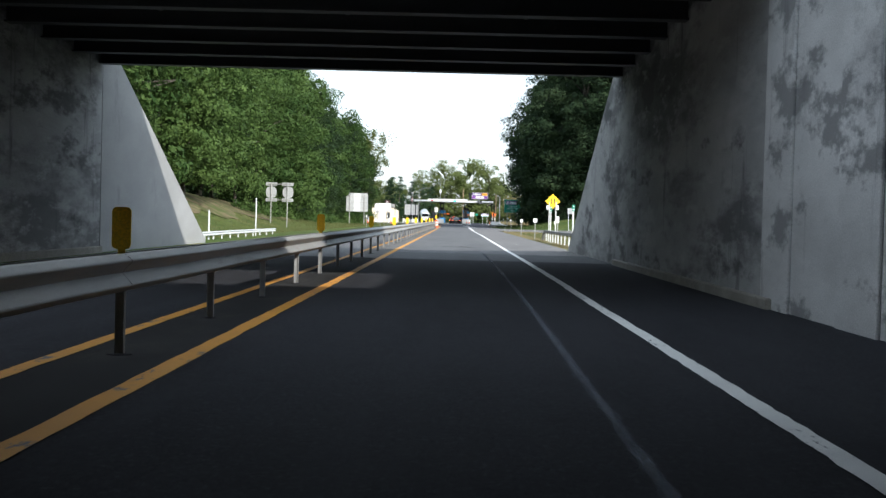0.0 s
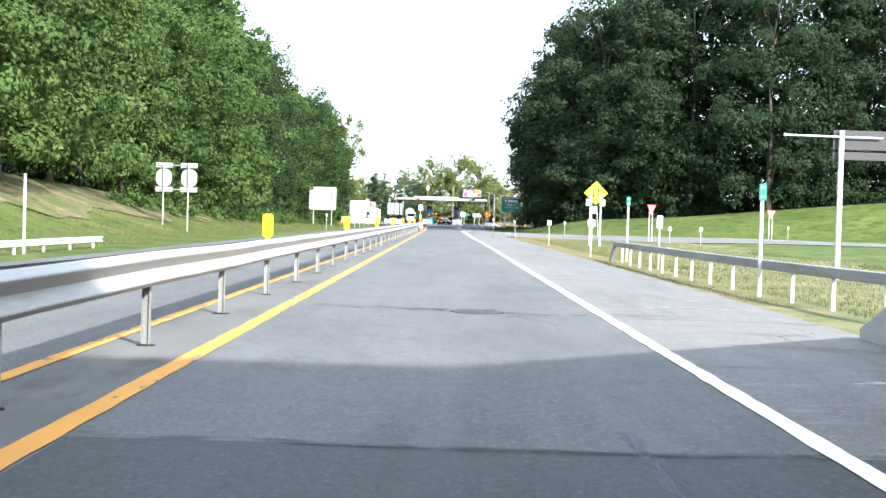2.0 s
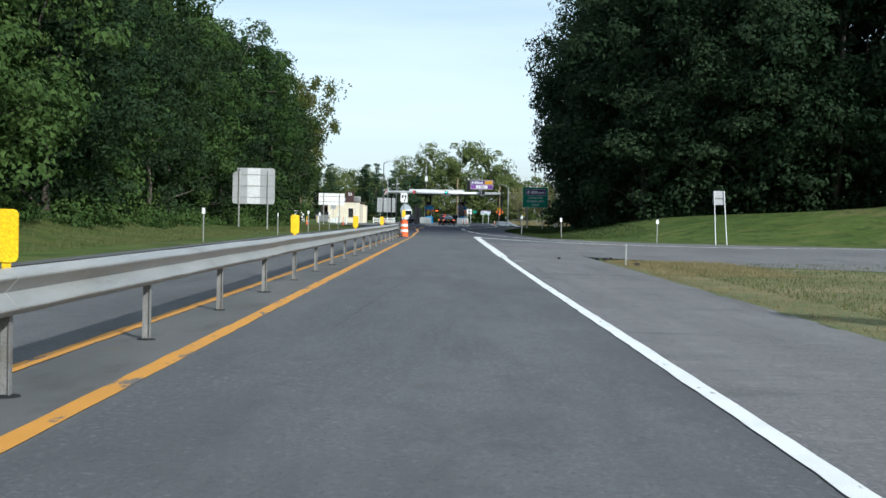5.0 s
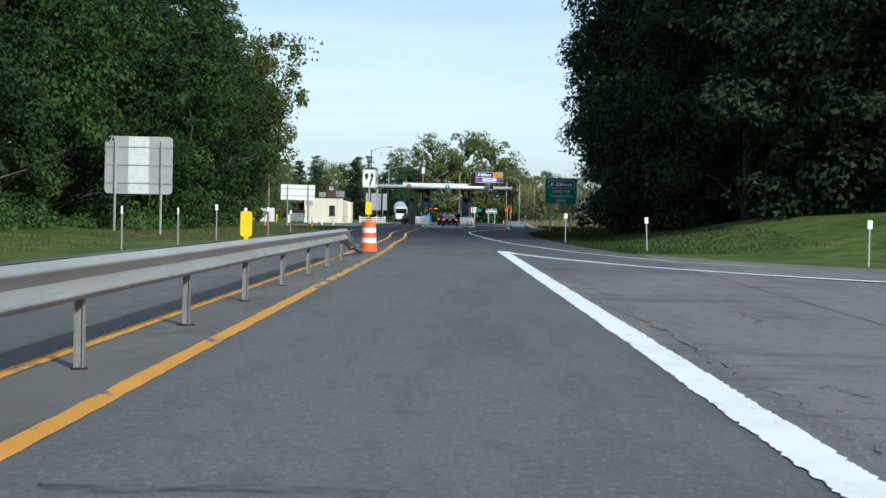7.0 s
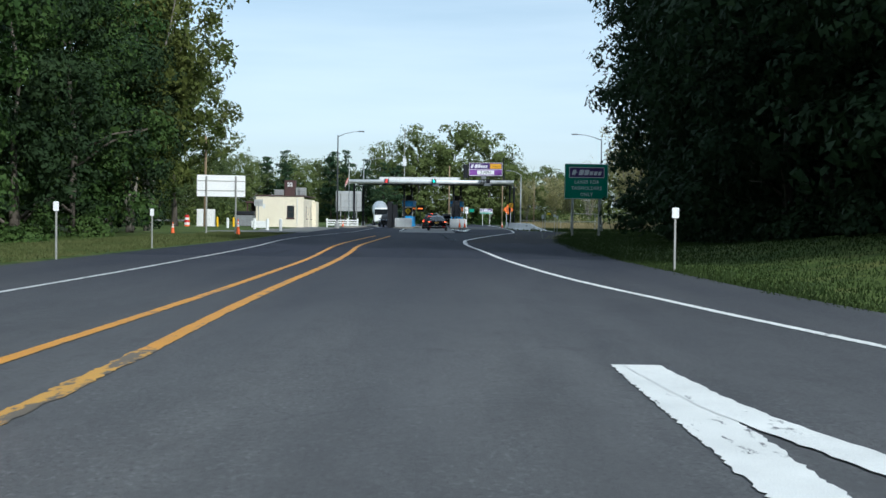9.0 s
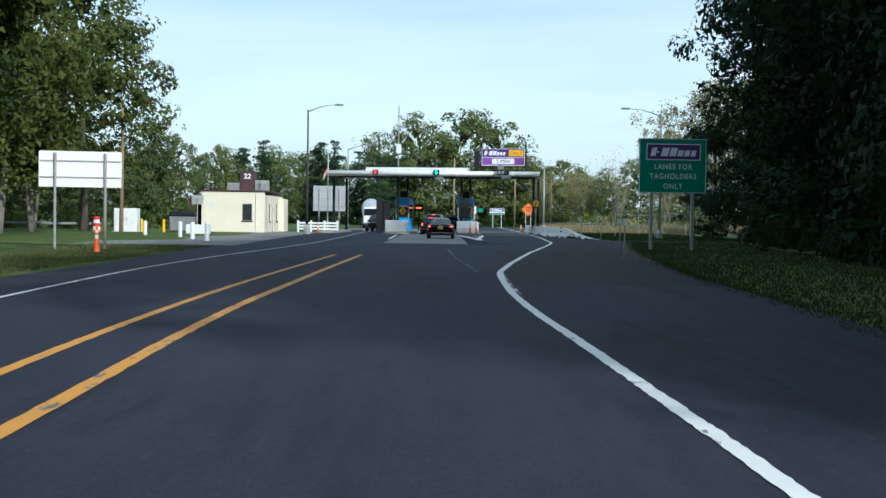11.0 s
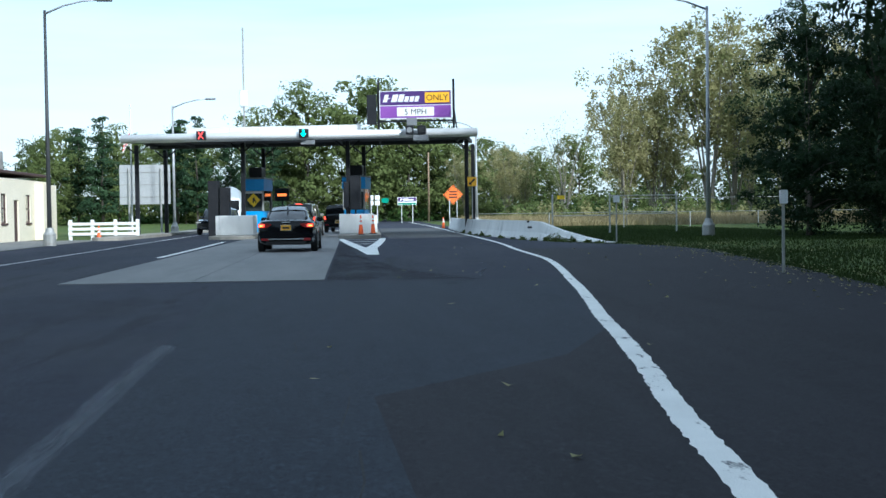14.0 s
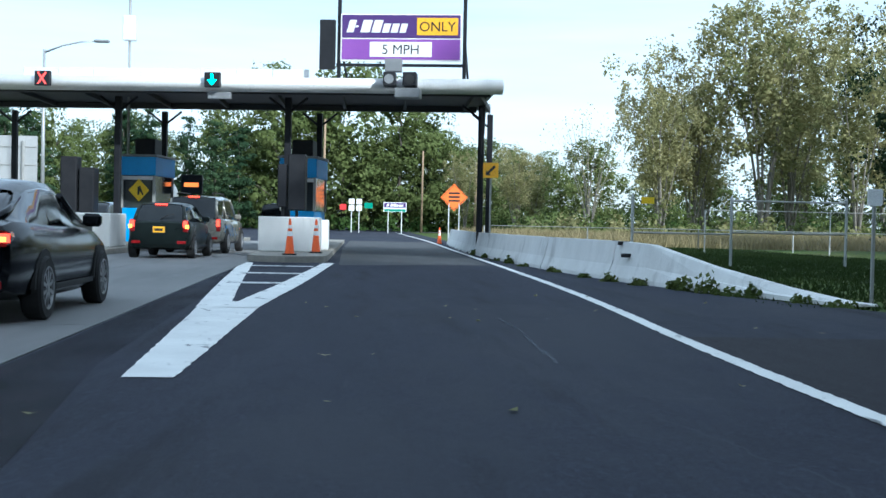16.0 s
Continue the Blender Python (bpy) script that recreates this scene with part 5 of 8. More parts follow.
    v = np.stack([pos - t * s, pos + b * s * k + t * s * 0.55, pos - b * s * k + t * s * rnd.uniform(0.3, 1.0, n)[:, None] + nor * s * 0.1], 1).reshape(-1, 3)
    me = bpy.data.meshes.new(name)
    me.from_pydata(v.tolist(), [], [(3 * i, 3 * i + 1, 3 * i + 2) for i in range(n)])
    me.materials.append(material)
    return me, cen


def tree(name, label, seed, w, h, base, blobs, leaves, size, material, shape="oak", trunk=0.22, bark=None, flat=0.62):
    """A tapered trunk, limbs to the boughs, and a leafy crown."""
    rnd = random.Random(seed)
    t = thing(name, label, "tree")
    me, cen = crown_mesh("crown", seed, w, h, base, blobs, leaves, size, material, shape, flat)
    cr = new("crown", me)
    cr.parent = t
    top = base + h * (0.92 if shape == "pine" else 0.7)
    bm = bmesh.new()
    lean = [(rnd.uniform(-0.25, 0.25) * i, rnd.uniform(-0.25, 0.25) * i) for i in range(6)]
    pts = [(lean[i][0] * 0.5, lean[i][1] * 0.5, -0.4 + (top + 0.4) * i / 5) for i in range(6)]
    path_tube(bm, pts, [trunk * 1.35] + [trunk * (1 - 0.17 * i) for i in range(1, 6)], 8)
    part("trunk", bm, bark or BARK, t, smooth=True)
    for i in range(7 if shape != "pine" else 3):
        c = cen[rnd.randrange(len(cen))]
        z0 = max(min(c[2] - rnd.uniform(0.8, 2.5), top * 0.95), base * 0.75)
        f = z0 / top
        p0 = Vector((lean[3][0] * 0.5 * f, lean[3][1] * 0.5 * f, z0))
        p2 = Vector(c[:3])
        bm = bmesh.new()
        path_tube(bm, [p0, (p0 + p2) / 2 + Vector((0, 0, 0.4)), p2], [trunk * 0.42, trunk * 0.26, trunk * 0.08], 6)
        part("limb", bm, bark or BARK, t, smooth=True)
    return t


def stand(proto, places, group, seed, tall=1.0):
    rnd = random.Random(seed)
    for i, (x, y, s) in enumerate(places):
        m = pose(x, y, ground_z(x, y) - 0.05, 0, 0, rnd.uniform(0, 360)) @ Matrix.Diagonal((s * rnd.uniform(0.92, 1.1), s * rnd.uniform(0.92, 1.1), s * tall * rnd.uniform(0.94, 1.08), 1))
        p = proto[i % len(proto)]
        if "placed" not in p:
            p["placed"] = 1
            p.matrix_world = m
            c = p
        else:
            c = copy_thing(p, Matrix())
            c.matrix_world = m
        c["group"] = group


oaks = [tree("oak_tree", "tall broad green oak at the wood's edge", 11 + i, 11.0, 16.6, 0.9, 95, 25000, 0.135, LEAF_A, "full", 0.24) for i in range(3)]
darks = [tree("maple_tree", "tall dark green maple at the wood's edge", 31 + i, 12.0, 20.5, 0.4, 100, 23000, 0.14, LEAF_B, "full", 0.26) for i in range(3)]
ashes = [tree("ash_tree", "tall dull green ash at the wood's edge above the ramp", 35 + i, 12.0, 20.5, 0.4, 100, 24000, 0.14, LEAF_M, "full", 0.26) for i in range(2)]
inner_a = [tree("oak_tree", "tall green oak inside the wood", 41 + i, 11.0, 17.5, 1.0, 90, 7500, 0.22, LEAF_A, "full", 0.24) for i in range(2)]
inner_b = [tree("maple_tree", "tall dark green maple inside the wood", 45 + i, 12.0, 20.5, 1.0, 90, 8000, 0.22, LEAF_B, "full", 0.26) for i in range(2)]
rnd = random.Random(5)
left = [(-20.5 + rnd.uniform(-1.5, 1.2), y + rnd.uniform(-1.5, 1.5), rnd.uniform(0.9, 1.08)) for y in np.arange(62, 250, 7.2)]
stand(oaks, [p for k, p in enumerate(left) if p[1] < 150 or k % 3 == 0], "wood beside the road", 1, 1.07)
stand(darks, [(p[0], p[1], p[2] * 0.88) for k, p in enumerate(left) if not (p[1] < 150 or k % 3 == 0)], "wood beside the road", 1, 1.0)
stand(inner_a, [(-28.5 + rnd.uniform(-2, 2), y + rnd.uniform(-2, 2), rnd.uniform(1.0, 1.2)) for y in np.arange(50, 256, 9.0)], "wood beside the road", 3, 1.07)
right, ramp, back = [], [], []
for y in np.arange(203, 283, 7.6):                        # front row by the road, rows behind it
    right.append((float(np.interp(y, [203, 225, 245, 262, 296], [17.4, 17.2, 18.6, 21.7, 23.5])) + rnd.uniform(-0.8, 1.2), y + rnd.uniform(-1.5, 1.5), rnd.uniform(1.1, 1.32) if y < 270 else rnd.uniform(0.9, 1.05)))
for k in range(7):                                        # the wood runs back above the ramp
    f = k / 10
    ramp.append((20 + 58 * f + rnd.uniform(-1.5, 1.5), 195 - 24 * f + rnd.uniform(-2, 2), rnd.uniform(1.1, 1.32)))
for y in np.arange(200, 300, 9.5):
    back.append((27.5 + rnd.uniform(-2, 2), y + rnd.uniform(-2, 2), rnd.uniform(1.25, 1.4) if y < 270 else 1.0))
for k in range(5):
    f = k / 8
    back.append((30 + 60 * f + rnd.uniform(-2, 2), 204 - 20 * f + rnd.uniform(-2, 2), rnd.uniform(1.3, 1.45)))
# four added trees, mostly out of view, that throw shade on the plaza lawn
right += [(31, 297, 0.9), (36, 303, 0.9), (33, 311, 0.85), (41, 313, 0.9)]
stand(darks, right, "wood beside the ramp", 2, 1.13)
stand(ashes, ramp + [(15.2, 219, 1.0)], "wood beside the ramp", 2, 1.13)
# the three listed after back are unseen additions to shade the lawn
stand(inner_b, back + [(30.5, 293, 1.0), (34, 285, 1.1), (37, 294, 1.05)], "wood beside the ramp", 4, 1.16)
stand(ashes, [(29.5, 189.5, 1.38), (45, 184, 1.25), (37, 181, 1.2), (25.5, 196.5, 1.2), (24, 192, 1.15)], "wood beside the ramp", 6, 1.1)


def airy_tree(seed, h, spread, leaves, size, material, stems=6, thick=0.13):
    """Several slender stems splaying from one root, with loose clumps of leaves along them."""
    r = random.Random(seed)
    t = thing("turning_tree", "tall airy tree with pale yellowing leaves on slender stems", "tree")
    cen = []
    for k in range(stems):
        a, f = 6.283 * (k + r.random() * 0.7) / stems, r.uniform(0.35, 1.0)
        top = Vector((math.cos(a) * spread * f, math.sin(a) * spread * f, h * r.uniform(0.72, 1.0)))
        mid = Vector((top.x * 0.3 + r.uniform(-0.4, 0.4), top.y * 0.3 + r.uniform(-0.4, 0.4), top.z * 0.5))
        line = smooth_line([(0.12 * math.cos(a), 0.12 * math.sin(a), -0.3), (mid.x * 0.4, mid.y * 0.4, mid.z * 0.45), tuple(mid), tuple((mid + top) / 2 + Vector((0.3, 0.2, 0.4))), tuple(top)], 1.2)
        bm = bmesh.new()
        path_tube(bm, [tuple(p) for p in line], [thick * (1 - 0.88 * i / len(line)) for i in range(len(line))], 6)
        part("stem", bm, BARK_PALE, t, smooth=True)
        for i in range(len(line)):
            zf = line[i].z / h
            if zf > r.uniform(0.18, 0.42):
                for q in range(3):
                    d = Vector((r.gauss(0, 1), r.gauss(0, 1), r.gauss(0, 0.5))) * (0.55 + 0.9 * (1 - abs(zf - 0.6)))
                    cen.append((*(line[i] + d), r.uniform(0.45, 1.05)))
    g = np.random.default_rng(seed)
    cen = np.array(cen)
    c = cen[g.integers(0, len(cen), leaves)]
    pos = c[:, :3] + g.normal(size=(leaves, 3)) * c[:, 3:4] * np.array([0.5, 0.5, 0.6])
    u = g.normal(size=(leaves, 3))
    u /= np.linalg.norm(u, axis=1)[:, None]
    v = np.cross(u, g.normal(size=(leaves, 3)))
    v /= np.linalg.norm(v, axis=1)[:, None]
    s = size * g.uniform(0.6, 1.3, (leaves, 1))
    me = bpy.data.meshes.new("crown")
    me.from_pydata(np.stack([pos - u * s, pos + v * s * 0.7 + u * s * 0.3, pos - v * s * 0.6 + u * s * 0.8], 1).reshape(-1, 3).tolist(), [], [(3 * i, 3 * i + 1, 3 * i + 2) for i in range(leaves)])
    me.materials.append(material)
    new("crown", me).parent = t
    return t

# ---- signs, markers, cones ----
def zg(x, y):
    return ground_z(x, y)


def panel_back(t, w, z0, z1, r=0.12, y=0.0, mat=None, ribs=3):
    """Bare sign back with stiffeners, seen from behind."""
    bm = bmesh.new()
    plate(bm, round_rect(0, (z0 + z1) / 2, w, z1 - z0, r), y, y + 0.02)
    part("panel", bm, mat or ALU, t, "bare grey metal sign back")
    for i in range(ribs):
        bm = bmesh.new()
        z = z0 + (z1 - z0) * (i + 0.6) / (ribs + 0.2)
        box(bm, -w / 2 + 0.04, w / 2 - 0.04, y - 0.035, y - 0.003, z - 0.03, z + 0.03, 0.006)
        part("stiffener", bm, GALV, t)


def posts(t, xs, top, r=0.045, mat=None, y=-0.08, square=False, low=-0.4):
    for x in xs:
        bm = bmesh.new()
        if square:
            box(bm, x - r, x + r, y - r, y + r, low, top, 0.008)
        else:
            tube(bm, (x, y, low), (x, y, top), r, r, 10)
        part("post", bm, mat or GALV, t)


def tag_marker(x, y, h=1.3, w=0.16, lean=0.0, ph=0.26, mat=None):
    """Slim roadside marker post with a white plate."""
    t = thing("roadside_marker", "white reflector plate on a slim grey post in the verge", "marker post", (x, y, max(zg(x, y), 0)), lean and 0, "roadside marker posts")
    bm = bmesh.new()
    box(bm, -0.025, 0.025, -0.02, 0.02, -0.3, h, 0.005)
    part("post", bm, GALV, t)
    bm = bmesh.new()
    plate(bm, round_rect(0, h - ph / 2 + 0.03, w, ph, 0.03), -0.035, -0.023)
    part("plate", bm, mat or SIGN_W, t, "white reflector plate")
    if lean:
        t.matrix_world = pose(x, y, max(zg(x, y), 0), 0, lean, 0)
    return t


for x, y, h, w, lean in ((5.6, 84.3, 1.35, 0.26, 0), (5.75, 104.3, 1.3, 0.2, 0), (9.6, 118, 1.2, 0.2, 0), (14.9, 120, 1.1, 0.2, 0), (16.5, 118, 1.1, 0.2, 0), (8.4, 182.8, 1.35, 0.15, -3), (12.8, 169.2, 1.35, 0.15, 0),
                         (6.5, 198, 1.5, 0.17, 0), (12.7, 297.2, 1.75, 0.24, 0), (-10.2, 149.7, 1.4, 0.14, 0), (-9.75, 186.5, 1.5, 0.13, 0), (-9.7, 194, 1.4, 0.15, 0),
                         (-9.6, 201, 1.5, 0.15, 0), (-10.0, 214, 1.4, 0.14, 0), (7.54, 249.8, 1.5, 0.17, 0), (10.7, 273.1, 1.53, 0.16, 0), (-9.9, 171.3, 1.3, 0.06, 0), (-9.8, 179, 1.3, 0.06, 0), (33.0, 158, 1.2, 0.16, 0)):
    tag_marker(x, y, h, w, lean)
t = thing("bare_marker_post", "short thin grey post in the dry grass", "marker post", (5.45, 130.3, 0.0))
bm = bmesh.new()
box(bm, -0.022, 0.022, -0.018, 0.018, -0.2, 0.57, 0.004)
part("post", bm, GALV, t)
bm = bmesh.new()
box(bm, -0.026, 0.026, -0.022, 0.022, 0.565, 0.585, 0.004)
part("cap", bm, GALV_W, t)


def tall_marker(x, y, h, green):
    t = thing("tall_marker_post", "tall white marker post with a small green panel" if green else "tall plain white marker post in the grass", "marker post", (x, y, max(zg(x, y), 0)), 0, "tall marker posts")
    posts(t, (0,), h, 0.03, GALV_W, 0, True)
    if green:
        bm = bmesh.new()
        plate(bm, round_rect(0, h - 0.13, 0.13, 0.3, 0.02), -0.047, -0.035)
        part("panel", bm, SIGN_G, t, "small green panel")
        for z in (h - 0.04, h - 0.2):
            bm = bmesh.new()
            box(bm, -0.035, 0.035, -0.053, -0.048, z - 0.03, z + 0.015)
            part("panel_mark", bm, SIGN_W, t)


tall_marker(5.93, 61.2, 2.0, True)
tall_marker(6.29, 80.0, 2.12, True)
tag_marker(6.19, 73.3, 1.47, 0.16, 0, 0.36)
tall_marker(-10.9, 72.0, 2.1, False)
tall_marker(-10.9, 58.6, 1.3, False)


def diamond(t, cz, half, mat, y=-0.1, bw=0.06):
    bm = bmesh.new()
    r = half * 0.06
    plate(bm, [(0, cz - half), (half, cz), (0, cz + half), (-half, cz)], y, y + 0.012)
    part("panel", bm, mat, t)
    bm = bmesh.new()
    for a, b in (((0, -1), (1, 0)), ((1, 0), (0, 1)), ((0, 1), (-1, 0)), ((-1, 0), (0, -1))):
        k1, k2 = half * 0.93, half * 0.89
        plate(bm, [(a[0] * k1, cz + a[1] * k1), (b[0] * k1, cz + b[1] * k1), (b[0] * k2, cz + b[1] * k2), (a[0] * k2, cz + a[1] * k2)], y - 0.006, y - 0.002)
    part("border", bm, SIGN_K, t)


def arrow(bm, x, z0, z1, w, head, y, up=True):
    s = 1 if up else -1
    a, b = (z0, z1) if up else (z1, z0)
    plate(bm, [(x - w / 2, a), (x + w / 2, a), (x + w / 2, b - s * head), (x + w * 1.35, b - s * head), (x, b), (x - w * 1.35, b - s * head), (x - w / 2, b - s * head)], y - 0.006, y - 0.002)


t = thing("two_way_sign", "yellow diamond sign with two black arrows on twin posts", "road sign", (8.5, 107.4, zg(8.5, 107.4)))
diamond(t, 2.95, 0.65, SIGN_Y)
for x, up in ((-0.13, False), (0.13, True)):
    bm = bmesh.new()
    arrow(bm, x, 2.68, 3.22, 0.07, 0.17, -0.1, up)
    part("arrow", bm, SIGN_K, t)
posts(t, (-0.28, 0.28), 2.9, 0.045, GALV_W)
for x in (-0.36, 0.36):
    bm = bmesh.new()
    box(bm, x - 0.16, x + 0.16, -0.03, -0.01, 2.25, 2.62, 0.01)
    part("small_panel", bm, SIGN_W, t, "small white panel")


def yield_sign(x, y, rz, h=2.7):
    t = thing("yield_sign", "white triangle sign with a red border on two thin legs", "road sign", (x, y, zg(x, y)), rz, "yield signs")
    for k, m, yy in ((1.0, SIGN_R, -0.05), (0.72, SIGN_W, -0.062), (0.3, SIGN_R, -0.074)):
        bm = bmesh.new()
        c = h - 0.32
        plate(bm, [(0, c - 0.58 * k), (0.5 * k, c + 0.29 * k), (-0.5 * k, c + 0.29 * k)], yy, yy + 0.009)
        part("panel", bm, m, t)
    posts(t, (-0.17, 0.17), h - 0.5, 0.03, GALV_W, 0.0)


yield_sign(16.0, 134.4, 38, 2.85)
yield_sign(30.4, 154.5, 20, 2.75)

t = thing("leaning_sign_back", "small bare sign back on two splayed thin legs", "road sign", (15.05, 163.0, zg(15.05, 163)), -6)
panel_back(t, 0.62, 2.2, 2.95, 0.05, 0.0, None, 1)
for s in (-1, 1):
    bm = bmesh.new()
    tube(bm, (s * 0.26, -0.05, 2.95), (s * 0.3 + 0.2, -0.1, -0.2), 0.03, 0.03, 8)
    part("leg", bm, GALV_W, t)

t = thing("ramp_sign_back", "dark sign back on two white posts with a thin side arm", "road sign", (10.8, 70, zg(10.8, 70)))
posts(t, (-0.72, 0.62), 3.72 - zg(10.8, 70), 0.055, GALV_W, 0.0, True)
for z0, z1 in ((3.12, 3.32), (3.37, 3.86)):
    bm = bmesh.new()
    box(bm, -0.9, 0.85, 0.09, 0.13, z0 - 0.1, z1 - 0.1, 0.01)
    part("panel", bm, IRON, t, "dark grey sign back")
bm = bmesh.new()
tube(bm, (-2.1, 0.0, 3.6), (0.3, 0.0, 3.58), 0.022, 0.022, 8)
part("side_arm", bm, GALV_W, t)
bm = bmesh.new()
lathe(bm, [(0.005, 0), (0.05, 0.03), (0.05, 0.07), (0.005, 0.1)], 10, (-2.12, 0, 3.55))
part("arm_tip", bm, GALV_W, t)

t = thing("route_sign_back", "bare backs of two round-topped route shields on two posts", "road sign", (-14.8, 108.8, zg(-14.8, 108.8)), -8)
b0 = -zg(-14.8, 108.8)
posts(t, (-0.72, 0.72), 3.9 + b0, 0.045)
for x in (-0.74, 0.74):
    bm = bmesh.new()
    plate(bm, round_rect(x, 3.1 + b0, 0.92, 1.0, 0.38, 6), 0.0, 0.015)
    part("shield", bm, ALU, t, "bare shield back")
for z, h in ((3.8, 0.28), (2.45, 0.28)):
    bm = bmesh.new()
    for x in (-0.72, 0.72):
        box(bm, x - 0.5, x + 0.5, 0.0, 0.015, z - h / 2 + b0, z + h / 2 + b0, 0.004)
    part("legend_plate", bm, ALU, t)
    bm = bmesh.new()
    box(bm, -1.05, 1.05, -0.05, -0.01, z - 0.03 + b0, z + 0.03 + b0, 0.005)
    part("crossbar", bm, GALV, t)

t = thing("large_sign_back", "large bare grey sign back on two posts", "road sign", (-14.8, 193, zg(-14.8, 193)))
posts(t, (-1.12, 1.12), 4.5, 0.06)
panel_back(t, 3.3, 1.95, 4.75, 0.2)
bm = bmesh.new()
box(bm, -0.5, 0.5, -0.008, -0.002, 1.97, 4.73)
part("mid_strip", bm, GALV_W, t, "paler middle strip")

t = thing("wide_sign_back", "wide white sign back on two grey posts by the yard", "road sign", (-14.4, 254, zg(-14.4, 254)), 12)
posts(t, (-1.0, 1.0), 4.0, 0.06)
panel_back(t, 3.3, 2.6, 4.08, 0.05, 0.0, SIGN_W, 2)
t = thing("large_sign_back", "large bare grey sign back beside the toll canopy", "road sign", (-11.7, 339, 0))
posts(t, (-1.1, 1.1), 4.6, 0.07)
panel_back(t, 3.5, 2.1, 4.85, 0.06)

# keep-right sign, its yellow plate, and the drum in front of it
t = thing("median_sign", "white sign with a bent black arrow above a yellow plate", "road sign", (-2.36, 174.2, 0))
posts(t, (0,), 2.75, 0.035, GALV, 0.03)
bm = bmesh.new()
plate(bm, round_rect(0, 2.44, 0.457, 0.61, 0.04), -0.03, -0.018)
part("panel", bm, SIGN_W, t)
bm = bmesh.new()
o, i = round_rect(0, 2.44, 0.43, 0.58, 0.035), round_rect(0, 2.44, 0.405, 0.555, 0.03)
va, vb = [bm.verts.new((x, -0.034, z)) for x, z in o], [bm.verts.new((x, -0.034, z)) for x, z in i]
for k in range(len(va)):
    j = (k + 1) % len(va)
    bm.faces.new((va[k], va[j], vb[j], vb[k]))
part("border", bm, SIGN_K, t)
bm = bmesh.new()
plate(bm, [(-0.15, 2.6), (-0.035, 2.6), (-0.035, 2.5), (-0.06, 2.42), (-0.09, 2.39), (-0.125, 2.42), (-0.15, 2.5)], -0.038, -0.033)
part("island_mark", bm, SIGN_K, t)
bm = bmesh.new()
plate(bm, [(0.0, 2.2), (0.055, 2.2), (0.07, 2.3), (0.115, 2.4), (0.115, 2.5), (0.17, 2.5), (0.09, 2.65), (0.01, 2.5), (0.06, 2.5), (0.055, 2.42), (0.01, 2.32)], -0.038, -0.033)
part("arrow", bm, SIGN_K, t)
bm = bmesh.new()
plate(bm, round_rect(0, 1.44, 0.21, 0.42, 0.02), -0.03, -0.018)
part("yellow_plate", bm, PLATE_Y, t, "yellow plate")


def drum(x, y):
    t = thing("traffic_drum", "orange plastic traffic drum with two white bands", "traffic drum", (x, y, 0))
    prof = [(0.27, 0.06), (0.27, 0.28), (0.255, 0.285), (0.25, 0.45), (0.247, 0.455), (0.243, 0.62), (0.238, 0.625), (0.234, 0.79), (0.226, 0.795), (0.215, 0.97), (0.19, 1.0)]
    for a, b, m, nm in ((0, 1, CONE_O, "lower_body"), (2, 3, REFL_W, "white_band"), (4, 5, CONE_O, "body"), (6, 7, REFL_W, "white_band"), (8, 10, CONE_O, "upper_body")):
        bm = bmesh.new()
        lathe(bm, prof[a:b + 1], 24)
        part(nm, bm, m, t, smooth=False)
    bm = bmesh.new()
    lathe(bm, [(0.3, 0.0), (0.31, 0.03), (0.28, 0.062)], 24)
    part("rubber_base", bm, CONE_O, t, "faded base ring")
    bm = bmesh.new()
    box(bm, -0.08, 0.08, -0.02, 0.02, 0.99, 1.05, 0.01)
    part("handle", bm, CONE_O, t)
    return t


drum(-2.31, 173.85)


def cone(x, y, h=0.9, z=0.0, label="orange traffic cone with white collars"):
    t = thing("traffic_cone", label, "traffic cone", (x, y, z), 0, "traffic cones")
    bm = bmesh.new()
    box(bm, -0.19, 0.19, -0.19, 0.19, 0.0, 0.035, 0.008)
    part("base", bm, RUBBER, t, "black rubber base")
    r = lambda f: 0.13 + (0.028 - 0.13) * f
    for a, b, m, nm in ((0.0, 0.5, CONE_O, "body"), (0.5, 0.64, REFL_W, "white_collar"), (0.64, 0.72, CONE_O, "body"), (0.72, 0.82, REFL_W, "white_collar"), (0.82, 1.0, CONE_O, "body")):
        bm = bmesh.new()
        lathe(bm, [(r(a), 0.035 + a * (h - 0.035)), (r(b), 0.035 + b * (h - 0.035))], 18)
        part(nm, bm, m, t)


cone(3.1, 312.6, 0.98, 0.18)
cone(3.75, 315.2, 0.98, 0.18)
cone(9.75, 346.5, 0.9)
cone(-12.5, 249.6, 1.05, zg(-12.5, 249.6) + 0.02, "tall orange traffic cone with white collars")
cone(-10.9, 318.5, 0.75, 0.02)
cone(-17.2, 251.5, 0.75, zg(-17.2, 251.5))
t = thing("traffic_drum", "red and white plastic channelizer drum on the verge", "traffic drum", (-25.0, 295, 0.02))
for k, m in enumerate((CONE_O, REFL_W, SIGN_R, REFL_W, SIGN_R)):
    bm = bmesh.new()
    lathe(bm, [(0.3 - 0.02 * k, 0.25 * k), (0.29 - 0.02 * k, 0.25 * k + 0.245)], 18)
    part("band", bm, m, t)


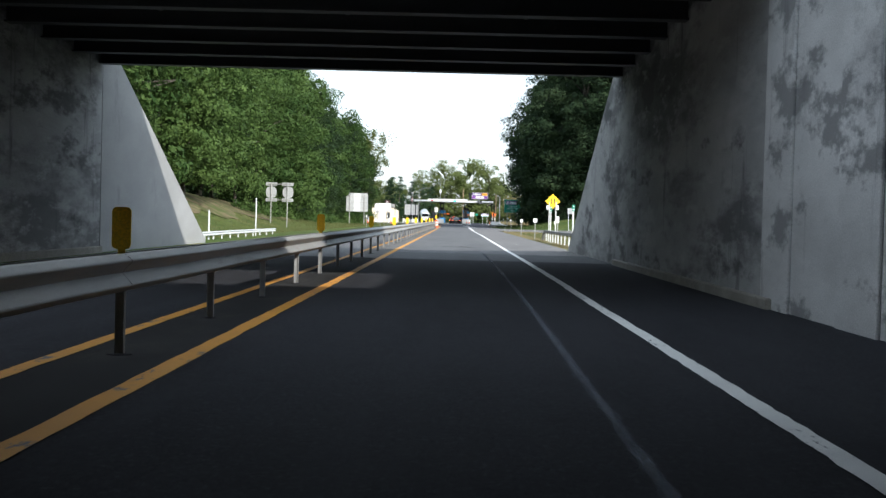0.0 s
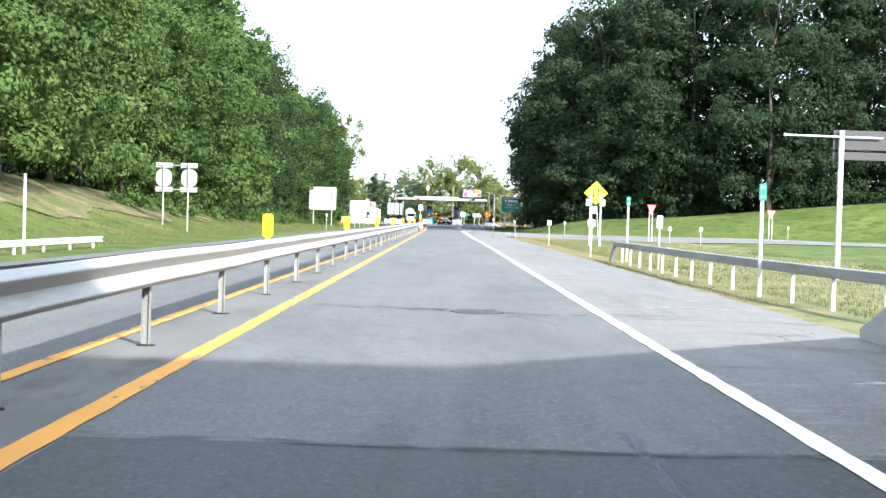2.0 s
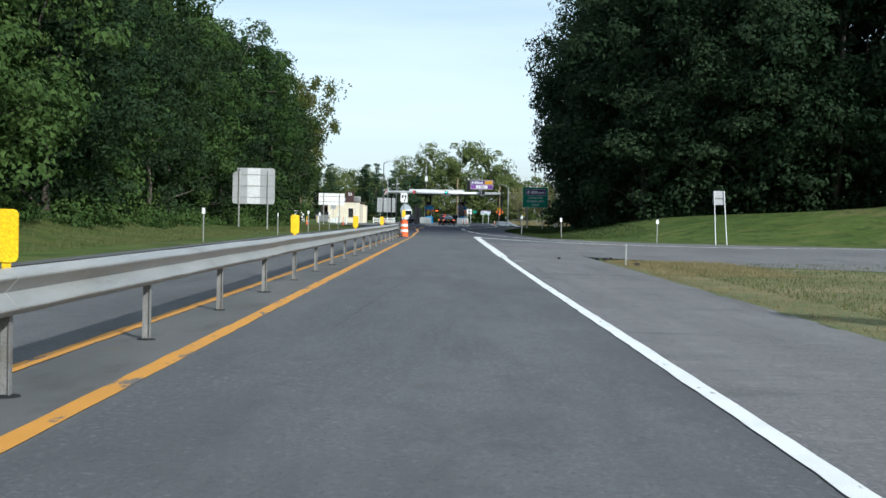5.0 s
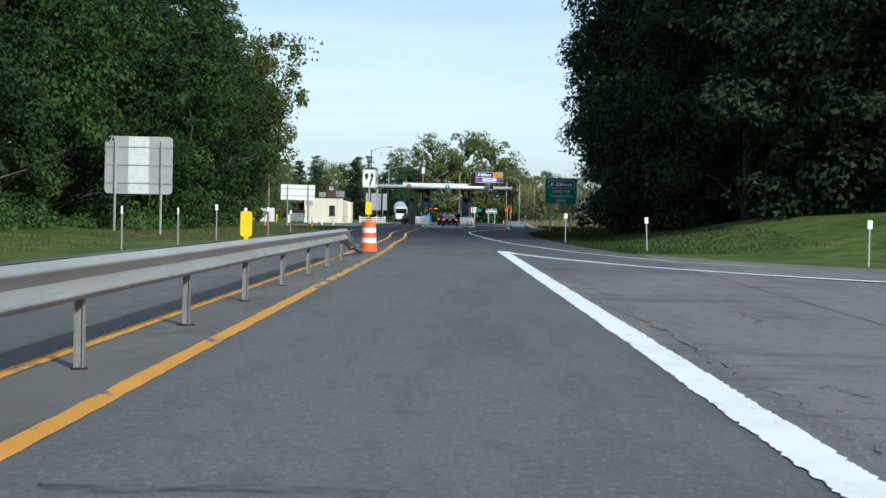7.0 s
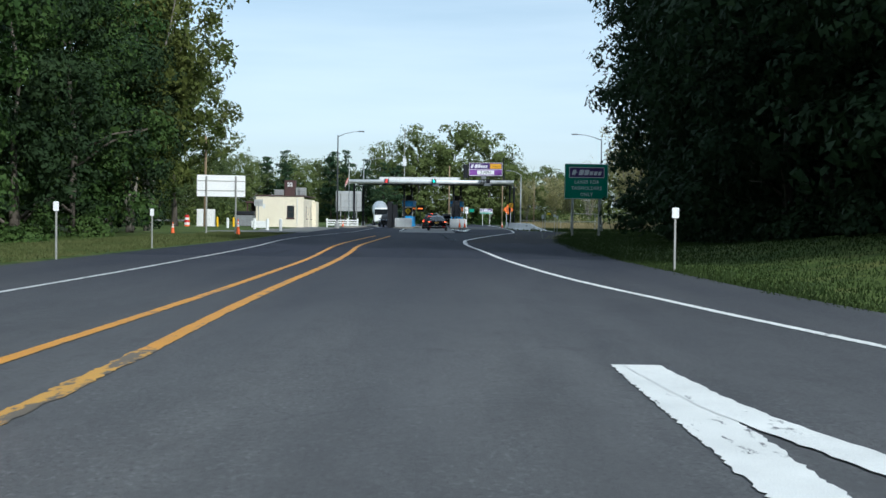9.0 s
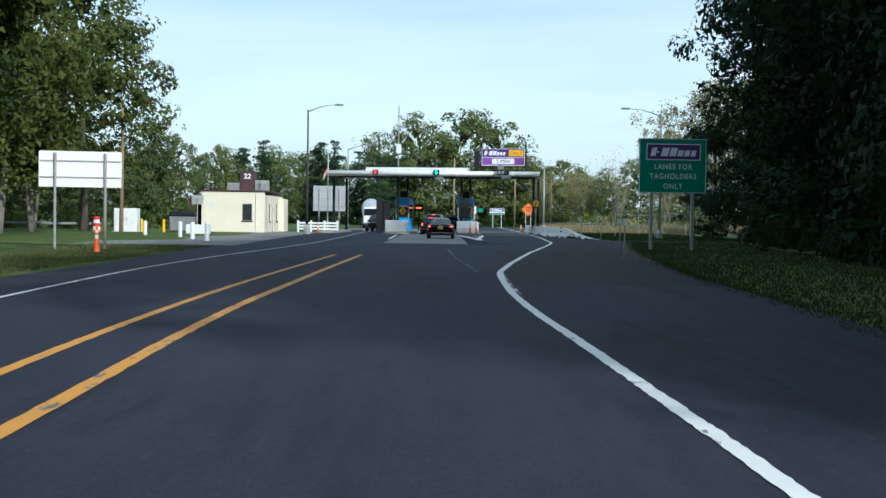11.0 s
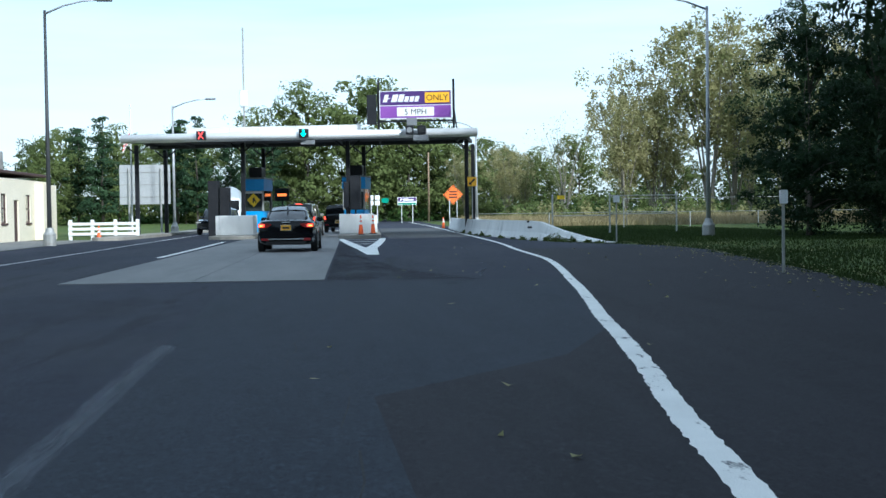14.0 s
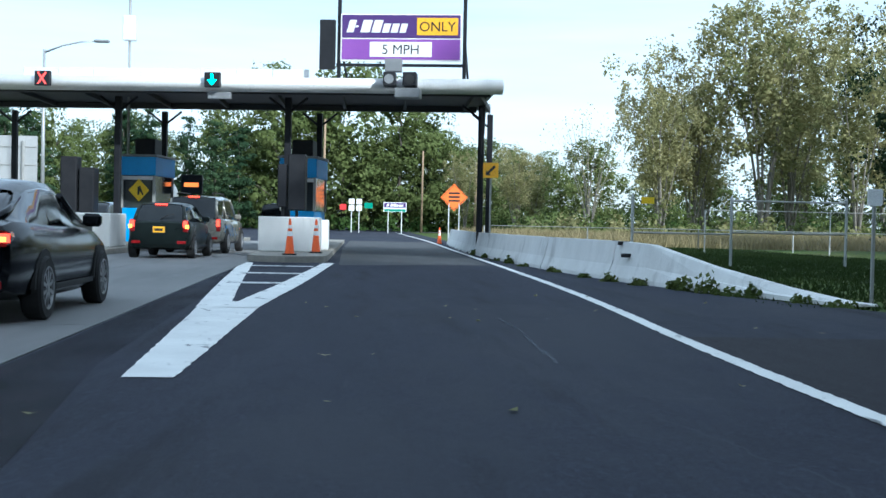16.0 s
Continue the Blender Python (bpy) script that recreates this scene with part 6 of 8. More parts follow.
def brand_strip(t, x, y, z, w, h, mat):
    """A slanted, unlettered mark: bars of uneven width."""
    widths = (0.11, 0.05, 0.15, 0.14, 0.11, 0.11, 0.1)
    k, cur = w / (sum(widths) + 0.03 * 6), x - w / 2
    for i, u in enumerate(widths):
        bm = bmesh.new()
        hh = h * (0.16 if i == 1 else 1.0 if i in (0, 2, 3) else 0.72)
        z0 = z - h / 2 + (h * 0.4 if i == 1 else 0)
        s = 0.28 * hh
        plate(bm, [(cur, z0), (cur + u * k, z0), (cur + u * k + s, z0 + hh), (cur + s, z0 + hh)], y - 0.006, y)
        part("mark_bar", bm, mat, t)
        cur += (u + 0.03) * k


t = thing("tagholder_sign", "green lane sign with a purple panel on two posts", "road sign", (12.22, 265.6, zg(12.22, 265.6)), 3)
posts(t, (-1.05, 1.06), 3.4, 0.075, GALV, 0.02, True)
bm = bmesh.new()
plate(bm, round_rect(0, 4.3, 3.44, 2.76, 0.06), -0.09, -0.07)
part("panel", bm, SIGN_G, t, "green panel")
for z in (3.3, 4.3, 5.3):
    bm = bmesh.new()
    box(bm, -1.67, 1.67, -0.068, -0.03, z - 0.04, z + 0.04)
    part("stiffener", bm, GALV, t)
for a, b, c, d in ((-1.7, 1.7, 5.64, 5.662), (-1.7, 1.7, 2.938, 2.96), (-1.7, -1.678, 2.96, 5.64), (1.678, 1.7, 2.96, 5.64)):
    bm = bmesh.new()
    box(bm, a, b, -0.096, -0.092, c, d)
    part("border", bm, SIGN_LG, t)
bm = bmesh.new()
plate(bm, round_rect(0.03, 5.0, 2.77, 0.83, 0.03), -0.099, -0.094)
part("logo_border", bm, SIGN_W, t)
bm = bmesh.new()
plate(bm, round_rect(0.03, 5.0, 2.68, 0.74, 0.03), -0.104, -0.1)
part("logo_panel", bm, SIGN_P, t, "purple panel")
brand_strip(t, -0.02, -0.106, 5.0, 2.3, 0.42, SIGN_LG)
for text, z in (("LANES FOR", 4.13), ("TAGHOLDERS", 3.65), ("ONLY", 3.15)):
    lettering(text, 0.375, SIGN_LG, t, 0.02, -0.094, z, wide=0.88, weight=0.004, space=1.2)

# ---- toll plaza ----
M_CAN = pose(9.75, 319.8, 0, 0, 0, -10)
canopy = thing("toll_canopy", "long toll canopy with a rounded metal fascia on black columns", "canopy", (9.75, 319.8, 0), -10)
local = lambda x, y, z=0.0: M_CAN.inverted() @ Vector((x, y, z))
L, D = 20.6, 9.0
SHEAR = Matrix(((1, -0.15, 0, 0), (0, 1, 0, 0), (0, 0, 1, 0), (0, 0, 0, 1)))   # the canopy's ends follow the lanes


def sheared(bm):
    bmesh.ops.transform(bm, matrix=SHEAR, verts=bm.verts[:])


bm = bmesh.new()                                           # rounded front and back nose
for y0, s in ((0.0, 1), (D, -1)):
    low = 5.47 if s > 0 else 5.66
    prof = [(y0 + s * 0.45, 5.98), (y0 + s * 0.18, 5.95), (y0 + s * 0.04, 5.84), (y0, (5.96 + low) / 2), (y0 + s * 0.04, low + 0.13), (y0 + s * 0.18, low + 0.03), (y0 + s * 0.45, low)]
    a = [bm.verts.new((-L, y, z)) for y, z in prof]
    b = [bm.verts.new((0, y, z)) for y, z in prof]
    for i in range(6):
        bm.faces.new((a[i], b[i], b[i + 1], a[i + 1]))
    bm.faces.new(a)
    bm.faces.new(b[::-1])
sheared(bm)
part("fascia", bm, FASCIA, canopy, "rounded bright metal fascia", smooth=True)
bm = bmesh.new()
box(bm, -L, 0, 0.45, D - 0.45, 5.8, 5.97)
sheared(bm)
part("roof", bm, FASCIA, canopy)
bm = bmesh.new()
box(bm, -L + 0.2, -0.2, 0.46, D - 0.46, 5.73, 5.79)
sheared(bm)
part("soffit", bm, STEEL_DK, canopy, "dark soffit")
for i in range(8):
    bm = bmesh.new()
    x = -17.0 + 1.28 * i
    box(bm, x, x + 1.26, 1.0, 1.06, 5.99, 6.33, 0.01)
    part("roof_panel", bm, FASCIA, canopy, "white panel")
for y in (1.5, 7.6):
    bm = bmesh.new()
    box(bm, -L + 0.3, -0.3, y - 0.1, y + 0.1, 5.5, 5.72, 0.01)
    sheared(bm)
    part("beam", bm, STEEL_DK, canopy)
for i in range(9):
    bm = bmesh.new()
    x = -L + 0.8 + 2.38 * i
    box(bm, x - 0.06, x + 0.06, 0.5, D - 0.5, 5.56, 5.72)
    sheared(bm)
    part("rafter", bm, STEEL_DK, canopy)
p = local(9.6, 324.6)
bm = bmesh.new()
box(bm, p.x - 0.1, p.x + 0.1, 1.62, 7.48, 5.5, 5.72, 0.01)   # beam that ties the end columns
part("beam", bm, STEEL_DK, canopy)
for x, y in ((9.55, 324.6), (2.5, 323.6), (-3.7, 324.9), (-10.1, 326.2), (10.3, 328.3), (3.5, 329.8), (-2.9, 331.0), (-9.3, 332.4)):
    p = local(x, y)
    bm = bmesh.new()
    box(bm, p.x - 0.11, p.x + 0.11, p.y - 0.11, p.y + 0.11, -0.1, 5.5, 0.015)
    part("column", bm, BLACKM, canopy, "black steel column")
    bm = bmesh.new()
    box(bm, p.x - 0.22, p.x + 0.22, p.y - 0.22, p.y + 0.22, 0.0, 0.05, 0.008)
    part("base_plate", bm, BLACKM, canopy)
    for s in ((-1, 1) if x < 9 else (-1,)):
        bm = bmesh.new()
        tube(bm, (p.x, p.y, 4.95), (p.x + s * 0.7, p.y, 5.5), 0.045, 0.045, 8)
        part("knee_brace", bm, BLACKM, canopy)
bm = bmesh.new()
path_tube(bm, [local(9.55, 324.45, 5.5) + Vector((0.1, -0.35, 0)), local(9.55, 324.45, 5.3) + Vector((0.1, -0.2, 0)), local(9.55, 324.45, 4.3) + Vector((0.06, -0.16, 0)), local(9.55, 324.45, 0.2) + Vector((0.06, -0.16, 0))], 0.05, 8)
part("downspout", bm, BLACKM, canopy)


def signal(x, mat, shape):
    bm = bmesh.new()
    box(bm, x - 0.27, x + 0.27, -0.2, -0.01, 5.56, 6.06, 0.02)
    h = part("lane_signal", bm, DARKBOX, canopy, "black lane signal box")
    bm = bmesh.new()
    c = 5.81
    if shape == "x":
        for s in (-1, 1):
            plate(bm, [(x - 0.17, c - s * 0.2), (x - 0.11, c - s * 0.2), (x + 0.17, c + s * 0.2), (x + 0.11, c + s * 0.2)], -0.21 - 0.002 * s, -0.204)
    else:
        plate(bm, [(x - 0.045, c + 0.2), (x + 0.045, c + 0.2), (x + 0.045, c), (x + 0.17, c), (x, c - 0.2), (x - 0.17, c), (x - 0.045, c)], -0.212, -0.204)
    part("lit_symbol", bm, mat, h, "glowing red cross" if shape == "x" else "glowing green down arrow")


signal(-15.8, LED_RED, "x")
signal(-9.85, LED_GREEN, "a")
for x, w in ((-3.78, 0.4), (-3.1, 0.46)):
    bm = bmesh.new()
    box(bm, x - w / 2, x + w / 2, -0.5, -0.05, 5.62, 6.1, 0.03)
    b = part("camera_box", bm, DARKBOX, canopy, "dark camera and lamp housing")
    bm = bmesh.new()
    tube(bm, (x, -0.52, 5.86), (x, -0.49, 5.86), 0.16, 0.16, 18)
    part("lens", bm, GREYBOX if x < -3.5 else SIGN_K, b)
bm = bmesh.new()
box(bm, -3.95, -3.4, -0.35, 0.0, 6.12, 6.55, 0.02)
part("junction_box", bm, GREYBOX, canopy)
bm = bmesh.new()
box(bm, -3.6, -2.75, -0.45, 0.2, 5.25, 5.58, 0.03)
part("bracket", bm, GREYBOX, canopy)
bm = bmesh.new()
box(bm, -10.1, -9.3, 0.15, 0.35, 5.2, 5.44, 0.02)
part("under_lamp", bm, GREYBOX, canopy)

t = thing("canopy_sign", "purple lane sign on a frame above the canopy", "road sign", (9.75, 319.8, 5.98), -10)
for x in (-5.62, -1.36):
    bm = bmesh.new()
    box(bm, x - 0.06, x + 0.06, 0.3, 0.42, 0.0, 2.75, 0.01)
    part("mast", bm, BLACKM, t)
    bm = bmesh.new()
    tube(bm, (x, 0.4, 1.3), (x, 2.2, 0.02), 0.04, 0.04, 8)
    part("stay", bm, BLACKM, t)
bm = bmesh.new()
box(bm, -5.7, -1.3, 0.28, 0.36, 0.38, 0.48, 0.01)
part("frame_bar", bm, BLACKM, t)
bm = bmesh.new()
plate(bm, round_rect(-3.5, 1.34, 4.1, 1.6, 0.02), 0.22, 0.27)
part("panel", bm, SIGN_W, t, "white-edged panel")
bm = bmesh.new()
plate(bm, round_rect(-3.5, 1.72, 4.0, 0.76, 0.02), 0.2, 0.217)
part("upper_panel", bm, SIGN_P, t, "dark purple panel")
bm = bmesh.new()
plate(bm, round_rect(-3.5, 0.95, 4.0, 0.68, 0.02), 0.2, 0.217)
part("lower_panel", bm, SIGN_V, t, "violet panel")
bm = bmesh.new()
plate(bm, round_rect(-2.27, 1.72, 1.38, 0.58, 0.02), 0.19, 0.198)
part("amber_panel", bm, SIGN_AM, t, "amber panel")
bm = bmesh.new()
plate(bm, round_rect(-3.5, 0.95, 2.1, 0.5, 0.01), 0.19, 0.198)
part("white_panel", bm, SIGN_W, t, "white panel")
lettering("ONLY", 0.46, SIGN_K, t, -2.27, 0.186, 1.56)
lettering("5 MPH", 0.46, SIGN_K, t, -3.5, 0.186, 0.79, wide=1.0)
brand_strip(t, -4.35, 0.198, 1.72, 2.0, 0.42, SIGN_LG)
bm = bmesh.new()
box(bm, -6.28, -5.75, 0.25, 0.45, 0.28, 1.95, 0.02)
part("side_box", bm, DARKBOX, t, "dark equipment box")


def block(name, x0, x1, y0, y1, z0, z1, mat, label, cat, bevel=0.03):
    bm = bmesh.new()
    box(bm, x0, x1, y0, y1, z0, z1, bevel)
    return tagged(part(name, bm, mat), label, cat)


def island(x0, x1, y0, y1, lean):
    pts = [(x0, y1)] + [((x0 + x1) / 2 - (x1 - x0) / 2 * math.cos(math.pi * i / 8), y0 + 1.0 - 1.0 * math.sin(math.pi * i / 8)) for i in range(9)] + [(x1, y1)]
    bm = bmesh.new()
    sh = lambda p: (p[0] + lean * (p[1] - y0), p[1])
    a = [bm.verts.new((*sh(p), 0.0)) for p in pts]
    b = [bm.verts.new((*sh(p), 0.17)) for p in pts]
    bm.faces.new(b)
    for i in range(len(a)):
        j = (i + 1) % len(a)
        bm.faces.new((a[i], a[j], b[j], b[i]))
    tagged(part("toll_island", bm, CURB), "raised stone-edged toll island between lanes", "curb", kind="structure")


island(1.95, 4.1, 311.6, 344, 0.015)
island(-4.75, -2.35, 314.0, 346, 0.06)
island(-11.0, -9.3, 316, 346, 0.05)
block("crash_block", 2.0, 3.85, 316.2, 318.6, 0.17, 1.22, CONC_LIGHT, "pale concrete crash block on the toll island", "barrier")
block("crash_block", 2.9, 4.05, 319.0, 322.0, 0.17, 1.15, CONC_LIGHT, "pale concrete crash block on the toll island", "barrier")
block("crash_block", -4.6, -2.6, 317.6, 320.4, 0.17, 1.22, CONC_LIGHT, "pale concrete crash block on the toll island", "barrier")


def booth(x, y, rz, label):
    t = thing("toll_booth", label, "toll booth", (x, y, 0.17), rz, "toll booths")
    w, d = 0.62, 1.25
    bm = bmesh.new()
    box(bm, -w, w, -d, d, 0.0, 1.3, 0.02)
    part("lower_panel", bm, BLUE, t, "blue lower panel")
    bm = bmesh.new()
    box(bm, -w - 0.08, w + 0.08, -d - 0.08, d + 0.08, 2.55, 3.26, 0.02)
    part("top_panel", bm, BLUE, t, "blue top panel")
    bm = bmesh.new()
    box(bm, -w - 0.12, w + 0.12, -d - 0.12, d + 0.12, 3.27, 3.35, 0.01)
    part("roof", bm, GREYBOX, t)
    for sx in (-1, 1):
        for sy in (-1, 1):
            bm = bmesh.new()
            box(bm, sx * w - 0.05, sx * w + 0.05, sy * d - 0.05, sy * d + 0.05, 1.3, 2.55, 0.005)
            part("corner_post", bm, GALV, t)
    for sy in (-1, 1):
        bm = bmesh.new()
        box(bm, -w + 0.06, w - 0.06, sy * d - 0.01, sy * d + 0.01, 1.32, 2.54)
        part("window", bm, WINDOW, t, "dark booth window")
    for sx in (-1, 1):
        bm = bmesh.new()
        box(bm, sx * w - 0.01, sx * w + 0.01, -d + 0.06, d - 0.06, 1.32, 2.54)
        part("window", bm, WINDOW, t, "dark booth window")
    bm = bmesh.new()
    box(bm, -w + 0.02, w - 0.02, -d - 0.05, -d - 0.02, 2.38, 2.52)
    part("blind", bm, GALV_W, t, "pale blind")
    bm = bmesh.new()
    box(bm, -0.4, 0.4, -0.5, 0.5, 3.36, 4.0, 0.04)
    part("roof_unit", bm, DARKBOX, t, "dark roof unit")
    return t


b1 = booth(-3.15, 328.4, -8, "blue and grey toll booth with dark windows")
bm = bmesh.new()
plate(bm, [(0.05, 1.55), (0.45, 1.98), (0.05, 2.41), (-0.35, 1.98)], -1.32, -1.3)
part("warning_panel", bm, SIGN_Y, b1, "yellow diamond warning panel")
bm = bmesh.new()
plate(bm, [(0.0, 1.8), (0.06, 1.8), (0.1, 1.95), (0.18, 1.8), (0.24, 1.8), (0.14, 2.05), (0.1, 2.15), (0.0, 2.1)], -1.328, -1.322)
part("panel_mark", bm, SIGN_K, b1)
booth(3.0, 326.6, -8, "blue and grey toll booth with dark windows")

t = thing("lane_equipment", "tall black toll equipment cabinet before the booth", "equipment cabinet", (2.6, 322.6, 0.17), -8)
for x0, x1, z0, z1 in ((-0.35, -0.05, 1.4, 2.9), (0.02, 0.62, 1.3, 3.25)):
    bm = bmesh.new()
    box(bm, x0, x1, -0.25, 0.2, z0, z1, 0.03)
    part("cabinet", bm, DARKBOX, t)
for x in (-0.2, 0.3):
    bm = bmesh.new()
    box(bm, x - 0.05, x + 0.05, -0.05, 0.05, 0, 1.45, 0.01)
    part("stand", bm, BLACKM, t)
t = thing("lane_equipment", "tall black toll equipment cabinet beside the booth", "equipment cabinet", (-5.3, 325.5, 0.0), -8)
for x0, x1, z0, z1 in ((-0.5, 0.1, 0.0, 3.3), (0.2, 0.75, 0.0, 2.9)):
    bm = bmesh.new()
    box(bm, x0, x1, -0.3, 0.3, z0, z1, 0.03)
    part("cabinet", bm, DARKBOX, t)
t = thing("lane_display", "small dark display with a red message row", "display", (-1.75, 331.0, 0.17), -8)
posts(t, (0,), 2.3, 0.05, BLACKM, 0.0)
bm = bmesh.new()
box(bm, -0.45, 0.45, -0.12, 0.08, 1.95, 2.75, 0.03)
part("housing", bm, DARKBOX, t)
bm = bmesh.new()
box(bm, -0.3, 0.3, -0.13, -0.122, 2.25, 2.42)
part("message_row", bm, LED_AMBER, t, "glowing red message row")
t = thing("lane_arrow_sign", "amber square sign with a black diagonal arrow", "road sign", (9.53, 321.1, 0.22), -8)
posts(t, (0,), 2.9, 0.03, GALV, 0.05)
bm = bmesh.new()
plate(bm, round_rect(0, 2.75, 0.52, 0.52, 0.03), -0.02, 0.0)
part("panel", bm, SIGN_AM, t)
bm = bmesh.new()
plate(bm, [(-0.17, 2.58), (0.0, 2.58), (-0.05, 2.64), (0.17, 2.86), (0.11, 2.92), (-0.11, 2.7), (-0.17, 2.75)], -0.028, -0.022)
part("arrow", bm, SIGN_K, t)

# jersey barriers, the first one ramped down
def barrier(name, pts, hs, label):
    bm = bmesh.new()
    rows = []
    for i, ((x, y), h) in enumerate(zip(pts, hs)):
        a, b = Vector(pts[max(i - 1, 0)]), Vector(pts[min(i + 1, len(pts) - 1)])
        d = (b - a).normalized()
        s = Vector((d.y, -d.x))
        prof = [(-0.3, 0.0), (-0.29, min(0.08, h)), (-0.19, min(0.33, h * 0.5)), (-0.085, h), (0.085, h), (0.19, min(0.33, h * 0.5)), (0.29, min(0.08, h)), (0.3, 0.0)]
        rows.append([bm.verts.new((x + s.x * u, y + s.y * u, v)) for u, v in prof])
    for a, b in zip(rows, rows[1:]):
        for k in range(7):
            bm.faces.new((a[k], a[k + 1], b[k + 1], b[k]))
    bm.faces.new(rows[0])
    bm.faces.new(rows[-1][::-1])
    t = thing(name, label, "barrier", (0, 0, 0), 0, "jersey barriers")
    part("body", bm, CONC_LIGHT, t)
    if min(hs) > 0.5:
        for k, f in ((0, 0.06), (0, 0.94)):
            x, y = pts[0][0] + (pts[-1][0] - pts[0][0]) * f, pts[0][1] + (pts[-1][1] - pts[0][1]) * f
            bm = bmesh.new()
            box(bm, x - 0.085, x + 0.085, y - 0.06, y + 0.06, 0.74, 0.826, 0.01)
            part("lifting_notch", bm, DARKBOX, t, "dark lifting notch")
        for f in (0.3, 0.7):
            x, y = pts[0][0] + (pts[-1][0] - pts[0][0]) * f, pts[0][1] + (pts[-1][1] - pts[0][1]) * f
            bm = bmesh.new()
            box(bm, x - 0.305, x - 0.2, y - 0.22, y + 0.22, 0.0, 0.06, 0.004)
            part("drain_slot", bm, SEAL, t, "dark drain slot")
    else:
        x, y = pts[-1]
        for k, (dy, z0, z1) in enumerate(((-0.3, 0.74, 0.822), (-0.9, 0.5, 0.58))):
            bm = bmesh.new()
            box(bm, x - 0.2 + 0.06 * (1 - k), x + 0.1, y + dy - 0.06, y + dy + 0.06, z0, z1, 0.01)
            part("lifting_notch", bm, DARKBOX, t, "dark lifting notch")
    return t


barrier("jersey_barrier", [(12.25, 296.5), (11.72, 298.2), (11.12, 300.2), (10.62, 302.6), (10.38, 304.4)], [0.04, 0.2, 0.45, 0.78, 0.82], "pale concrete barrier end ramped down to the ground")
for a, b in (((10.37, 304.44), (9.92, 310.4)), ((9.91, 310.44), (9.72, 316.4)), ((9.72, 316.44), (9.6, 322.4)), ((9.6, 322.44), (9.64, 328.4)),
             ((9.65, 328.44), (9.85, 334.4)), ((9.86, 334.44), (10.1, 340.4)), ((10.11, 340.44), (10.38, 345.8))):
    barrier("jersey_barrier", [a, b], [0.82, 0.82], "pale stained concrete jersey barrier")

# signs beyond the plaza
t = thing("work_sign", "orange diamond work sign on a stand", "road sign", (10.9, 351, 0.0), -4)
posts(t, (-0.3, 0.3), 2.3, 0.03, GALV_W)
diamond(t, 2.66, 0.8, SIGN_O)
for z in (2.9, 2.68, 2.46):
    bm = bmesh.new()
    box(bm, -0.32, 0.32, -0.108, -0.104, z - 0.05, z + 0.05)
    part("legend_bar", bm, SIGN_K, t)
t = thing("small_lane_sign", "small blue-green lane sign on two posts", "road sign", (9.8, 409, 0))
posts(t, (-0.7, 0.7), 2.4, 0.05, GALV_W)
bm = bmesh.new()
plate(bm, round_rect(0, 2.75, 2.4, 1.0, 0.05), -0.02, 0.0)
part("panel", bm, SIGN_W, t)
bm = bmesh.new()
plate(bm, round_rect(0, 2.95, 2.25, 0.5, 0.04), -0.03, -0.022)
part("upper_panel", bm, SIGN_P, t)
bm = bmesh.new()
plate(bm, round_rect(0, 2.42, 2.25, 0.26, 0.04), -0.03, -0.022)
part("lower_panel", bm, SIGN_G, t)
brand_strip(t, -0.05, -0.032, 2.95, 1.7, 0.3, SIGN_LG)
t = thing("direction_signs", "cluster of small route shields and a green panel on a post", "road sign", (5.6, 412, 0))
posts(t, (-0.3, 0.5), 3.6, 0.05, GALV_W)
for x, z, w, m in ((-0.3, 3.3, 0.6, SIGN_W), (-0.3, 2.6, 0.6, SIGN_W), (0.5, 3.3, 0.6, SIGN_W), (0.5, 2.6, 0.6, SIGN_W), (1.5, 2.9, 0.9, SIGN_G), (-1.2, 2.7, 0.7, SIGN_R)):
    bm = bmesh.new()
    plate(bm, round_rect(x, z, w, 0.6, 0.08), -0.02, 0.0)
    part("shield", bm, m, t)

# lamp posts
def street_lamp(x, y, h, arm, base=True, paint=None):
    t = thing("street_lamp", "tall grey steel street lamp with a curved arm", "street lamp", (x, y, max(zg(x, y), 0)), 0, "street lamps")
    bm = bmesh.new()
    tube(bm, (0, 0, -0.2), (0, 0, h - 0.45), 0.11, 0.06, 12)
    part("pole", bm, paint or POLE, t, smooth=True)
    if base:
        bm = bmesh.new()
        lathe(bm, [(0.28, -0.1), (0.28, 0.5), (0.2, 0.62), (0.15, 0.8)], 14)
        part("base", bm, GALV, t)
    bm = bmesh.new()
    path_tube(bm, [(0, 0, h - 0.6), (arm * 0.35, 0, h - 0.25), (arm * 0.7, 0, h - 0.05), (arm, 0, h)], [0.05, 0.04, 0.035, 0.03], 8)
    part("arm", bm, POLE, t, smooth=True)
    s = 1 if arm > 0 else -1
    bm = bmesh.new()
    box(bm, arm - 0.1, arm + 0.62, -0.14, 0.14, h - 0.06, h + 0.08, 0.05)
    if s < 0:
        bmesh.ops.translate(bm, verts=bm.verts[:], vec=(-0.5, 0, 0))
    part("lamp_head", bm, GREYBOX, t, "flat grey lamp head")


street_lamp(-10.6, 306.2, 10.75, 2.3, True, STEEL_DK)
street_lamp(-9.7, 339, 9.4, 2.4)
street_lamp(18.4, 304.5, 10.6, -2.7)
street_lamp(12.4, 347, 8.2, -1.6)
t = thing("flag_pole", "slim pale flag pole with a small drooping striped flag", "flag pole", (-11.0, 329.5, 0))
bm = bmesh.new()
tube(bm, (0, 0, 0), (0, 0, 8.2), 0.06, 0.035, 10)
part("pole", bm, GALV_W, t)
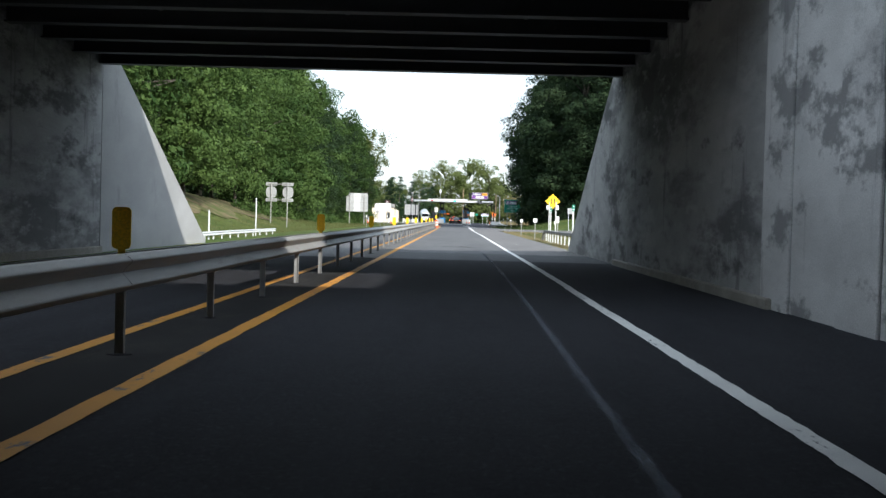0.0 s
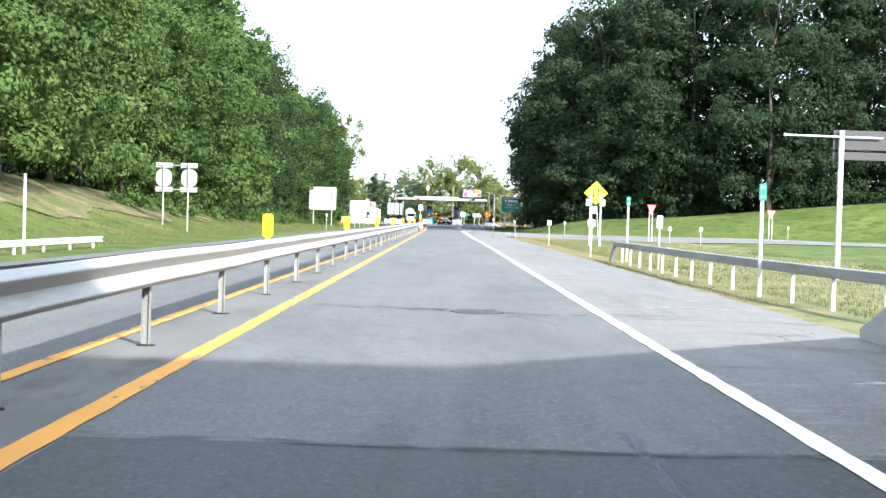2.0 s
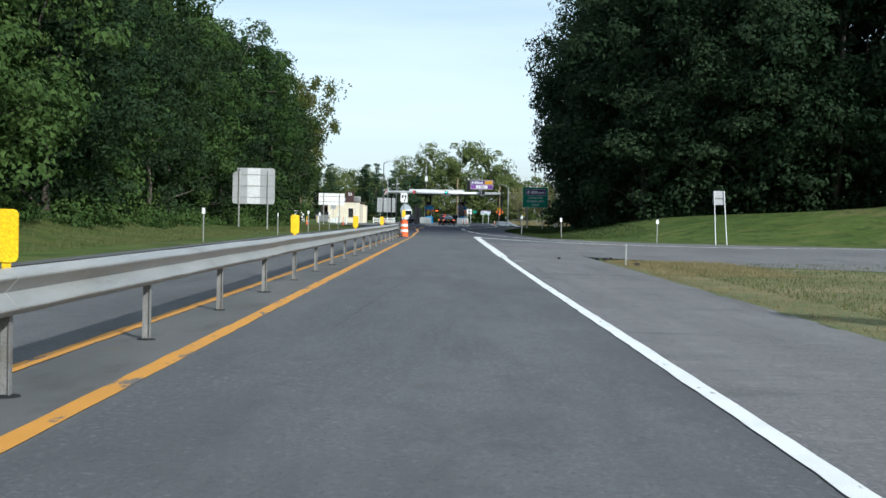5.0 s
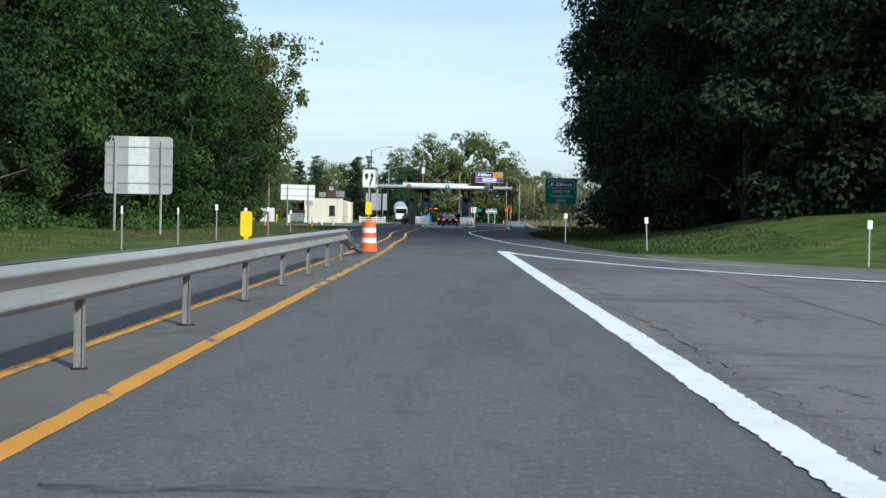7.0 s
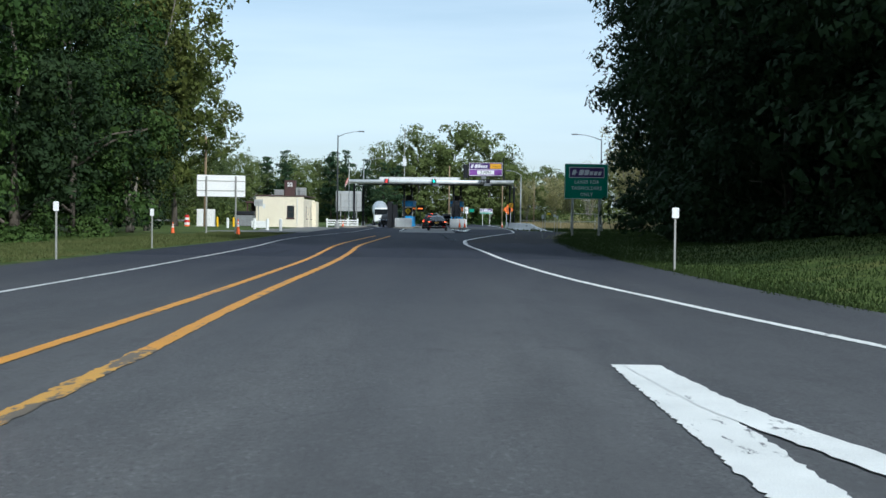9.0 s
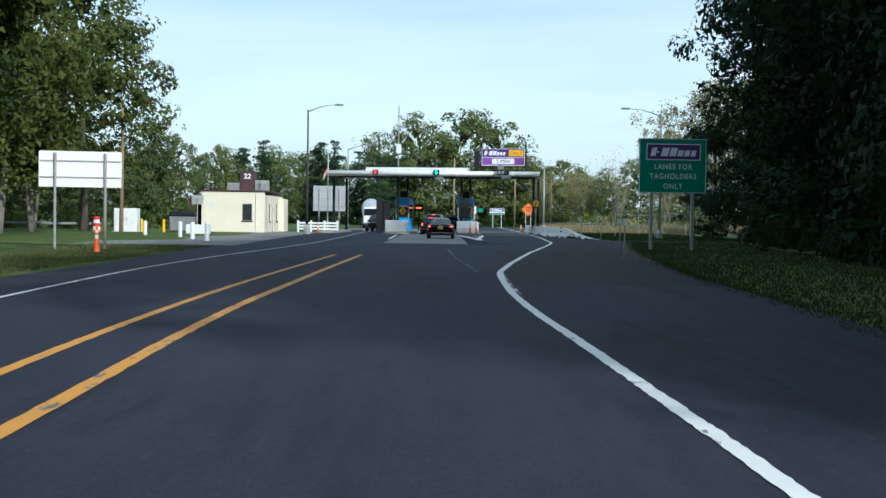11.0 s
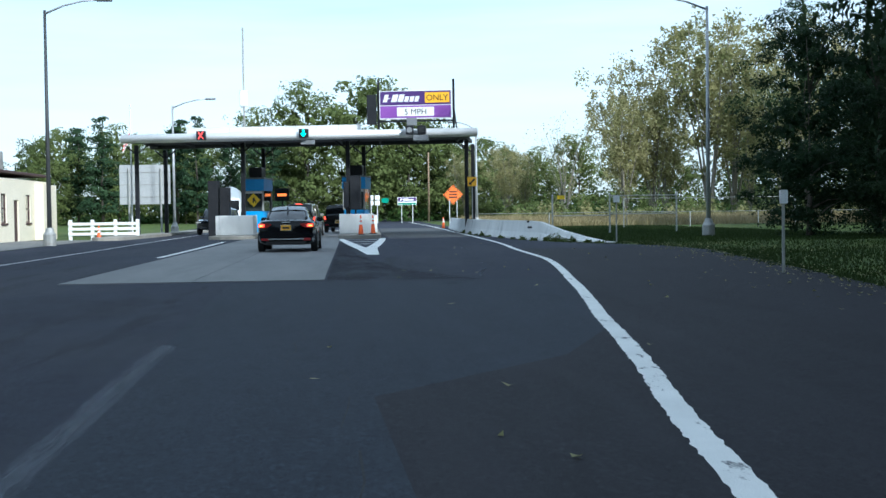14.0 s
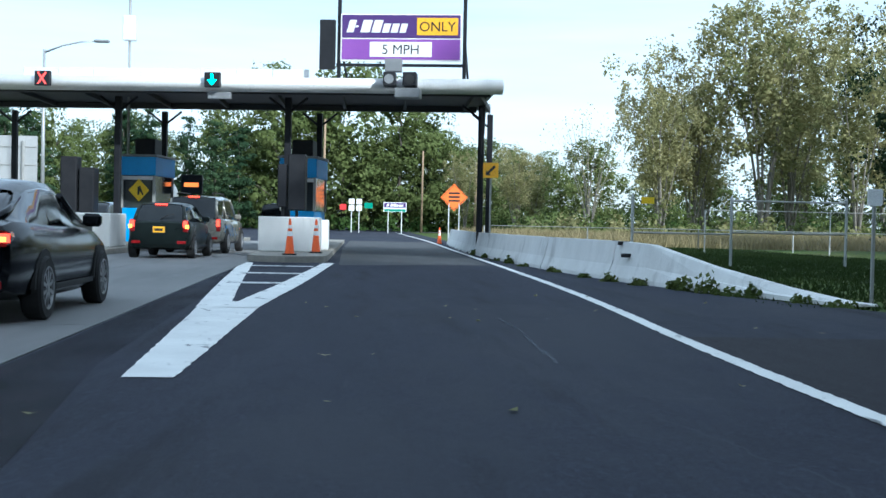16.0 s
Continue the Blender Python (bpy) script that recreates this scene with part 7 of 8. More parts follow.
for k in range(6):
    bm = bmesh.new()
    v = [bm.verts.new((-0.05 - 0.06 * i - 0.02 * k, 0.06 * math.sin(i * 1.7), 6.5 - 0.12 * k - 0.1 * i)) for i in range(7)]
    w = [bm.verts.new((p.co.x, p.co.y, p.co.z - 0.12)) for p in v]
    for i in range(6):
        bm.faces.new((v[i], v[i + 1], w[i + 1], w[i]))
    part("flag_stripe", bm, SIGN_R if k % 2 == 0 else SIGN_W, t)
t = thing("antenna_mast", "thin mast with a small grey box behind the canopy", "mast", (-3.8, 327.6, 0))
posts(t, (0,), 12.7, 0.05, GALV, 0.0)
bm = bmesh.new()
box(bm, -0.24, 0.24, -0.2, 0.2, 7.9, 8.85, 0.03)
part("box", bm, GALV_W, t, "pale box")

# white board fence
t = thing("board_fence", "white board fence of three rails on short posts", "fence", (-11.2, 321.5, 0), -6)
for x in (-1.9, -0.65, 0.65, 1.9):
    bm = bmesh.new()
    box(bm, x - 0.09, x + 0.09, -0.09, 0.09, -0.1, 1.1, 0.02)
    part("post", bm, WHITEW, t)
for z in (0.3, 0.58, 0.86):
    bm = bmesh.new()
    box(bm, -2.0, 2.0, -0.13, -0.095, z - 0.08, z + 0.08, 0.008)
    part("board", bm, WHITEW, t)

# ---- toll building ----
bd = thing("toll_building", "low cream-painted flat-roofed toll building with brown trim", "building", (-20.4, 311.6, 0), 0)
def wall_with(name, x0, x1, z1, holes, m, th=0.25):
    """Wall in the x-z plane with real openings (x0, x1, z0, z1), pieced from rectangles."""
    xs = sorted({x0, x1, *[v for h in holes for v in h[:2]]})
    zs = sorted({0.0, z1, *[v for h in holes for v in h[2:]]})
    bm = bmesh.new()
    for a, b in zip(xs, xs[1:]):
        for c, d in zip(zs, zs[1:]):
            if not any(h[0] <= a and b <= h[1] and h[2] <= c and d <= h[3] for h in holes):
                box(bm, a, b, 0, th, c, d)
    bmesh.ops.remove_doubles(bm, verts=bm.verts[:], dist=0.001)
    bmesh.ops.transform(bm, matrix=m, verts=bm.verts[:])
    return part(name, bm, WALLP, bd)


def window(x0, x1, z0, z1, m):
    w = None
    bm = bmesh.new()
    for a, b, c, d in ((x0, x1, z0, z0 + 0.06), (x0, x1, z1 - 0.06, z1), (x0, x0 + 0.06, z0 + 0.06, z1 - 0.06), (x1 - 0.06, x1, z0 + 0.06, z1 - 0.06), (x0 + 0.06, x1 - 0.06, (z0 + z1) / 2 - 0.03, (z0 + z1) / 2 + 0.03)):
        box(bm, a, b, 0.06, 0.14, c, d)
    bmesh.ops.transform(bm, matrix=m, verts=bm.verts[:])
    w = part("window_frame", bm, BROWN, bd, "dark brown window frame")
    bm = bmesh.new()
    box(bm, x0 + 0.06, x1 - 0.06, 0.1, 0.11, z0 + 0.06, z1 - 0.06)
    bmesh.ops.transform(bm, matrix=m, verts=bm.verts[:])
    part("pane", bm, WINDOW, w)
    bm = bmesh.new()
    box(bm, x0 - 0.08, x1 + 0.08, -0.06, 0.08, z0 - 0.12, z0 - 0.005, 0.01)
    bmesh.ops.transform(bm, matrix=m, verts=bm.verts[:])
    part("window_sill", bm, BROWN, w)


I4 = Matrix()
SIDE = pose(5.5, 0.25, 0, 0, 0, 90)
wall_with("front_wall", 0, 5.5, 3.55, [(3.55, 4.4, 1.05, 2.5)], I4)
window(3.55, 4.4, 1.05, 2.5, I4)
wall_with("side_wall", 0, 12.5, 3.3, [(2.6, 3.6, 1.0, 2.5), (5.0, 6.0, 0.0, 2.2), (7.4, 8.4, 1.0, 2.5)], SIDE)
window(2.6, 3.6, 1.0, 2.5, SIDE)
window(7.4, 8.4, 1.0, 2.5, SIDE)
bm = bmesh.new()
box(bm, 5.0, 6.0, 0.1, 0.16, 0.02, 2.18)
bmesh.ops.transform(bm, matrix=SIDE, verts=bm.verts[:])
part("door", bm, BROWN, bd, "brown door")
wall_with("back_wall", 0, 5.5, 3.3, [], pose(0, 12.5, 0))
wall_with("end_wall", 0, 12.25, 3.3, [], pose(0.25, 0.25, 0, 0, 0, 90))
bm = bmesh.new()
box(bm, 5.26, 6.0, 9.6, 12.6, 0, 3.1, 0.01)
part("end_bay", bm, WALLP, bd, "cream end bay")
bm = bmesh.new()
box(bm, -0.15, 5.6, -0.12, 12.9, 3.56, 3.7, 0.02)
part("roof", bm, BROWN, bd, "flat roof with a brown edge")
bm = bmesh.new()
box(bm, -1.3, 0.0, 0.6, 8.0, 2.75, 2.95, 0.02)
part("porch_roof", bm, BROWN, bd, "brown porch roof")
for y in (0.8, 7.6):
    bm = bmesh.new()
    box(bm, -1.2, -1.05, y, y + 0.15, 0, 2.75)
    part("porch_post", bm, BROWN, bd)
bm = bmesh.new()
box(bm, -0.9, -0.7, 2.0, 6.8, 0, 2.7)
part("porch_wall", bm, BROWN, bd, "dark recessed porch wall")
bm = bmesh.new()
box(bm, 2.9, 4.2, 2.8, 4.0, 3.71, 5.5, 0.03)
ch = part("chimney", bm, BROWN, bd, "brown chimney block")
lettering("22", 0.62, SIGN_W, ch, 3.55, 2.795, 4.8, weight=0.02)
for x0, y0, z1 in ((1.7, 3.0, 4.4), (4.25, 2.6, 4.65)):
    bm = bmesh.new()
    box(bm, x0, x0 + 1.15, y0, y0 + 1.2, 3.71, z1, 0.04)
    u = part("roof_unit", bm, GALV, bd, "grey roof ventilation unit")
    for i in range(5):
        bm = bmesh.new()
        box(bm, x0 + 0.1, x0 + 1.05, y0 - 0.012, y0 - 0.003, 3.82 + 0.11 * i, 3.87 + 0.11 * i)
        part("louvre", bm, GREYBOX, u)
bm = bmesh.new()
tube(bm, (4.75, -0.06, 0.2), (4.75, -0.06, 3.5), 0.04, 0.04, 8)
part("downpipe", bm, GALV_W, bd)
bm = bmesh.new()
box(bm, 0.75, 1.05, -0.03, 0.0, 2.15, 2.65, 0.01)
part("wall_plate", bm, GALV_W, bd)

for x, y in ((-12.6, 272.5), (-14.4, 277.5), (-16.4, 283.5), (-19.5, 287)):
    t = thing("bollard", "short white-painted bollard at the yard's edge", "bollard", (x, y, 0.0), 0, "white bollards")
    bm = bmesh.new()
    lathe(bm, [(0.13, -0.2), (0.13, 0.95), (0.1, 1.02), (0.03, 1.04)], 12)
    part("post", bm, WHITEW, t)
t = thing("utility_cabinet", "white metal utility cabinet with double doors", "cabinet", (-24.0, 300, 0.02))
bm = bmesh.new()
box(bm, -0.9, 0.9, -0.5, 0.5, 0.1, 1.9, 0.03)
part("body", bm, WHITEW, t)
for s in (-1, 1):
    bm = bmesh.new()
    box(bm, 0.02 if s > 0 else -0.84, 0.84 if s > 0 else -0.02, -0.53, -0.505, 0.18, 1.82, 0.008)
    d = part("door", bm, WHITEW, t)
    bm = bmesh.new()
    box(bm, s * 0.1 - 0.02, s * 0.1 + 0.02, -0.56, -0.532, 0.9, 1.15)
    part("handle", bm, GREYBOX, d)
bm = bmesh.new()
box(bm, -1.0, 1.0, -0.6, 0.6, 0.0, 0.1)
part("plinth", bm, CONC_LIGHT, t)
for x in (-25.6, -22.6, -20.9):
    t = thing("bollard", "yellow-painted steel bollard by the cabinet", "bollard", (x, 299, 0.02), 0, "yellow bollards")
    bm = bmesh.new()
    lathe(bm, [(0.1, -0.2), (0.1, 1.0), (0.07, 1.07), (0.02, 1.09)], 12)
    part("post", bm, PLATE_Y, t)
t = thing("dumpster", "dark grey steel waste container with a sloped lid", "dumpster", (-20.8, 306, 0.02))
bm = bmesh.new()
plate(bm, [(-0.95, 0.15), (0.95, 0.15), (1.05, 1.3), (-1.05, 1.3)], -0.7, 0.7)
part("body", bm, GREYBOX, t)
bm = bmesh.new()
box(bm, -1.08, 1.08, -0.75, 0.75, 1.31, 1.75, 0.1)
part("lid", bm, DARKBOX, t)
for s in (-1, 1):
    bm = bmesh.new()
    box(bm, s * 1.06 - 0.08, s * 1.06 + 0.08, -0.2, 0.2, 0.7, 0.9)
    part("lift_pocket", bm, DARKBOX, t)
    bm = bmesh.new()
    box(bm, s * 0.8 - 0.1, s * 0.8 + 0.1, -0.6, 0.6, 0.0, 0.16)
    part("skid", bm, DARKBOX, t)
block("concrete_block", -18.6, -16.9, 296, 297, 0.0, 0.75, WHITEW, "white-painted concrete block in the yard", "block", 0.04)
t = thing("small_sign", "small plain sign on a post in the yard", "road sign", (-18.3, 299, 0))
posts(t, (0,), 2.9, 0.04)
panel_back(t, 0.9, 2.3, 3.0, 0.05, 0.0, None, 1)


def utility_pole(x, y, h, arm):
    t = thing("utility_pole", "weathered wooden utility pole", "utility pole", (x, y, max(zg(x, y), 0)), 0, "utility poles")
    bm = bmesh.new()
    tube(bm, (0, 0, -0.5), (0.05, 0, h), 0.16, 0.1, 10)
    part("pole", bm, WOODP, t, smooth=True)
    if arm:
        bm = bmesh.new()
        box(bm, -1.2, 1.2, -0.06, 0.06, h - 0.5, h - 0.36)
        part("crossarm", bm, WOODP, t)
        for k in (-1.1, -0.5, 0.5, 1.1):
            bm = bmesh.new()
            lathe(bm, [(0.03, h - 0.36), (0.06, h - 0.3), (0.05, h - 0.2), (0.01, h - 0.18)], 8, (k, 0, 0))
            part("insulator", bm, GREYBOX, t)


utility_pole(-23.2, 295.1, 9.25, False)
utility_pole(-40.7, 398.5, 10.4, True)
utility_pole(2.5, 400, 11, False)
utility_pole(14, 432, 10, False)
utility_pole(21, 436, 9, False)
side_rail("yard_guide_rail", [(-36, 300), (-30, 300.5), (-26, 301)], 2.0, "galvanized guide rail at the yard's edge", 0.7, False, 1)

# ---- chain-link fence on the right ----
def wire_fence(name, pts, h, gap, label, wires=True):
    t = thing(name, label, "fence")
    line = [Vector((x, y, zg(x, y))) for x, y in pts]
    for a, b in zip(line, line[1:]):
        n = max(int((b - a).length / gap), 1)
        for i in range(n + 1):
            p = a + (b - a) * i / n
            bm = bmesh.new()
            tube(bm, (p.x, p.y, p.z - 0.3), (p.x, p.y, p.z + h), 0.035, 0.035, 6)
            part("post", bm, ALU, t)
        bm = bmesh.new()
        tube(bm, a + Vector((0, 0, h)), b + Vector((0, 0, h)), 0.025, 0.025, 6)
        part("top_rail", bm, GALV, t)
        if wires:
            d = b - a
            bm = bmesh.new()
            m = int(d.length / 0.22)
            for k in range(m):
                for s in (0, 1):
                    p = a + d * (k / m)
                    q = a + d * min((k + h / 0.22 * 0.5) / m, 1.0)
                    z0, z1 = (0.05, h) if s == 0 else (h, 0.05)
                    u, v = p + Vector((0, 0, z0)), q + Vector((0, 0, z1))
                    w = Vector((0, 0, 0.006))
                    e = Vector((0.0025, 0, 0))
                    bm.faces.new([bm.verts.new(c) for c in (u - e, u + e, v + e, v - e)])
            o = part("wire_mesh", bm, WIRE, t, "thin diamond wire mesh")
            o["kind"] = "stuff"
    return t


wire_fence("chain_link_fence", [(22.0, 338), (34.5, 338)], 2.1, 6.2, "galvanized chain-link enclosure fence")
gate = thing("fence_frame", "open galvanized pipe frame of an old gate", "fence", (13.3, 316, zg(14, 316)))
for x in (0.0, 3.08, 6.7):
    bm = bmesh.new()
    tube(bm, (x, 0, -0.3), (x, 0, 2.12), 0.045, 0.045, 8)
    part("post", bm, ALU, gate)
    bm = bmesh.new()
    tube(bm, (x, 0, 2.12), (x, 0, 2.2), 0.055, 0.02, 8)
    part("cap", bm, ALU, gate)
for x0, x1, z in ((3.08, 6.7, 2.05), (0.0, 3.08, 1.02), (3.08, 6.7, 1.08)):
    bm = bmesh.new()
    tube(bm, (x0, 0, z), (x1, 0, z), 0.03, 0.03, 8)
    part("rail", bm, GALV, gate)
bm = bmesh.new()
plate(bm, round_rect(0.45, 2.0, 0.4, 0.2, 0.01), -0.06, -0.05)
part("plate", bm, SIGN_Y, gate, "small yellow plate")
wire_fence("field_fence", [(12.8, 352), (24, 346), (36, 335), (46, 318), (50, 300)], 1.1, 4.5, "low wire field fence on thin posts", False)

# ---- vehicles ----
def loft(bm, rows, close_ends=True):
    rings = []
    for half, y in rows:
        ring = [bm.verts.new((x, y, z)) for x, z in half] + [bm.verts.new((-x, y, z)) for x, z in reversed(half) if x > 1e-6]
        rings.append(ring)
    n = len(rings[0])
    for a, b in zip(rings, rings[1:]):
        for k in range(n):
            bm.faces.new((a[k], a[(k + 1) % n], b[(k + 1) % n], b[k]))
    if close_ends:
        bm.faces.new(rings[0])
        bm.faces.new(rings[-1][::-1])


def wheel(car, x, y, r, w):
    s = 1 if x > 0 else -1
    bm = bmesh.new()
    prof = [(r * 0.68, -w / 2), (r * 0.93, -w / 2), (r, -w / 2 + 0.03), (r, w / 2 - 0.03), (r * 0.93, w / 2), (r * 0.68, w / 2), (r * 0.66, w / 2 - 0.03)]
    lathe(bm, prof, 32, caps=False)
    lathe(bm, [(0.01, w / 2 - 0.05), (r * 0.68, w / 2 - 0.05)], 24, caps=False)
    bmesh.ops.transform(bm, matrix=pose(x, y, r, 0, 90 * s, 0), verts=bm.verts[:])
    wh = part("wheel", bm, RUBBER, car, "black tyre", smooth=False)
    bm = bmesh.new()
    lathe(bm, [(r * 0.69, w / 2 - 0.012), (r * 0.67, w / 2 + 0.004), (r * 0.62, w / 2), (r * 0.6, w / 2 - 0.025)], 28, caps=False)
    for i in range(10):
        a = 2 * math.pi * i / 10
        box(bm, r * 0.1, r * 0.63, -0.02, 0.02, w / 2 - 0.03, w / 2 - 0.006, 0, pose(0, 0, 0, 0, 0, math.degrees(a)))
    lathe(bm, [(r * 0.17, w / 2 - 0.03), (r * 0.14, w / 2)], 14)
    bmesh.ops.transform(bm, matrix=pose(x, y, r, 0, 90 * s, 0), verts=bm.verts[:])
    part("rim", bm, RIM, wh, "grey alloy rim")


def car(name, label, at, rz, paint, L, W, H, lower, upper, belt, wheels, r, roof=(0.25, 0.75), tail="wide", tw=0.2, lit=True, suv=False):
    """lower: (y, bottom, top, half width); upper: (y, roof height, half width); both from the rear bumper forward."""
    c = thing(name, label, "car", at, rz)
    rows = []
    for y, zb, zt, w in lower:
        m = (zb + zt) / 2
        rows.append(([(0, zb), (w * 0.82, zb), (w * 0.95, zb + 0.06), (w, zb + (zt - zb) * 0.35), (w * 1.0, zb + (zt - zb) * 0.62), (w * 0.965, zt - 0.09), (w * 0.90, zt - 0.02), (w * 0.7, zt + 0.005), (0, zt + 0.02)], y))
    bm = bmesh.new()
    loft(bm, rows)
    body = part("body", bm, paint, c, smooth=True)
    m = body.modifiers.new("edges", "EDGE_SPLIT")
    m.split_angle = radians(38)
    # dark glass house, then roof skin and pillars over it
    rows = []
    for y, zr, w in upper:
        b = belt(y)
        wb = w + (0.16 if not suv else 0.08)
        rows.append(([(0, b - 0.06), (min(wb, W / 2 * 0.93), b - 0.06), (min(wb, W / 2 * 0.93), b + 0.0), (w + 0.02, max(zr - 0.1, b + 0.01)), (w - 0.07, max(zr - 0.025, b + 0.015)), (0, max(zr, b + 0.02))], y))
    bm = bmesh.new()
    loft(bm, rows)
    g = part("glass", bm, GLASS_DK, c, "dark tinted glass", smooth=True)
    m = g.modifiers.new("edges", "EDGE_SPLIT")
    m.split_angle = radians(30)
    rows = []
    top = [u for u in upper if roof[0] <= u[0] <= roof[1]]
    bm = bmesh.new()
    grid = []
    for y, zr, w in top:
        grid.append([bm.verts.new((x, y, z)) for x, z in ((-w - 0.03, zr - 0.12), (-w + 0.05, zr - 0.015), (-w * 0.5, zr + 0.01), (0, zr + 0.015), (w * 0.5, zr + 0.01), (w - 0.05, zr - 0.015), (w + 0.03, zr - 0.12))])
    for a, b in zip(grid, grid[1:]):
        for k in range(6):
            bm.faces.new((a[k], a[k + 1], b[k + 1], b[k]))
    part("roof", bm, paint, c, smooth=True)
    # pillars: along the ends of the glass house and behind the front door
    for s in (-1, 1):
        for seq in ([u for u in upper if u[0] <= top[0][0]], [u for u in upper if u[0] >= top[-1][0]]):
            pts = [Vector((s * (u[2] + 0.01), u[0], max(u[1] - 0.08, belt(u[0]) + 0.02))) for u in seq]
            if len(pts) > 1:
                bm = bmesh.new()
                path_tube(bm, pts, 0.05, 6)
                part("pillar", bm, paint, c, smooth=True)
        mid = (top[0][0] + top[-1][0]) / 2
        w = max(u[2] for u in top)
        bm = bmesh.new()
        path_tube(bm, [(s * (w + 0.13), mid, belt(mid) - 0.02), (s * (w + 0.0), mid - 0.05, top[0][1] - 0.11)], 0.035, 6)
        part("pillar", bm, paint, c, smooth=True)
        bm = bmesh.new()                                   # door mirror
        my = top[-1][0] + 0.25
        box(bm, s * (W / 2 + 0.02) - 0.11, s * (W / 2 + 0.02) + 0.11, my - 0.06, my + 0.08, belt(my) + 0.0, belt(my) + 0.16, 0.035)
        part("door_mirror", bm, paint, c)
        bm = bmesh.new()                                   # side crease and door seams
        box(bm, s * W / 2 * 1.0 - 0.006, s * W / 2 * 1.0 + 0.006, wheels[0] + r + 0.15, wheels[1] - r - 0.1, 0.3, 0.36, 0.004)
        part("side_strip", bm, DARKBOX, c)
    for y in wheels:
        for s in (-1, 1):
            bm = bmesh.new()                               # dark wheel arch
            n, pts = 14, []
            for i in range(n + 1):
                a = math.pi * i / n
                pts.append((y + (r + 0.07) * math.cos(a), r + (r + 0.07) * math.sin(a)))
            va = [bm.verts.new((s * (W / 2 + 0.004), u, v)) for u, v in pts]
            vb = [bm.verts.new((s * (W / 2 - 0.22), u, v)) for u, v in pts]
            bm.faces.new(va)
            for i in range(n):
                bm.faces.new((va[i], va[i + 1], vb[i + 1], vb[i]))
            part("wheel_arch", bm, RUBBER, c, "dark wheel arch")
            wheel(c, s * (W / 2 - 0.065), y, r, 0.22)
    return c


def rear_fittings(c, W, y, z_lamp, lamp_w, lamp_h, plate_z, bumper_z, tall=False, lit=TAIL_LIT, amber=True, chrome=True, top_lamp=None):
    for s in (-1, 1):
        bm = bmesh.new()
        x0, x1 = s * (W / 2 - 0.06), s * (W / 2 - 0.06 - lamp_w)
        if tall:
            box(bm, min(x0, x1), max(x0, x1), y - 0.02, y + 0.1, z_lamp - lamp_h / 2, z_lamp + lamp_h / 2, 0.03)
        else:                                              # swept lamp that narrows towards the boot lid
            f = lambda k: x0 + (x1 - x0) * k
            pts = [(f(-0.04), z_lamp + 0.02), (f(0.1), z_lamp - lamp_h * 0.5), (f(0.62), z_lamp - lamp_h * 0.42), (f(1.0), z_lamp + lamp_h * 0.18), (f(0.96), z_lamp + lamp_h * 0.4), (f(0.3), z_lamp + lamp_h * 0.5), (f(0.02), z_lamp + lamp_h * 0.42)]
            plate(bm, pts if s > 0 else pts[::-1], y - 0.02, y + 0.1)
        lamp = part("tail_lamp", bm, TAIL, c, "red tail lamp")
        bm = bmesh.new()
        if tall:
            box(bm, min(x0, x1) + 0.02, max(x0, x1) - 0.02, y - 0.03, y - 0.018, z_lamp - lamp_h * 0.1, z_lamp + lamp_h * 0.4, 0.004)
        else:
            box(bm, min(x0, x0 - s * lamp_w * 0.45), max(x0, x0 - s * lamp_w * 0.45), y - 0.03, y - 0.018, z_lamp - lamp_h * 0.25, z_lamp + lamp_h * 0.3, 0.004)
        part("lit_lens", bm, lit, lamp, "glowing brake lens")
        if amber:
            bm = bmesh.new()
            a = x0 - s * lamp_w * 0.2
            box(bm, a - 0.05, a + 0.05, y - 0.036, y - 0.031, z_lamp - lamp_h * 0.2, z_lamp + lamp_h * 0.1, 0.002)
            part("turn_lens", bm, TAIL_AMBER, lamp, "glowing amber lens")
    bm = bmesh.new()
    box(bm, -0.16, 0.16, y - 0.025, y - 0.005, plate_z - 0.08, plate_z + 0.08, 0.005)
    pl = part("number_plate", bm, SIGN_AM, c, "amber number plate")
    bm = bmesh.new()
    box(bm, -0.11, 0.11, y - 0.031, y - 0.027, plate_z - 0.035, plate_z + 0.03)
    part("plate_bar", bm, SIGN_K, pl)
    bm = bmesh.new()
    plate(bm, round_rect(0, plate_z, 0.36, 0.2, 0.015), y - 0.018, y - 0.002)
    part("plate_frame", bm, CHROME, c)
    if chrome:
        bm = bmesh.new()
        box(bm, -W / 2 * 0.62, W / 2 * 0.62, y - 0.03, y - 0.006, bumper_z - 0.015, bumper_z + 0.015, 0.006)
        part("chrome_strip", bm, CHROME, c, "thin chrome strip")
        bm = bmesh.new()
        box(bm, -0.13, 0.13, y - 0.012, y + 0.02, plate_z + 0.16, plate_z + 0.185, 0.006)
        part("badge_bar", bm, CHROME, c)
    if top_lamp:
        bm = bmesh.new()
        box(bm, -0.17, 0.17, top_lamp[0] - 0.03, top_lamp[0], top_lamp[1] - 0.02, top_lamp[1] + 0.02, 0.006)
        part("high_brake_lamp", bm, lit, c, "glowing high brake lamp")
    for s in (-1, 1):
        bm = bmesh.new()
        box(bm, s * W * 0.36 - 0.12, s * W * 0.36 + 0.12, y - 0.015, y + 0.01, bumper_z - 0.05, bumper_z + 0.03, 0.006)
        part("reflector", bm, TAIL, c)


# black sedan waiting in the lane
S_BELT = lambda y: 0.98 - 0.02 * y / 4.88 if y > 0.75 else 1.02 - 0.05 * (0.75 - y)
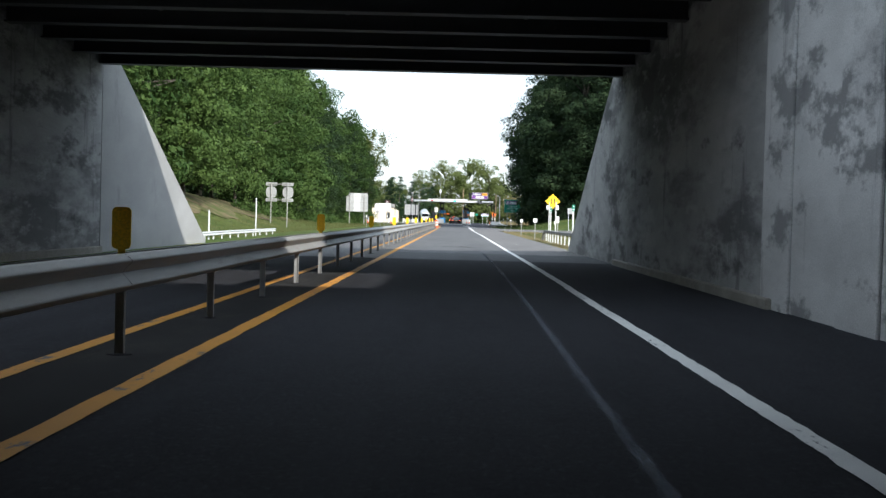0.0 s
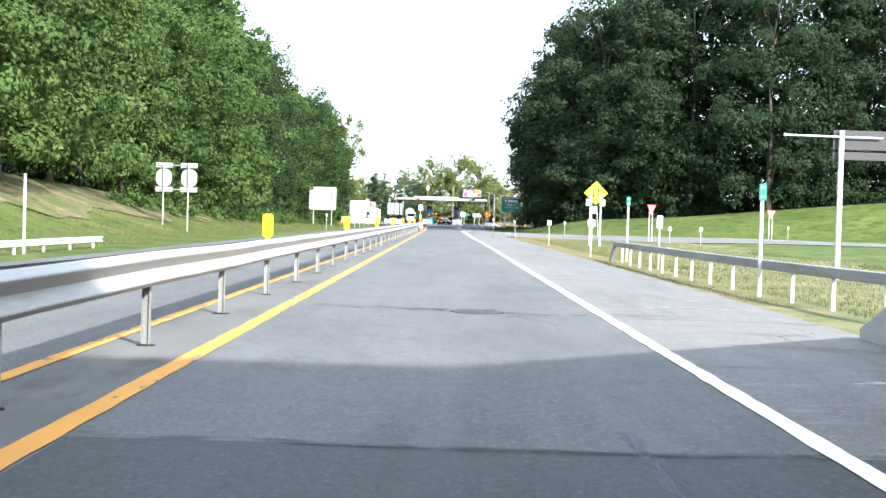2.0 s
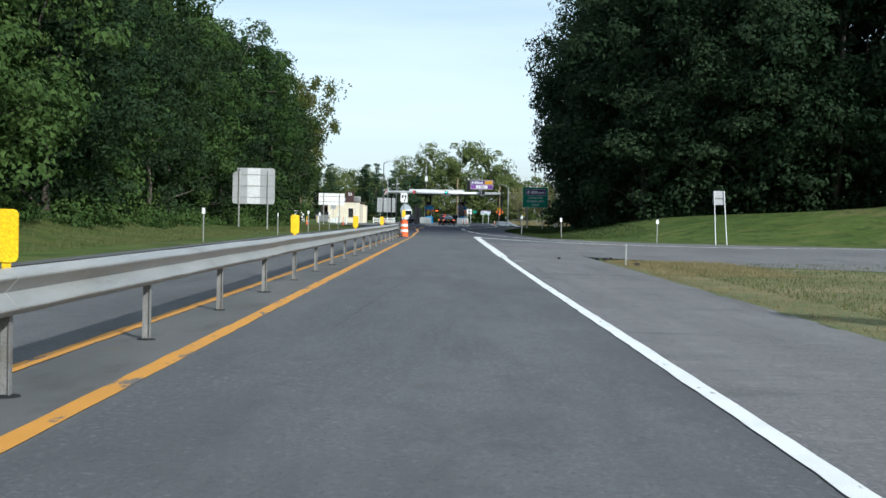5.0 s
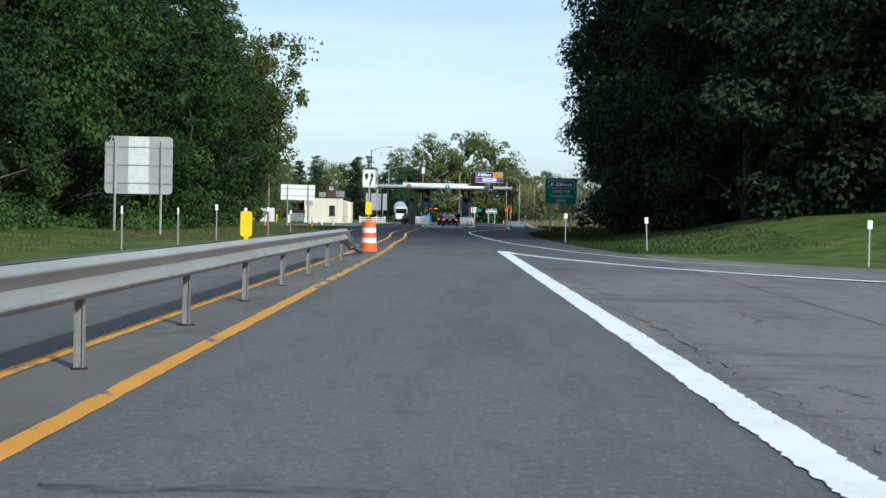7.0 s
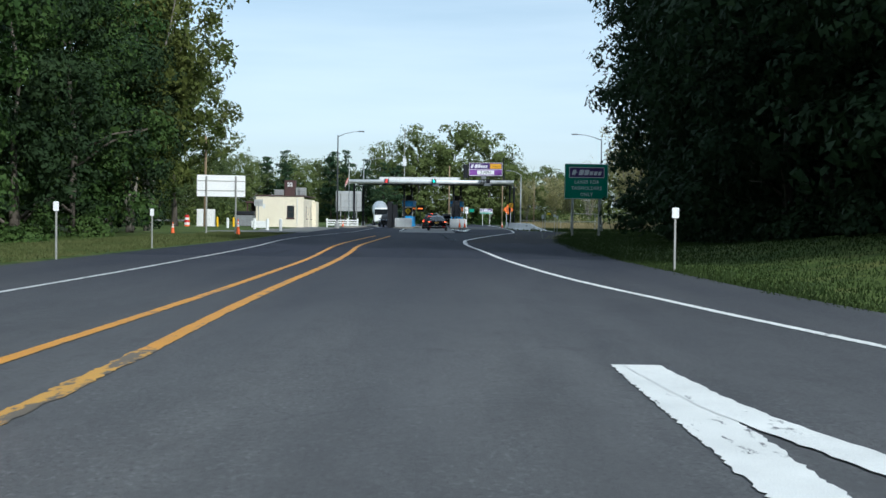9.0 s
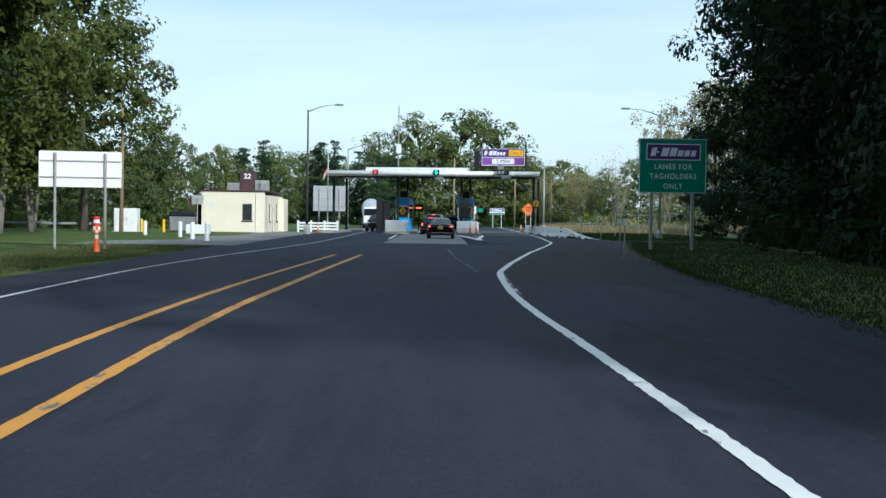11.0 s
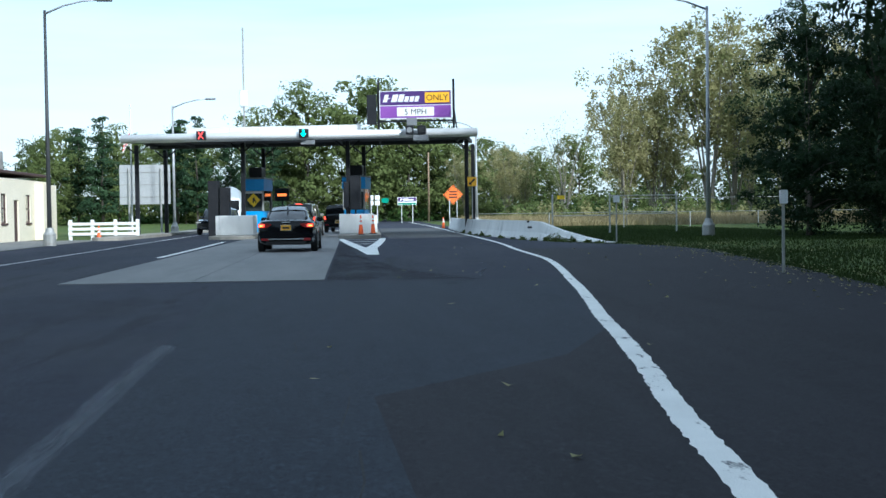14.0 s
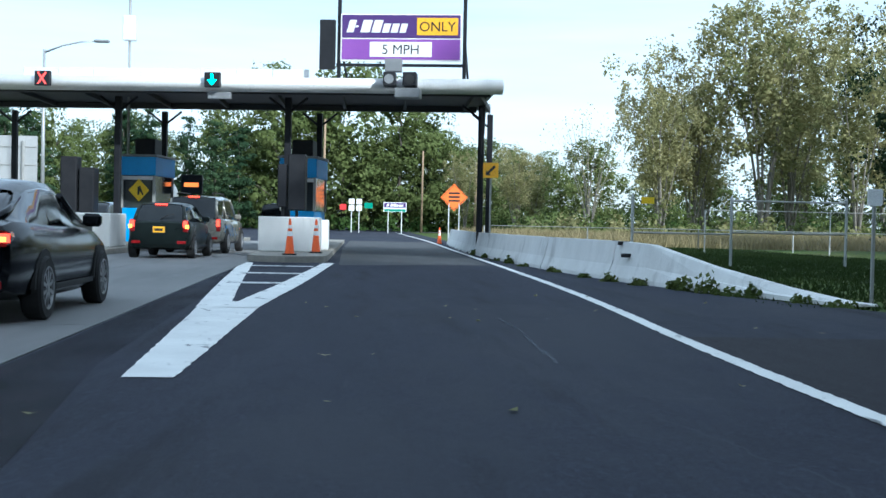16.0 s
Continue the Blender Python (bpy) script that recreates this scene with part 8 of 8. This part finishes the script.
sedan = car("sedan", "glossy black four-door sedan waiting in the toll lane", (0.5, 290.8, 0.014), -1, CAR_BLACK, 4.88, 1.87, 1.49,
            [(0.0, 0.38, 0.92, 0.78), (0.06, 0.3, 1.0, 0.86), (0.25, 0.25, 1.04, 0.91), (0.8, 0.22, 1.03, 0.93), (1.8, 0.2, 0.99, 0.935), (3.2, 0.2, 0.97, 0.935), (3.9, 0.21, 0.92, 0.92), (4.5, 0.22, 0.82, 0.86), (4.78, 0.25, 0.7, 0.74), (4.88, 0.32, 0.58, 0.6)],
            [(0.42, 1.05, 0.6), (0.75, 1.2, 0.62), (1.15, 1.36, 0.6), (1.6, 1.45, 0.58), (2.1, 1.485, 0.585), (2.6, 1.47, 0.59), (2.95, 1.4, 0.6), (3.4, 1.2, 0.64), (3.75, 1.0, 0.68)],
            S_BELT, (1.06, 3.8), 0.335, (1.1, 2.97))
rear_fittings(sedan, 1.87, 0.0, 0.86, 0.42, 0.16, 0.79, 0.42, top_lamp=(0.95, 1.12))
bm = bmesh.new()
plate(bm, [(-0.6, 0.24), (0.6, 0.24), (0.66, 0.36), (-0.66, 0.36)], -0.02, 0.05)
part("lower_valance", bm, RUBBER, sedan, "matt black lower valance")
bm = bmesh.new()
path_tube(bm, [(0, 1.15, 1.4), (0, 1.05, 1.44), (0, 0.98, 1.46)], [0.03, 0.02, 0.008], 6)
part("roof_antenna", bm, CAR_BLACK, sedan)

# dark hatchback, then a pewter off-roader and a pickup ahead of it
H_BELT = lambda y: 1.0
hatch = car("hatchback", "small dark hatchback waiting behind the toll booth", (-0.4, 312.6, 0.014), -3, CAR_GREEN, 4.0, 1.7, 1.52,
            [(0.0, 0.4, 0.95, 0.74), (0.06, 0.3, 1.0, 0.8), (0.3, 0.24, 1.02, 0.84), (2.0, 0.2, 1.0, 0.85), (3.0, 0.2, 0.96, 0.84), (3.6, 0.22, 0.84, 0.76), (4.0, 0.3, 0.62, 0.56)],
            [(0.05, 1.02, 0.66), (0.2, 1.3, 0.62), (0.38, 1.47, 0.58), (1.2, 1.52, 0.58), (2.1, 1.48, 0.58), (2.5, 1.36, 0.6), (3.1, 1.02, 0.66)],
            H_BELT, (0.62, 3.2), 0.3, (0.3, 2.2))
rear_fittings(hatch, 1.7, 0.0, 0.88, 0.16, 0.34, 0.78, 0.45, True, chrome=False, top_lamp=(0.33, 1.46))
bm = bmesh.new()
path_tube(bm, [(0.0, 0.08, 1.04), (0.22, -0.02, 1.16), (0.42, 0.03, 1.2)], 0.012, 6)
part("rear_wiper", bm, RUBBER, hatch)

def boxy(name, label, at, rz, paint, H, W=1.9, L=4.9):
    belt = lambda y: H * 0.6
    return car(name, label, at, rz, paint, L, W, H,
               [(0.0, 0.45, H * 0.58, W / 2 * 0.9), (0.08, 0.36, H * 0.6, W / 2 * 0.97), (0.5, 0.32, H * 0.61, W / 2), (3.2, 0.3, H * 0.6, W / 2), (4.2, 0.32, H * 0.57, W / 2 * 0.98), (4.75, 0.36, H * 0.52, W / 2 * 0.9), (L, 0.42, H * 0.42, W / 2 * 0.8)],
               [(0.04, H * 0.61, W / 2 * 0.8), (0.14, H * 0.85, W / 2 * 0.76), (0.3, H * 0.97, W / 2 * 0.74), (1.5, H, W / 2 * 0.74), (2.7, H * 0.985, W / 2 * 0.74), (3.05, H * 0.9, W / 2 * 0.75), (3.6, H * 0.62, W / 2 * 0.8)],
               belt, (0.95, 3.85), 0.37, (0.25, 2.8), suv=True)


suv = boxy("off_roader", "pewter and black off-roader at the toll booth", (-0.2, 318.3, 0.014), -4, CAR_BEIGE, 1.83)
rear_fittings(suv, 1.9, 0.0, 0.9, 0.15, 0.42, 0.72, 0.5, True, chrome=False, amber=False, top_lamp=(0.28, 1.78))
for s in (-1, 1):
    bm = bmesh.new()
    path_tube(bm, [(s * 0.55, 0.4, 1.86), (s * 0.55, 0.5, 1.92), (s * 0.55, 2.4, 1.92), (s * 0.55, 2.5, 1.84)], 0.02, 6)
    part("roof_rail", bm, RUBBER, suv)
truck = boxy("pickup_truck", "black pickup truck beyond the toll booth", (1.75, 333.0, 0.014), -8, CAR_BLACK, 1.85, 1.95, 5.4)
rear_fittings(truck, 1.95, 0.0, 0.9, 0.14, 0.4, 0.7, 0.52, True, chrome=False, amber=False)
onc = boxy("sport_utility", "dark navy sport utility facing down the oncoming lane", (-5.7, 335.5, 0.0), 172, CAR_NAVY, 1.75)
for s in (-1, 1):
    bm = bmesh.new()
    box(bm, s * 0.7 - 0.2, s * 0.7 + 0.2, 4.78, 4.86, 0.72, 0.88, 0.03)
    part("head_lamp", bm, CHROME, onc, "clear head lamp")
bm = bmesh.new()
box(bm, -0.42, 0.42, 4.86, 4.92, 0.5, 0.78, 0.02)
part("grille", bm, RUBBER, onc)

# tank lorry far beyond the plaza
t = thing("tank_lorry", "pale rounded tank lorry standing beyond the toll plaza", "lorry", (-8.9, 371, 0.0), 184)
bm = bmesh.new()
lathe(bm, [(0.3, -3.4), (1.05, -3.0), (1.25, -1.5), (1.25, 2.6), (0.95, 3.4), (0.3, 3.6)], 24)
bmesh.ops.transform(bm, matrix=pose(0, 0.5, 2.35, 80, 0, 0), verts=bm.verts[:])
part("tank", bm, TANK, t, "pale rounded tank", smooth=True)
bm = bmesh.new()
box(bm, -1.1, 1.1, 4.2, 6.0, 0.6, 2.8, 0.15)
part("cab", bm, WHITEW, t, "white cab")
bm = bmesh.new()
box(bm, -1.0, 1.0, 5.98, 6.02, 1.7, 2.6, 0.01)
part("windscreen", bm, GLASS_DK, t)
bm = bmesh.new()
box(bm, -0.5, 0.5, -3.2, 5.6, 0.7, 0.95)
part("chassis", bm, DARKBOX, t)
for y in (-2.6, -1.5, 4.8):
    for s in (-1, 1):
        wheel(t, s * 1.0, y, 0.5, 0.3)
for s in (-1, 1):
    bm = bmesh.new()
    box(bm, s * 0.9 - 0.3, s * 0.9 + 0.3, -3.3, -3.25, 0.3, 0.9)
    part("mud_flap", bm, SIGN_W, t)

# ---- far trees, undergrowth, grasses ----
far_a = [tree("far_tree", "distant green broadleaf tree behind the plaza", 61 + i, 11.0, 12.6, 0.8, 70, 9500, 0.185, LEAF_F, "oak", 0.2, None, 0.8) for i in range(2)]
far_b = [tree("far_tree", "distant dark green tree behind the plaza", 71 + i, 10.5, 13.6, 0.8, 70, 9500, 0.185, LEAF_G, "oak", 0.2, None, 0.8) for i in range(2)]
pines = [tree("pine_tree", "distant dark pine with layered boughs", 81 + i, 8.0, 16.0, 2.0, 80, 7500, 0.2, LEAF_P, "pine", 0.22, None, 0.35) for i in range(2)]
pale = [airy_tree(91 + i, 20.6, 4.6, 7500, 0.2, LEAF_C) for i in range(3)]
yard_trees = [airy_tree(131 + i, 15.0, 4.6, 15000, 0.18, LEAF_Y) for i in range(2)]
rnd = random.Random(9)
spots_a, spots_b, spots_p = [], [], []
for x in np.arange(-75, 95, 8.0):
    (spots_a if rnd.random() < 0.6 else spots_b).append((x + rnd.uniform(-3, 3), 462 + rnd.uniform(-8, 14) + 0.05 * x, rnd.uniform(0.85, 1.15)))
for x, y, s in ((-4, 448, 1.5), (4, 452, 1.62), (-12, 455, 1.25), (12, 450, 1.5), (-22, 440, 1.05), (22, 446, 0.95), (-30, 430, 1.0), (29, 452, 0.8), (-38, 425, 0.9)):
    spots_a.append((x, y, s))
for k in range(13):                                       # low wood to the left, behind the yard
    spots_a.append((-31 - 3.4 * k + rnd.uniform(-1, 1), 352 - 3.0 * k + rnd.uniform(-4, 4), rnd.uniform(0.62, 0.84)))
for k in range(9):
    spots_b.append((-29 - 4.5 * k + rnd.uniform(-1, 1), 330 - 6 * k + rnd.uniform(-3, 3), rnd.uniform(0.5, 0.72)))
for x, y, s in ((-30.3, 420, 0.86), (-35, 427, 0.74), (-19, 430, 0.84), (-22.5, 435, 0.84), (-11, 430, 0.76), (-8.4, 433, 0.72), (-15, 437, 0.8), (17, 458, 0.9)):
    spots_p.append((x, y, s))
stand(far_a, spots_a, "trees behind the plaza", 4)
stand(far_b, spots_b, "trees behind the plaza", 5)
stand(pines, spots_p, "pines behind the plaza", 6)
stand(pale, [(38.5, 412, 0.9), (36.5, 403, 0.82), (42, 411, 1.22), (47.5, 404, 1.36), (53.5, 413, 1.36), (60, 403, 1.34), (70, 410, 1.2), (77, 402, 1.18), (47, 424, 1.0), (60, 426, 1.02), (54, 396, 1.0), (67, 397, 1.02), (24, 420, 0.55), (19, 428, 0.5), (28, 432, 0.5)],
      "pale trees", 7)
spread_oak = tree("oak_tree", "broad olive-green oak with low hanging boughs by the yard", 151, 14.0, 15.5, 4.6, 90, 15000, 0.2, LEAF_Y, "full", 0.34)
bare = airy_tree(171, 12.4, 4.6, 900, 0.12, LEAF_C, 14, 0.06)
bare["label"] = "bare grey tree with slender leafless boughs"
stand([bare], [(28.5, 400, 1.0)], "bare trees", 18)
stand([spread_oak], [(-27.3, 300, 1.0)], "trees by the yard", 16)
stand(yard_trees, [(-27.5, 288, 1.1), (-20, 256, 1.2), (-27, 280, 1.1), (-32, 276, 0.95), (-34, 285, 0.9), (-19.5, 249, 1.15), (-38, 292, 0.9)], "trees by the yard", 15)
stand(ashes, [(22.6, 303.5, 0.46), (26.5, 300, 0.52), (27.5, 307.5, 0.5)], "dark trees by the fence", 17)
stand(yard_trees, [(29, 289, 1.05)], "wood beside the ramp", 17)
for p, q in ((38, 345), (43, 338), (47, 348), (45, 329), (52, 334)):
    stand(darks, [(p, q, 0.8)], "dark trees by the fence", 8 + p)


def bushes(name, label, spots, seed, n=420, size=0.2, mat=None):
    """Low growth that nobody could count, joined in one mesh."""
    rnd = np.random.default_rng(seed)
    vs, fs = [], []
    for x, y, w, h in spots:
        c = np.array([x, y, ground_z(x, y)])
        d = rnd.normal(size=(n, 3))
        d /= np.linalg.norm(d, axis=1)[:, None]
        d[:, 2] = np.abs(d[:, 2])
        lump = 0.75 + 0.35 * np.sin(d[:, 0] * 5 + x) * np.cos(d[:, 1] * 4 + y)
        p = c + d * lump[:, None] * rnd.uniform(0.6, 1.0, (n, 1)) * np.array([w, w, h])
        nor = d + rnd.normal(size=(n, 3)) * 0.6
        nor /= np.linalg.norm(nor, axis=1)[:, None]
        t = np.cross(nor, rnd.normal(size=(n, 3)))
        t /= np.linalg.norm(t, axis=1)[:, None]
        b = np.cross(nor, t)
        s = size * rnd.uniform(0.5, 1.3, (n, 1))
        v = np.stack([p - t * s, p + b * s * 0.6, p + t * s, p - b * s * 0.6], 1).reshape(-1, 3)
        o = len(vs)
        vs += v.tolist()
        fs += [(o + 4 * i, o + 4 * i + 1, o + 4 * i + 2, o + 4 * i + 3) for i in range(n)]
    return tagged(raw(name, vs, fs, mat or LEAF_S), label, "undergrowth", kind="stuff")


rnd = random.Random(21)
bushes("undergrowth", "leafy green undergrowth along the wood's edge",
       [(-17.6 + rnd.uniform(-1.2, 0.8), y + rnd.uniform(-1, 1), rnd.uniform(1.2, 2.2), rnd.uniform(0.6, 2.0)) for y in np.arange(112, 236, 4.3)], 1, 800, 0.11, LEAF_A)
# inner growth takes the dark leaf colour to give the hollows their shade
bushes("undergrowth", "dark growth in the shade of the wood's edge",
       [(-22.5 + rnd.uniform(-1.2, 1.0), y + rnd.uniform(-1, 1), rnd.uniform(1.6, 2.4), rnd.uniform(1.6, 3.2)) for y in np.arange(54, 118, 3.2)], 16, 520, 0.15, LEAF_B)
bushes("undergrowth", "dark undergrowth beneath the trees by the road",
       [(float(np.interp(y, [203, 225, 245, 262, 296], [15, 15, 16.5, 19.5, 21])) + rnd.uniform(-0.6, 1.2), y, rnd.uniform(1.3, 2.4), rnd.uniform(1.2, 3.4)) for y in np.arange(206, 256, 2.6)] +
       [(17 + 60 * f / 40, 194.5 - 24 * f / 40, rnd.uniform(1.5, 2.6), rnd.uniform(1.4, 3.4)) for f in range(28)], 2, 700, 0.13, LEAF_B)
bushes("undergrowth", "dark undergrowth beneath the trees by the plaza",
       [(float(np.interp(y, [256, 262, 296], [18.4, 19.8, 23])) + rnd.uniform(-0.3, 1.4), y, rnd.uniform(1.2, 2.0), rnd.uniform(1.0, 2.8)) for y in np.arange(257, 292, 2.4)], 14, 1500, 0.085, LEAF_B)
# depth of the wood: its shade is carried by the dark leaf colour
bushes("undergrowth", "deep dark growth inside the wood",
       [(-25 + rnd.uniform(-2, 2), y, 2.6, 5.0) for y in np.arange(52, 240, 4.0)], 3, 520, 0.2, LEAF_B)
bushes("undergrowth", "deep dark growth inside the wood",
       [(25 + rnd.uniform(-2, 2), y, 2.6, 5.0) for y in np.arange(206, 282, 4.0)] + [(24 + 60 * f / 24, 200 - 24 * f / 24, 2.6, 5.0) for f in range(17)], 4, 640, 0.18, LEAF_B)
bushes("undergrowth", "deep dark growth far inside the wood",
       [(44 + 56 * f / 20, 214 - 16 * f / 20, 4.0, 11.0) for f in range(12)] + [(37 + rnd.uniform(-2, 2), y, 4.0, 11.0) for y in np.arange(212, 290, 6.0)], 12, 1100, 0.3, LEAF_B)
bushes("hedgerow", "low hedgerow and scrub behind the plaza",
       [(x + rnd.uniform(-1, 1), 447 + 0.05 * x + rnd.uniform(-3, 3), rnd.uniform(2, 4), rnd.uniform(1.8, 4.2)) for x in np.arange(-150, 150, 4)], 5, 260, 0.32, LEAF_A)
bushes("far_woods", "distant continuous wood behind the plaza",
       [(x + rnd.uniform(-2, 2), 498 + rnd.uniform(-8, 8), rnd.uniform(4, 6), rnd.uniform(6.5, 11.5)) for x in np.arange(-110, 120, 5.0)], 9, 420, 0.36, LEAF_G)
bushes("far_woods", "distant mixed wood close behind the cross road",
       [(x + rnd.uniform(-2, 2), 470 + rnd.uniform(-6, 6), rnd.uniform(3.5, 5), rnd.uniform(5, 9)) for x in np.arange(-90, 100, 5.0)], 10, 480, 0.3, LEAF_G)
bushes("hedgerow", "dark green scrub beneath the pale trees",
       [(22 + 3.2 * k + rnd.uniform(-1, 1), 397 + rnd.uniform(-3, 6), rnd.uniform(1.8, 3.2), rnd.uniform(2.2, 4.6)) for k in range(20)], 11, 420, 0.22, LEAF_F)
bushes("hedgerow", "tawny scrub beyond the wire fence",
       [(20 + 2.3 * k + rnd.uniform(-1, 1), 392 + rnd.uniform(-5, 5), rnd.uniform(1.6, 2.8), rnd.uniform(1.2, 3.2)) for k in range(32)], 6, 320, 0.24, LEAF_C)
bushes("hedgerow", "green scrub behind the yard",
       [(-27 - 2.2 * k + rnd.uniform(-1, 1), 322 - 2.0 * k + rnd.uniform(-3, 3), rnd.uniform(1.6, 2.6), rnd.uniform(1.4, 3.4)) for k in range(24)], 7, 320, 0.22, LEAF_S)
bushes("weeds", "small weeds growing at the foot of the barrier",
       [(11.2, 298.4, 0.22, 0.32), (10.85, 299.6, 0.3, 0.44), (10.55, 300.9, 0.16, 0.24), (9.95, 303.6, 0.2, 0.26), (9.6, 308.5, 0.14, 0.2), (9.35, 314.5, 0.2, 0.3), (9.25, 320, 0.16, 0.24), (9.28, 323.6, 0.2, 0.3), (11.6, 297.3, 0.3, 0.2), (10.65, 300.5, 0.34, 0.36), (10.25, 302.2, 0.3, 0.2), (11.05, 299.0, 0.4, 0.22), (11.95, 296.4, 0.4, 0.16), (9.8, 305.4, 0.2, 0.14), (9.62, 308.2, 0.2, 0.12), (9.4, 312, 0.2, 0.12), (9.3, 317, 0.2, 0.12)], 8, 150, 0.055, LEAF_S)


def blades(name, label, area, count, h, mat, seed, w=0.012):
    """Grass blades over a stretch of land."""
    rnd = np.random.default_rng(seed)
    vs, fs = [], []
    while len(fs) < count:
        x, y = area(rnd)
        z = ground_z(x, y)
        a, l, hh = rnd.uniform(0, math.pi), rnd.normal(0, 0.35, 2), h * rnd.uniform(0.5, 1.3)
        dx, dy = math.cos(a) * w, math.sin(a) * w
        o = len(vs)
        vs += [(x - dx, y - dy, z), (x + dx, y + dy, z), (x + l[0] * hh, y + l[1] * hh, z + hh)]
        fs.append((o, o + 1, o + 2))
    return tagged(raw(name, vs, fs, mat), label, "grass", kind="stuff")


def verge_edge(r):
    """A spot close to the edge of the pavement."""
    y = r.uniform(184, 296)
    edge = np.interp(y, [170, 190, 215, 235.8, 250, 262, 270, 279, 287, 300], [7.5, 6.5, 6.3, 7.3, 8.7, 10.0, 11.0, 12.4, 13.5, 13.5])
    return edge - 0.15 + 0.4 * noise.noise((y * 0.7, 3.0, 1.0)) + 0.2 * r.uniform(-1, 1), y


def verge_r(r):
    """A spot on the grass to the right of the merge and the plaza."""
    y = r.uniform(180, 296)
    edge = np.interp(y, [170, 190, 215, 235.8, 250, 262, 270, 279, 287, 300], [7.5, 6.5, 6.3, 7.3, 8.7, 10.0, 11.0, 12.4, 13.5, 13.5])
    return edge + 8 * r.random() ** 1.6, y


blades("verge_grass", "uncut green verge grass beside the shoulder", lambda r: (6.3 + 9 * r.random() ** 1.5, r.uniform(53, 134)), 40000, 0.09, LAWN_DRY, 1, 0.016)
blades("dry_grass", "dry straw-coloured grass at the edge of the shoulder", lambda r: (5.25 + 4.5 * r.random() ** 1.6, r.uniform(58, 134)), 36000, 0.07, STRAW, 2, 0.014)
blades("dry_grass", "dry tawny grass on the island between road and ramp", lambda r: (5.45 + 3.5 * r.random(), r.uniform(124, 134.3)), 9000, 0.1, STRAW, 7, 0.014)
blades("bank_grass", "dry grass on the bank below the wood", lambda r: (-11.5 - 7 * r.random(), r.uniform(54, 180)), 36000, 0.09, LAWN_DRY, 3, 0.02)
blades("lawn_grass", "short green grass under the trees", verge_r, 46000, 0.09, LAWN, 4, 0.02)
blades("lawn_grass", "ragged grass creeping over the asphalt edge", verge_edge, 9000, 0.07, LAWN, 9, 0.02)
# dense dark blades stand in for tree shade over this stretch
blades("lawn_grass", "grass behind the barrier, coloured dark for tree shade", lambda r: (11.6 + 15 * r.random() + 2 * (r.random() - 0.5), r.uniform(296, 350)), 60000, 0.08, LAWN, 8, 0.03)
blades("field_grass", "tall tawny field grass beyond the wire fence", lambda r: (14 + 45 * r.random(), r.uniform(352, 390)), 30000, 0.8, STRAW, 5, 0.05)
blades("lawn_grass", "short grass by the yard", lambda r: (-10 - 6 * r.random(), r.uniform(186, 262)), 30000, 0.09, LAWN_DRY, 6, 0.025)

# fallen leaves on the shoulder of the plaza
rnd = np.random.default_rng(12)
vs, fs = [], []
for i in range(1300):
    y = rnd.uniform(245, 298)
    edge = np.interp(y, [235.8, 250, 262, 270, 279, 287, 300], [7.3, 8.7, 10.0, 11.0, 12.4, 13.5, 13.5])
    x = edge + rnd.normal() * 0.5 - 0.2 if i > 420 else (6.6 + 0.14 * (y - 262) + 6.2 * rnd.random() ** 0.55) if i > 80 else rnd.uniform(2.2, 10)
    a, s = rnd.uniform(0, 6.28), rnd.uniform(0.018, 0.042)
    o = len(vs)
    for k in range(4):
        vs.append((x + s * math.cos(a + k * 1.57) * (1.5 if k % 2 else 0.8), y + s * math.sin(a + k * 1.57) * (1.5 if k % 2 else 0.8), 0.012 + (0.03 * rnd.random() if k % 2 else 0)))
    fs.append((o, o + 1, o + 2, o + 3))
tagged(raw("fallen_leaves", vs, fs, LEAF_C), "scattered dry fallen leaves on the asphalt", "leaves", kind="stuff")
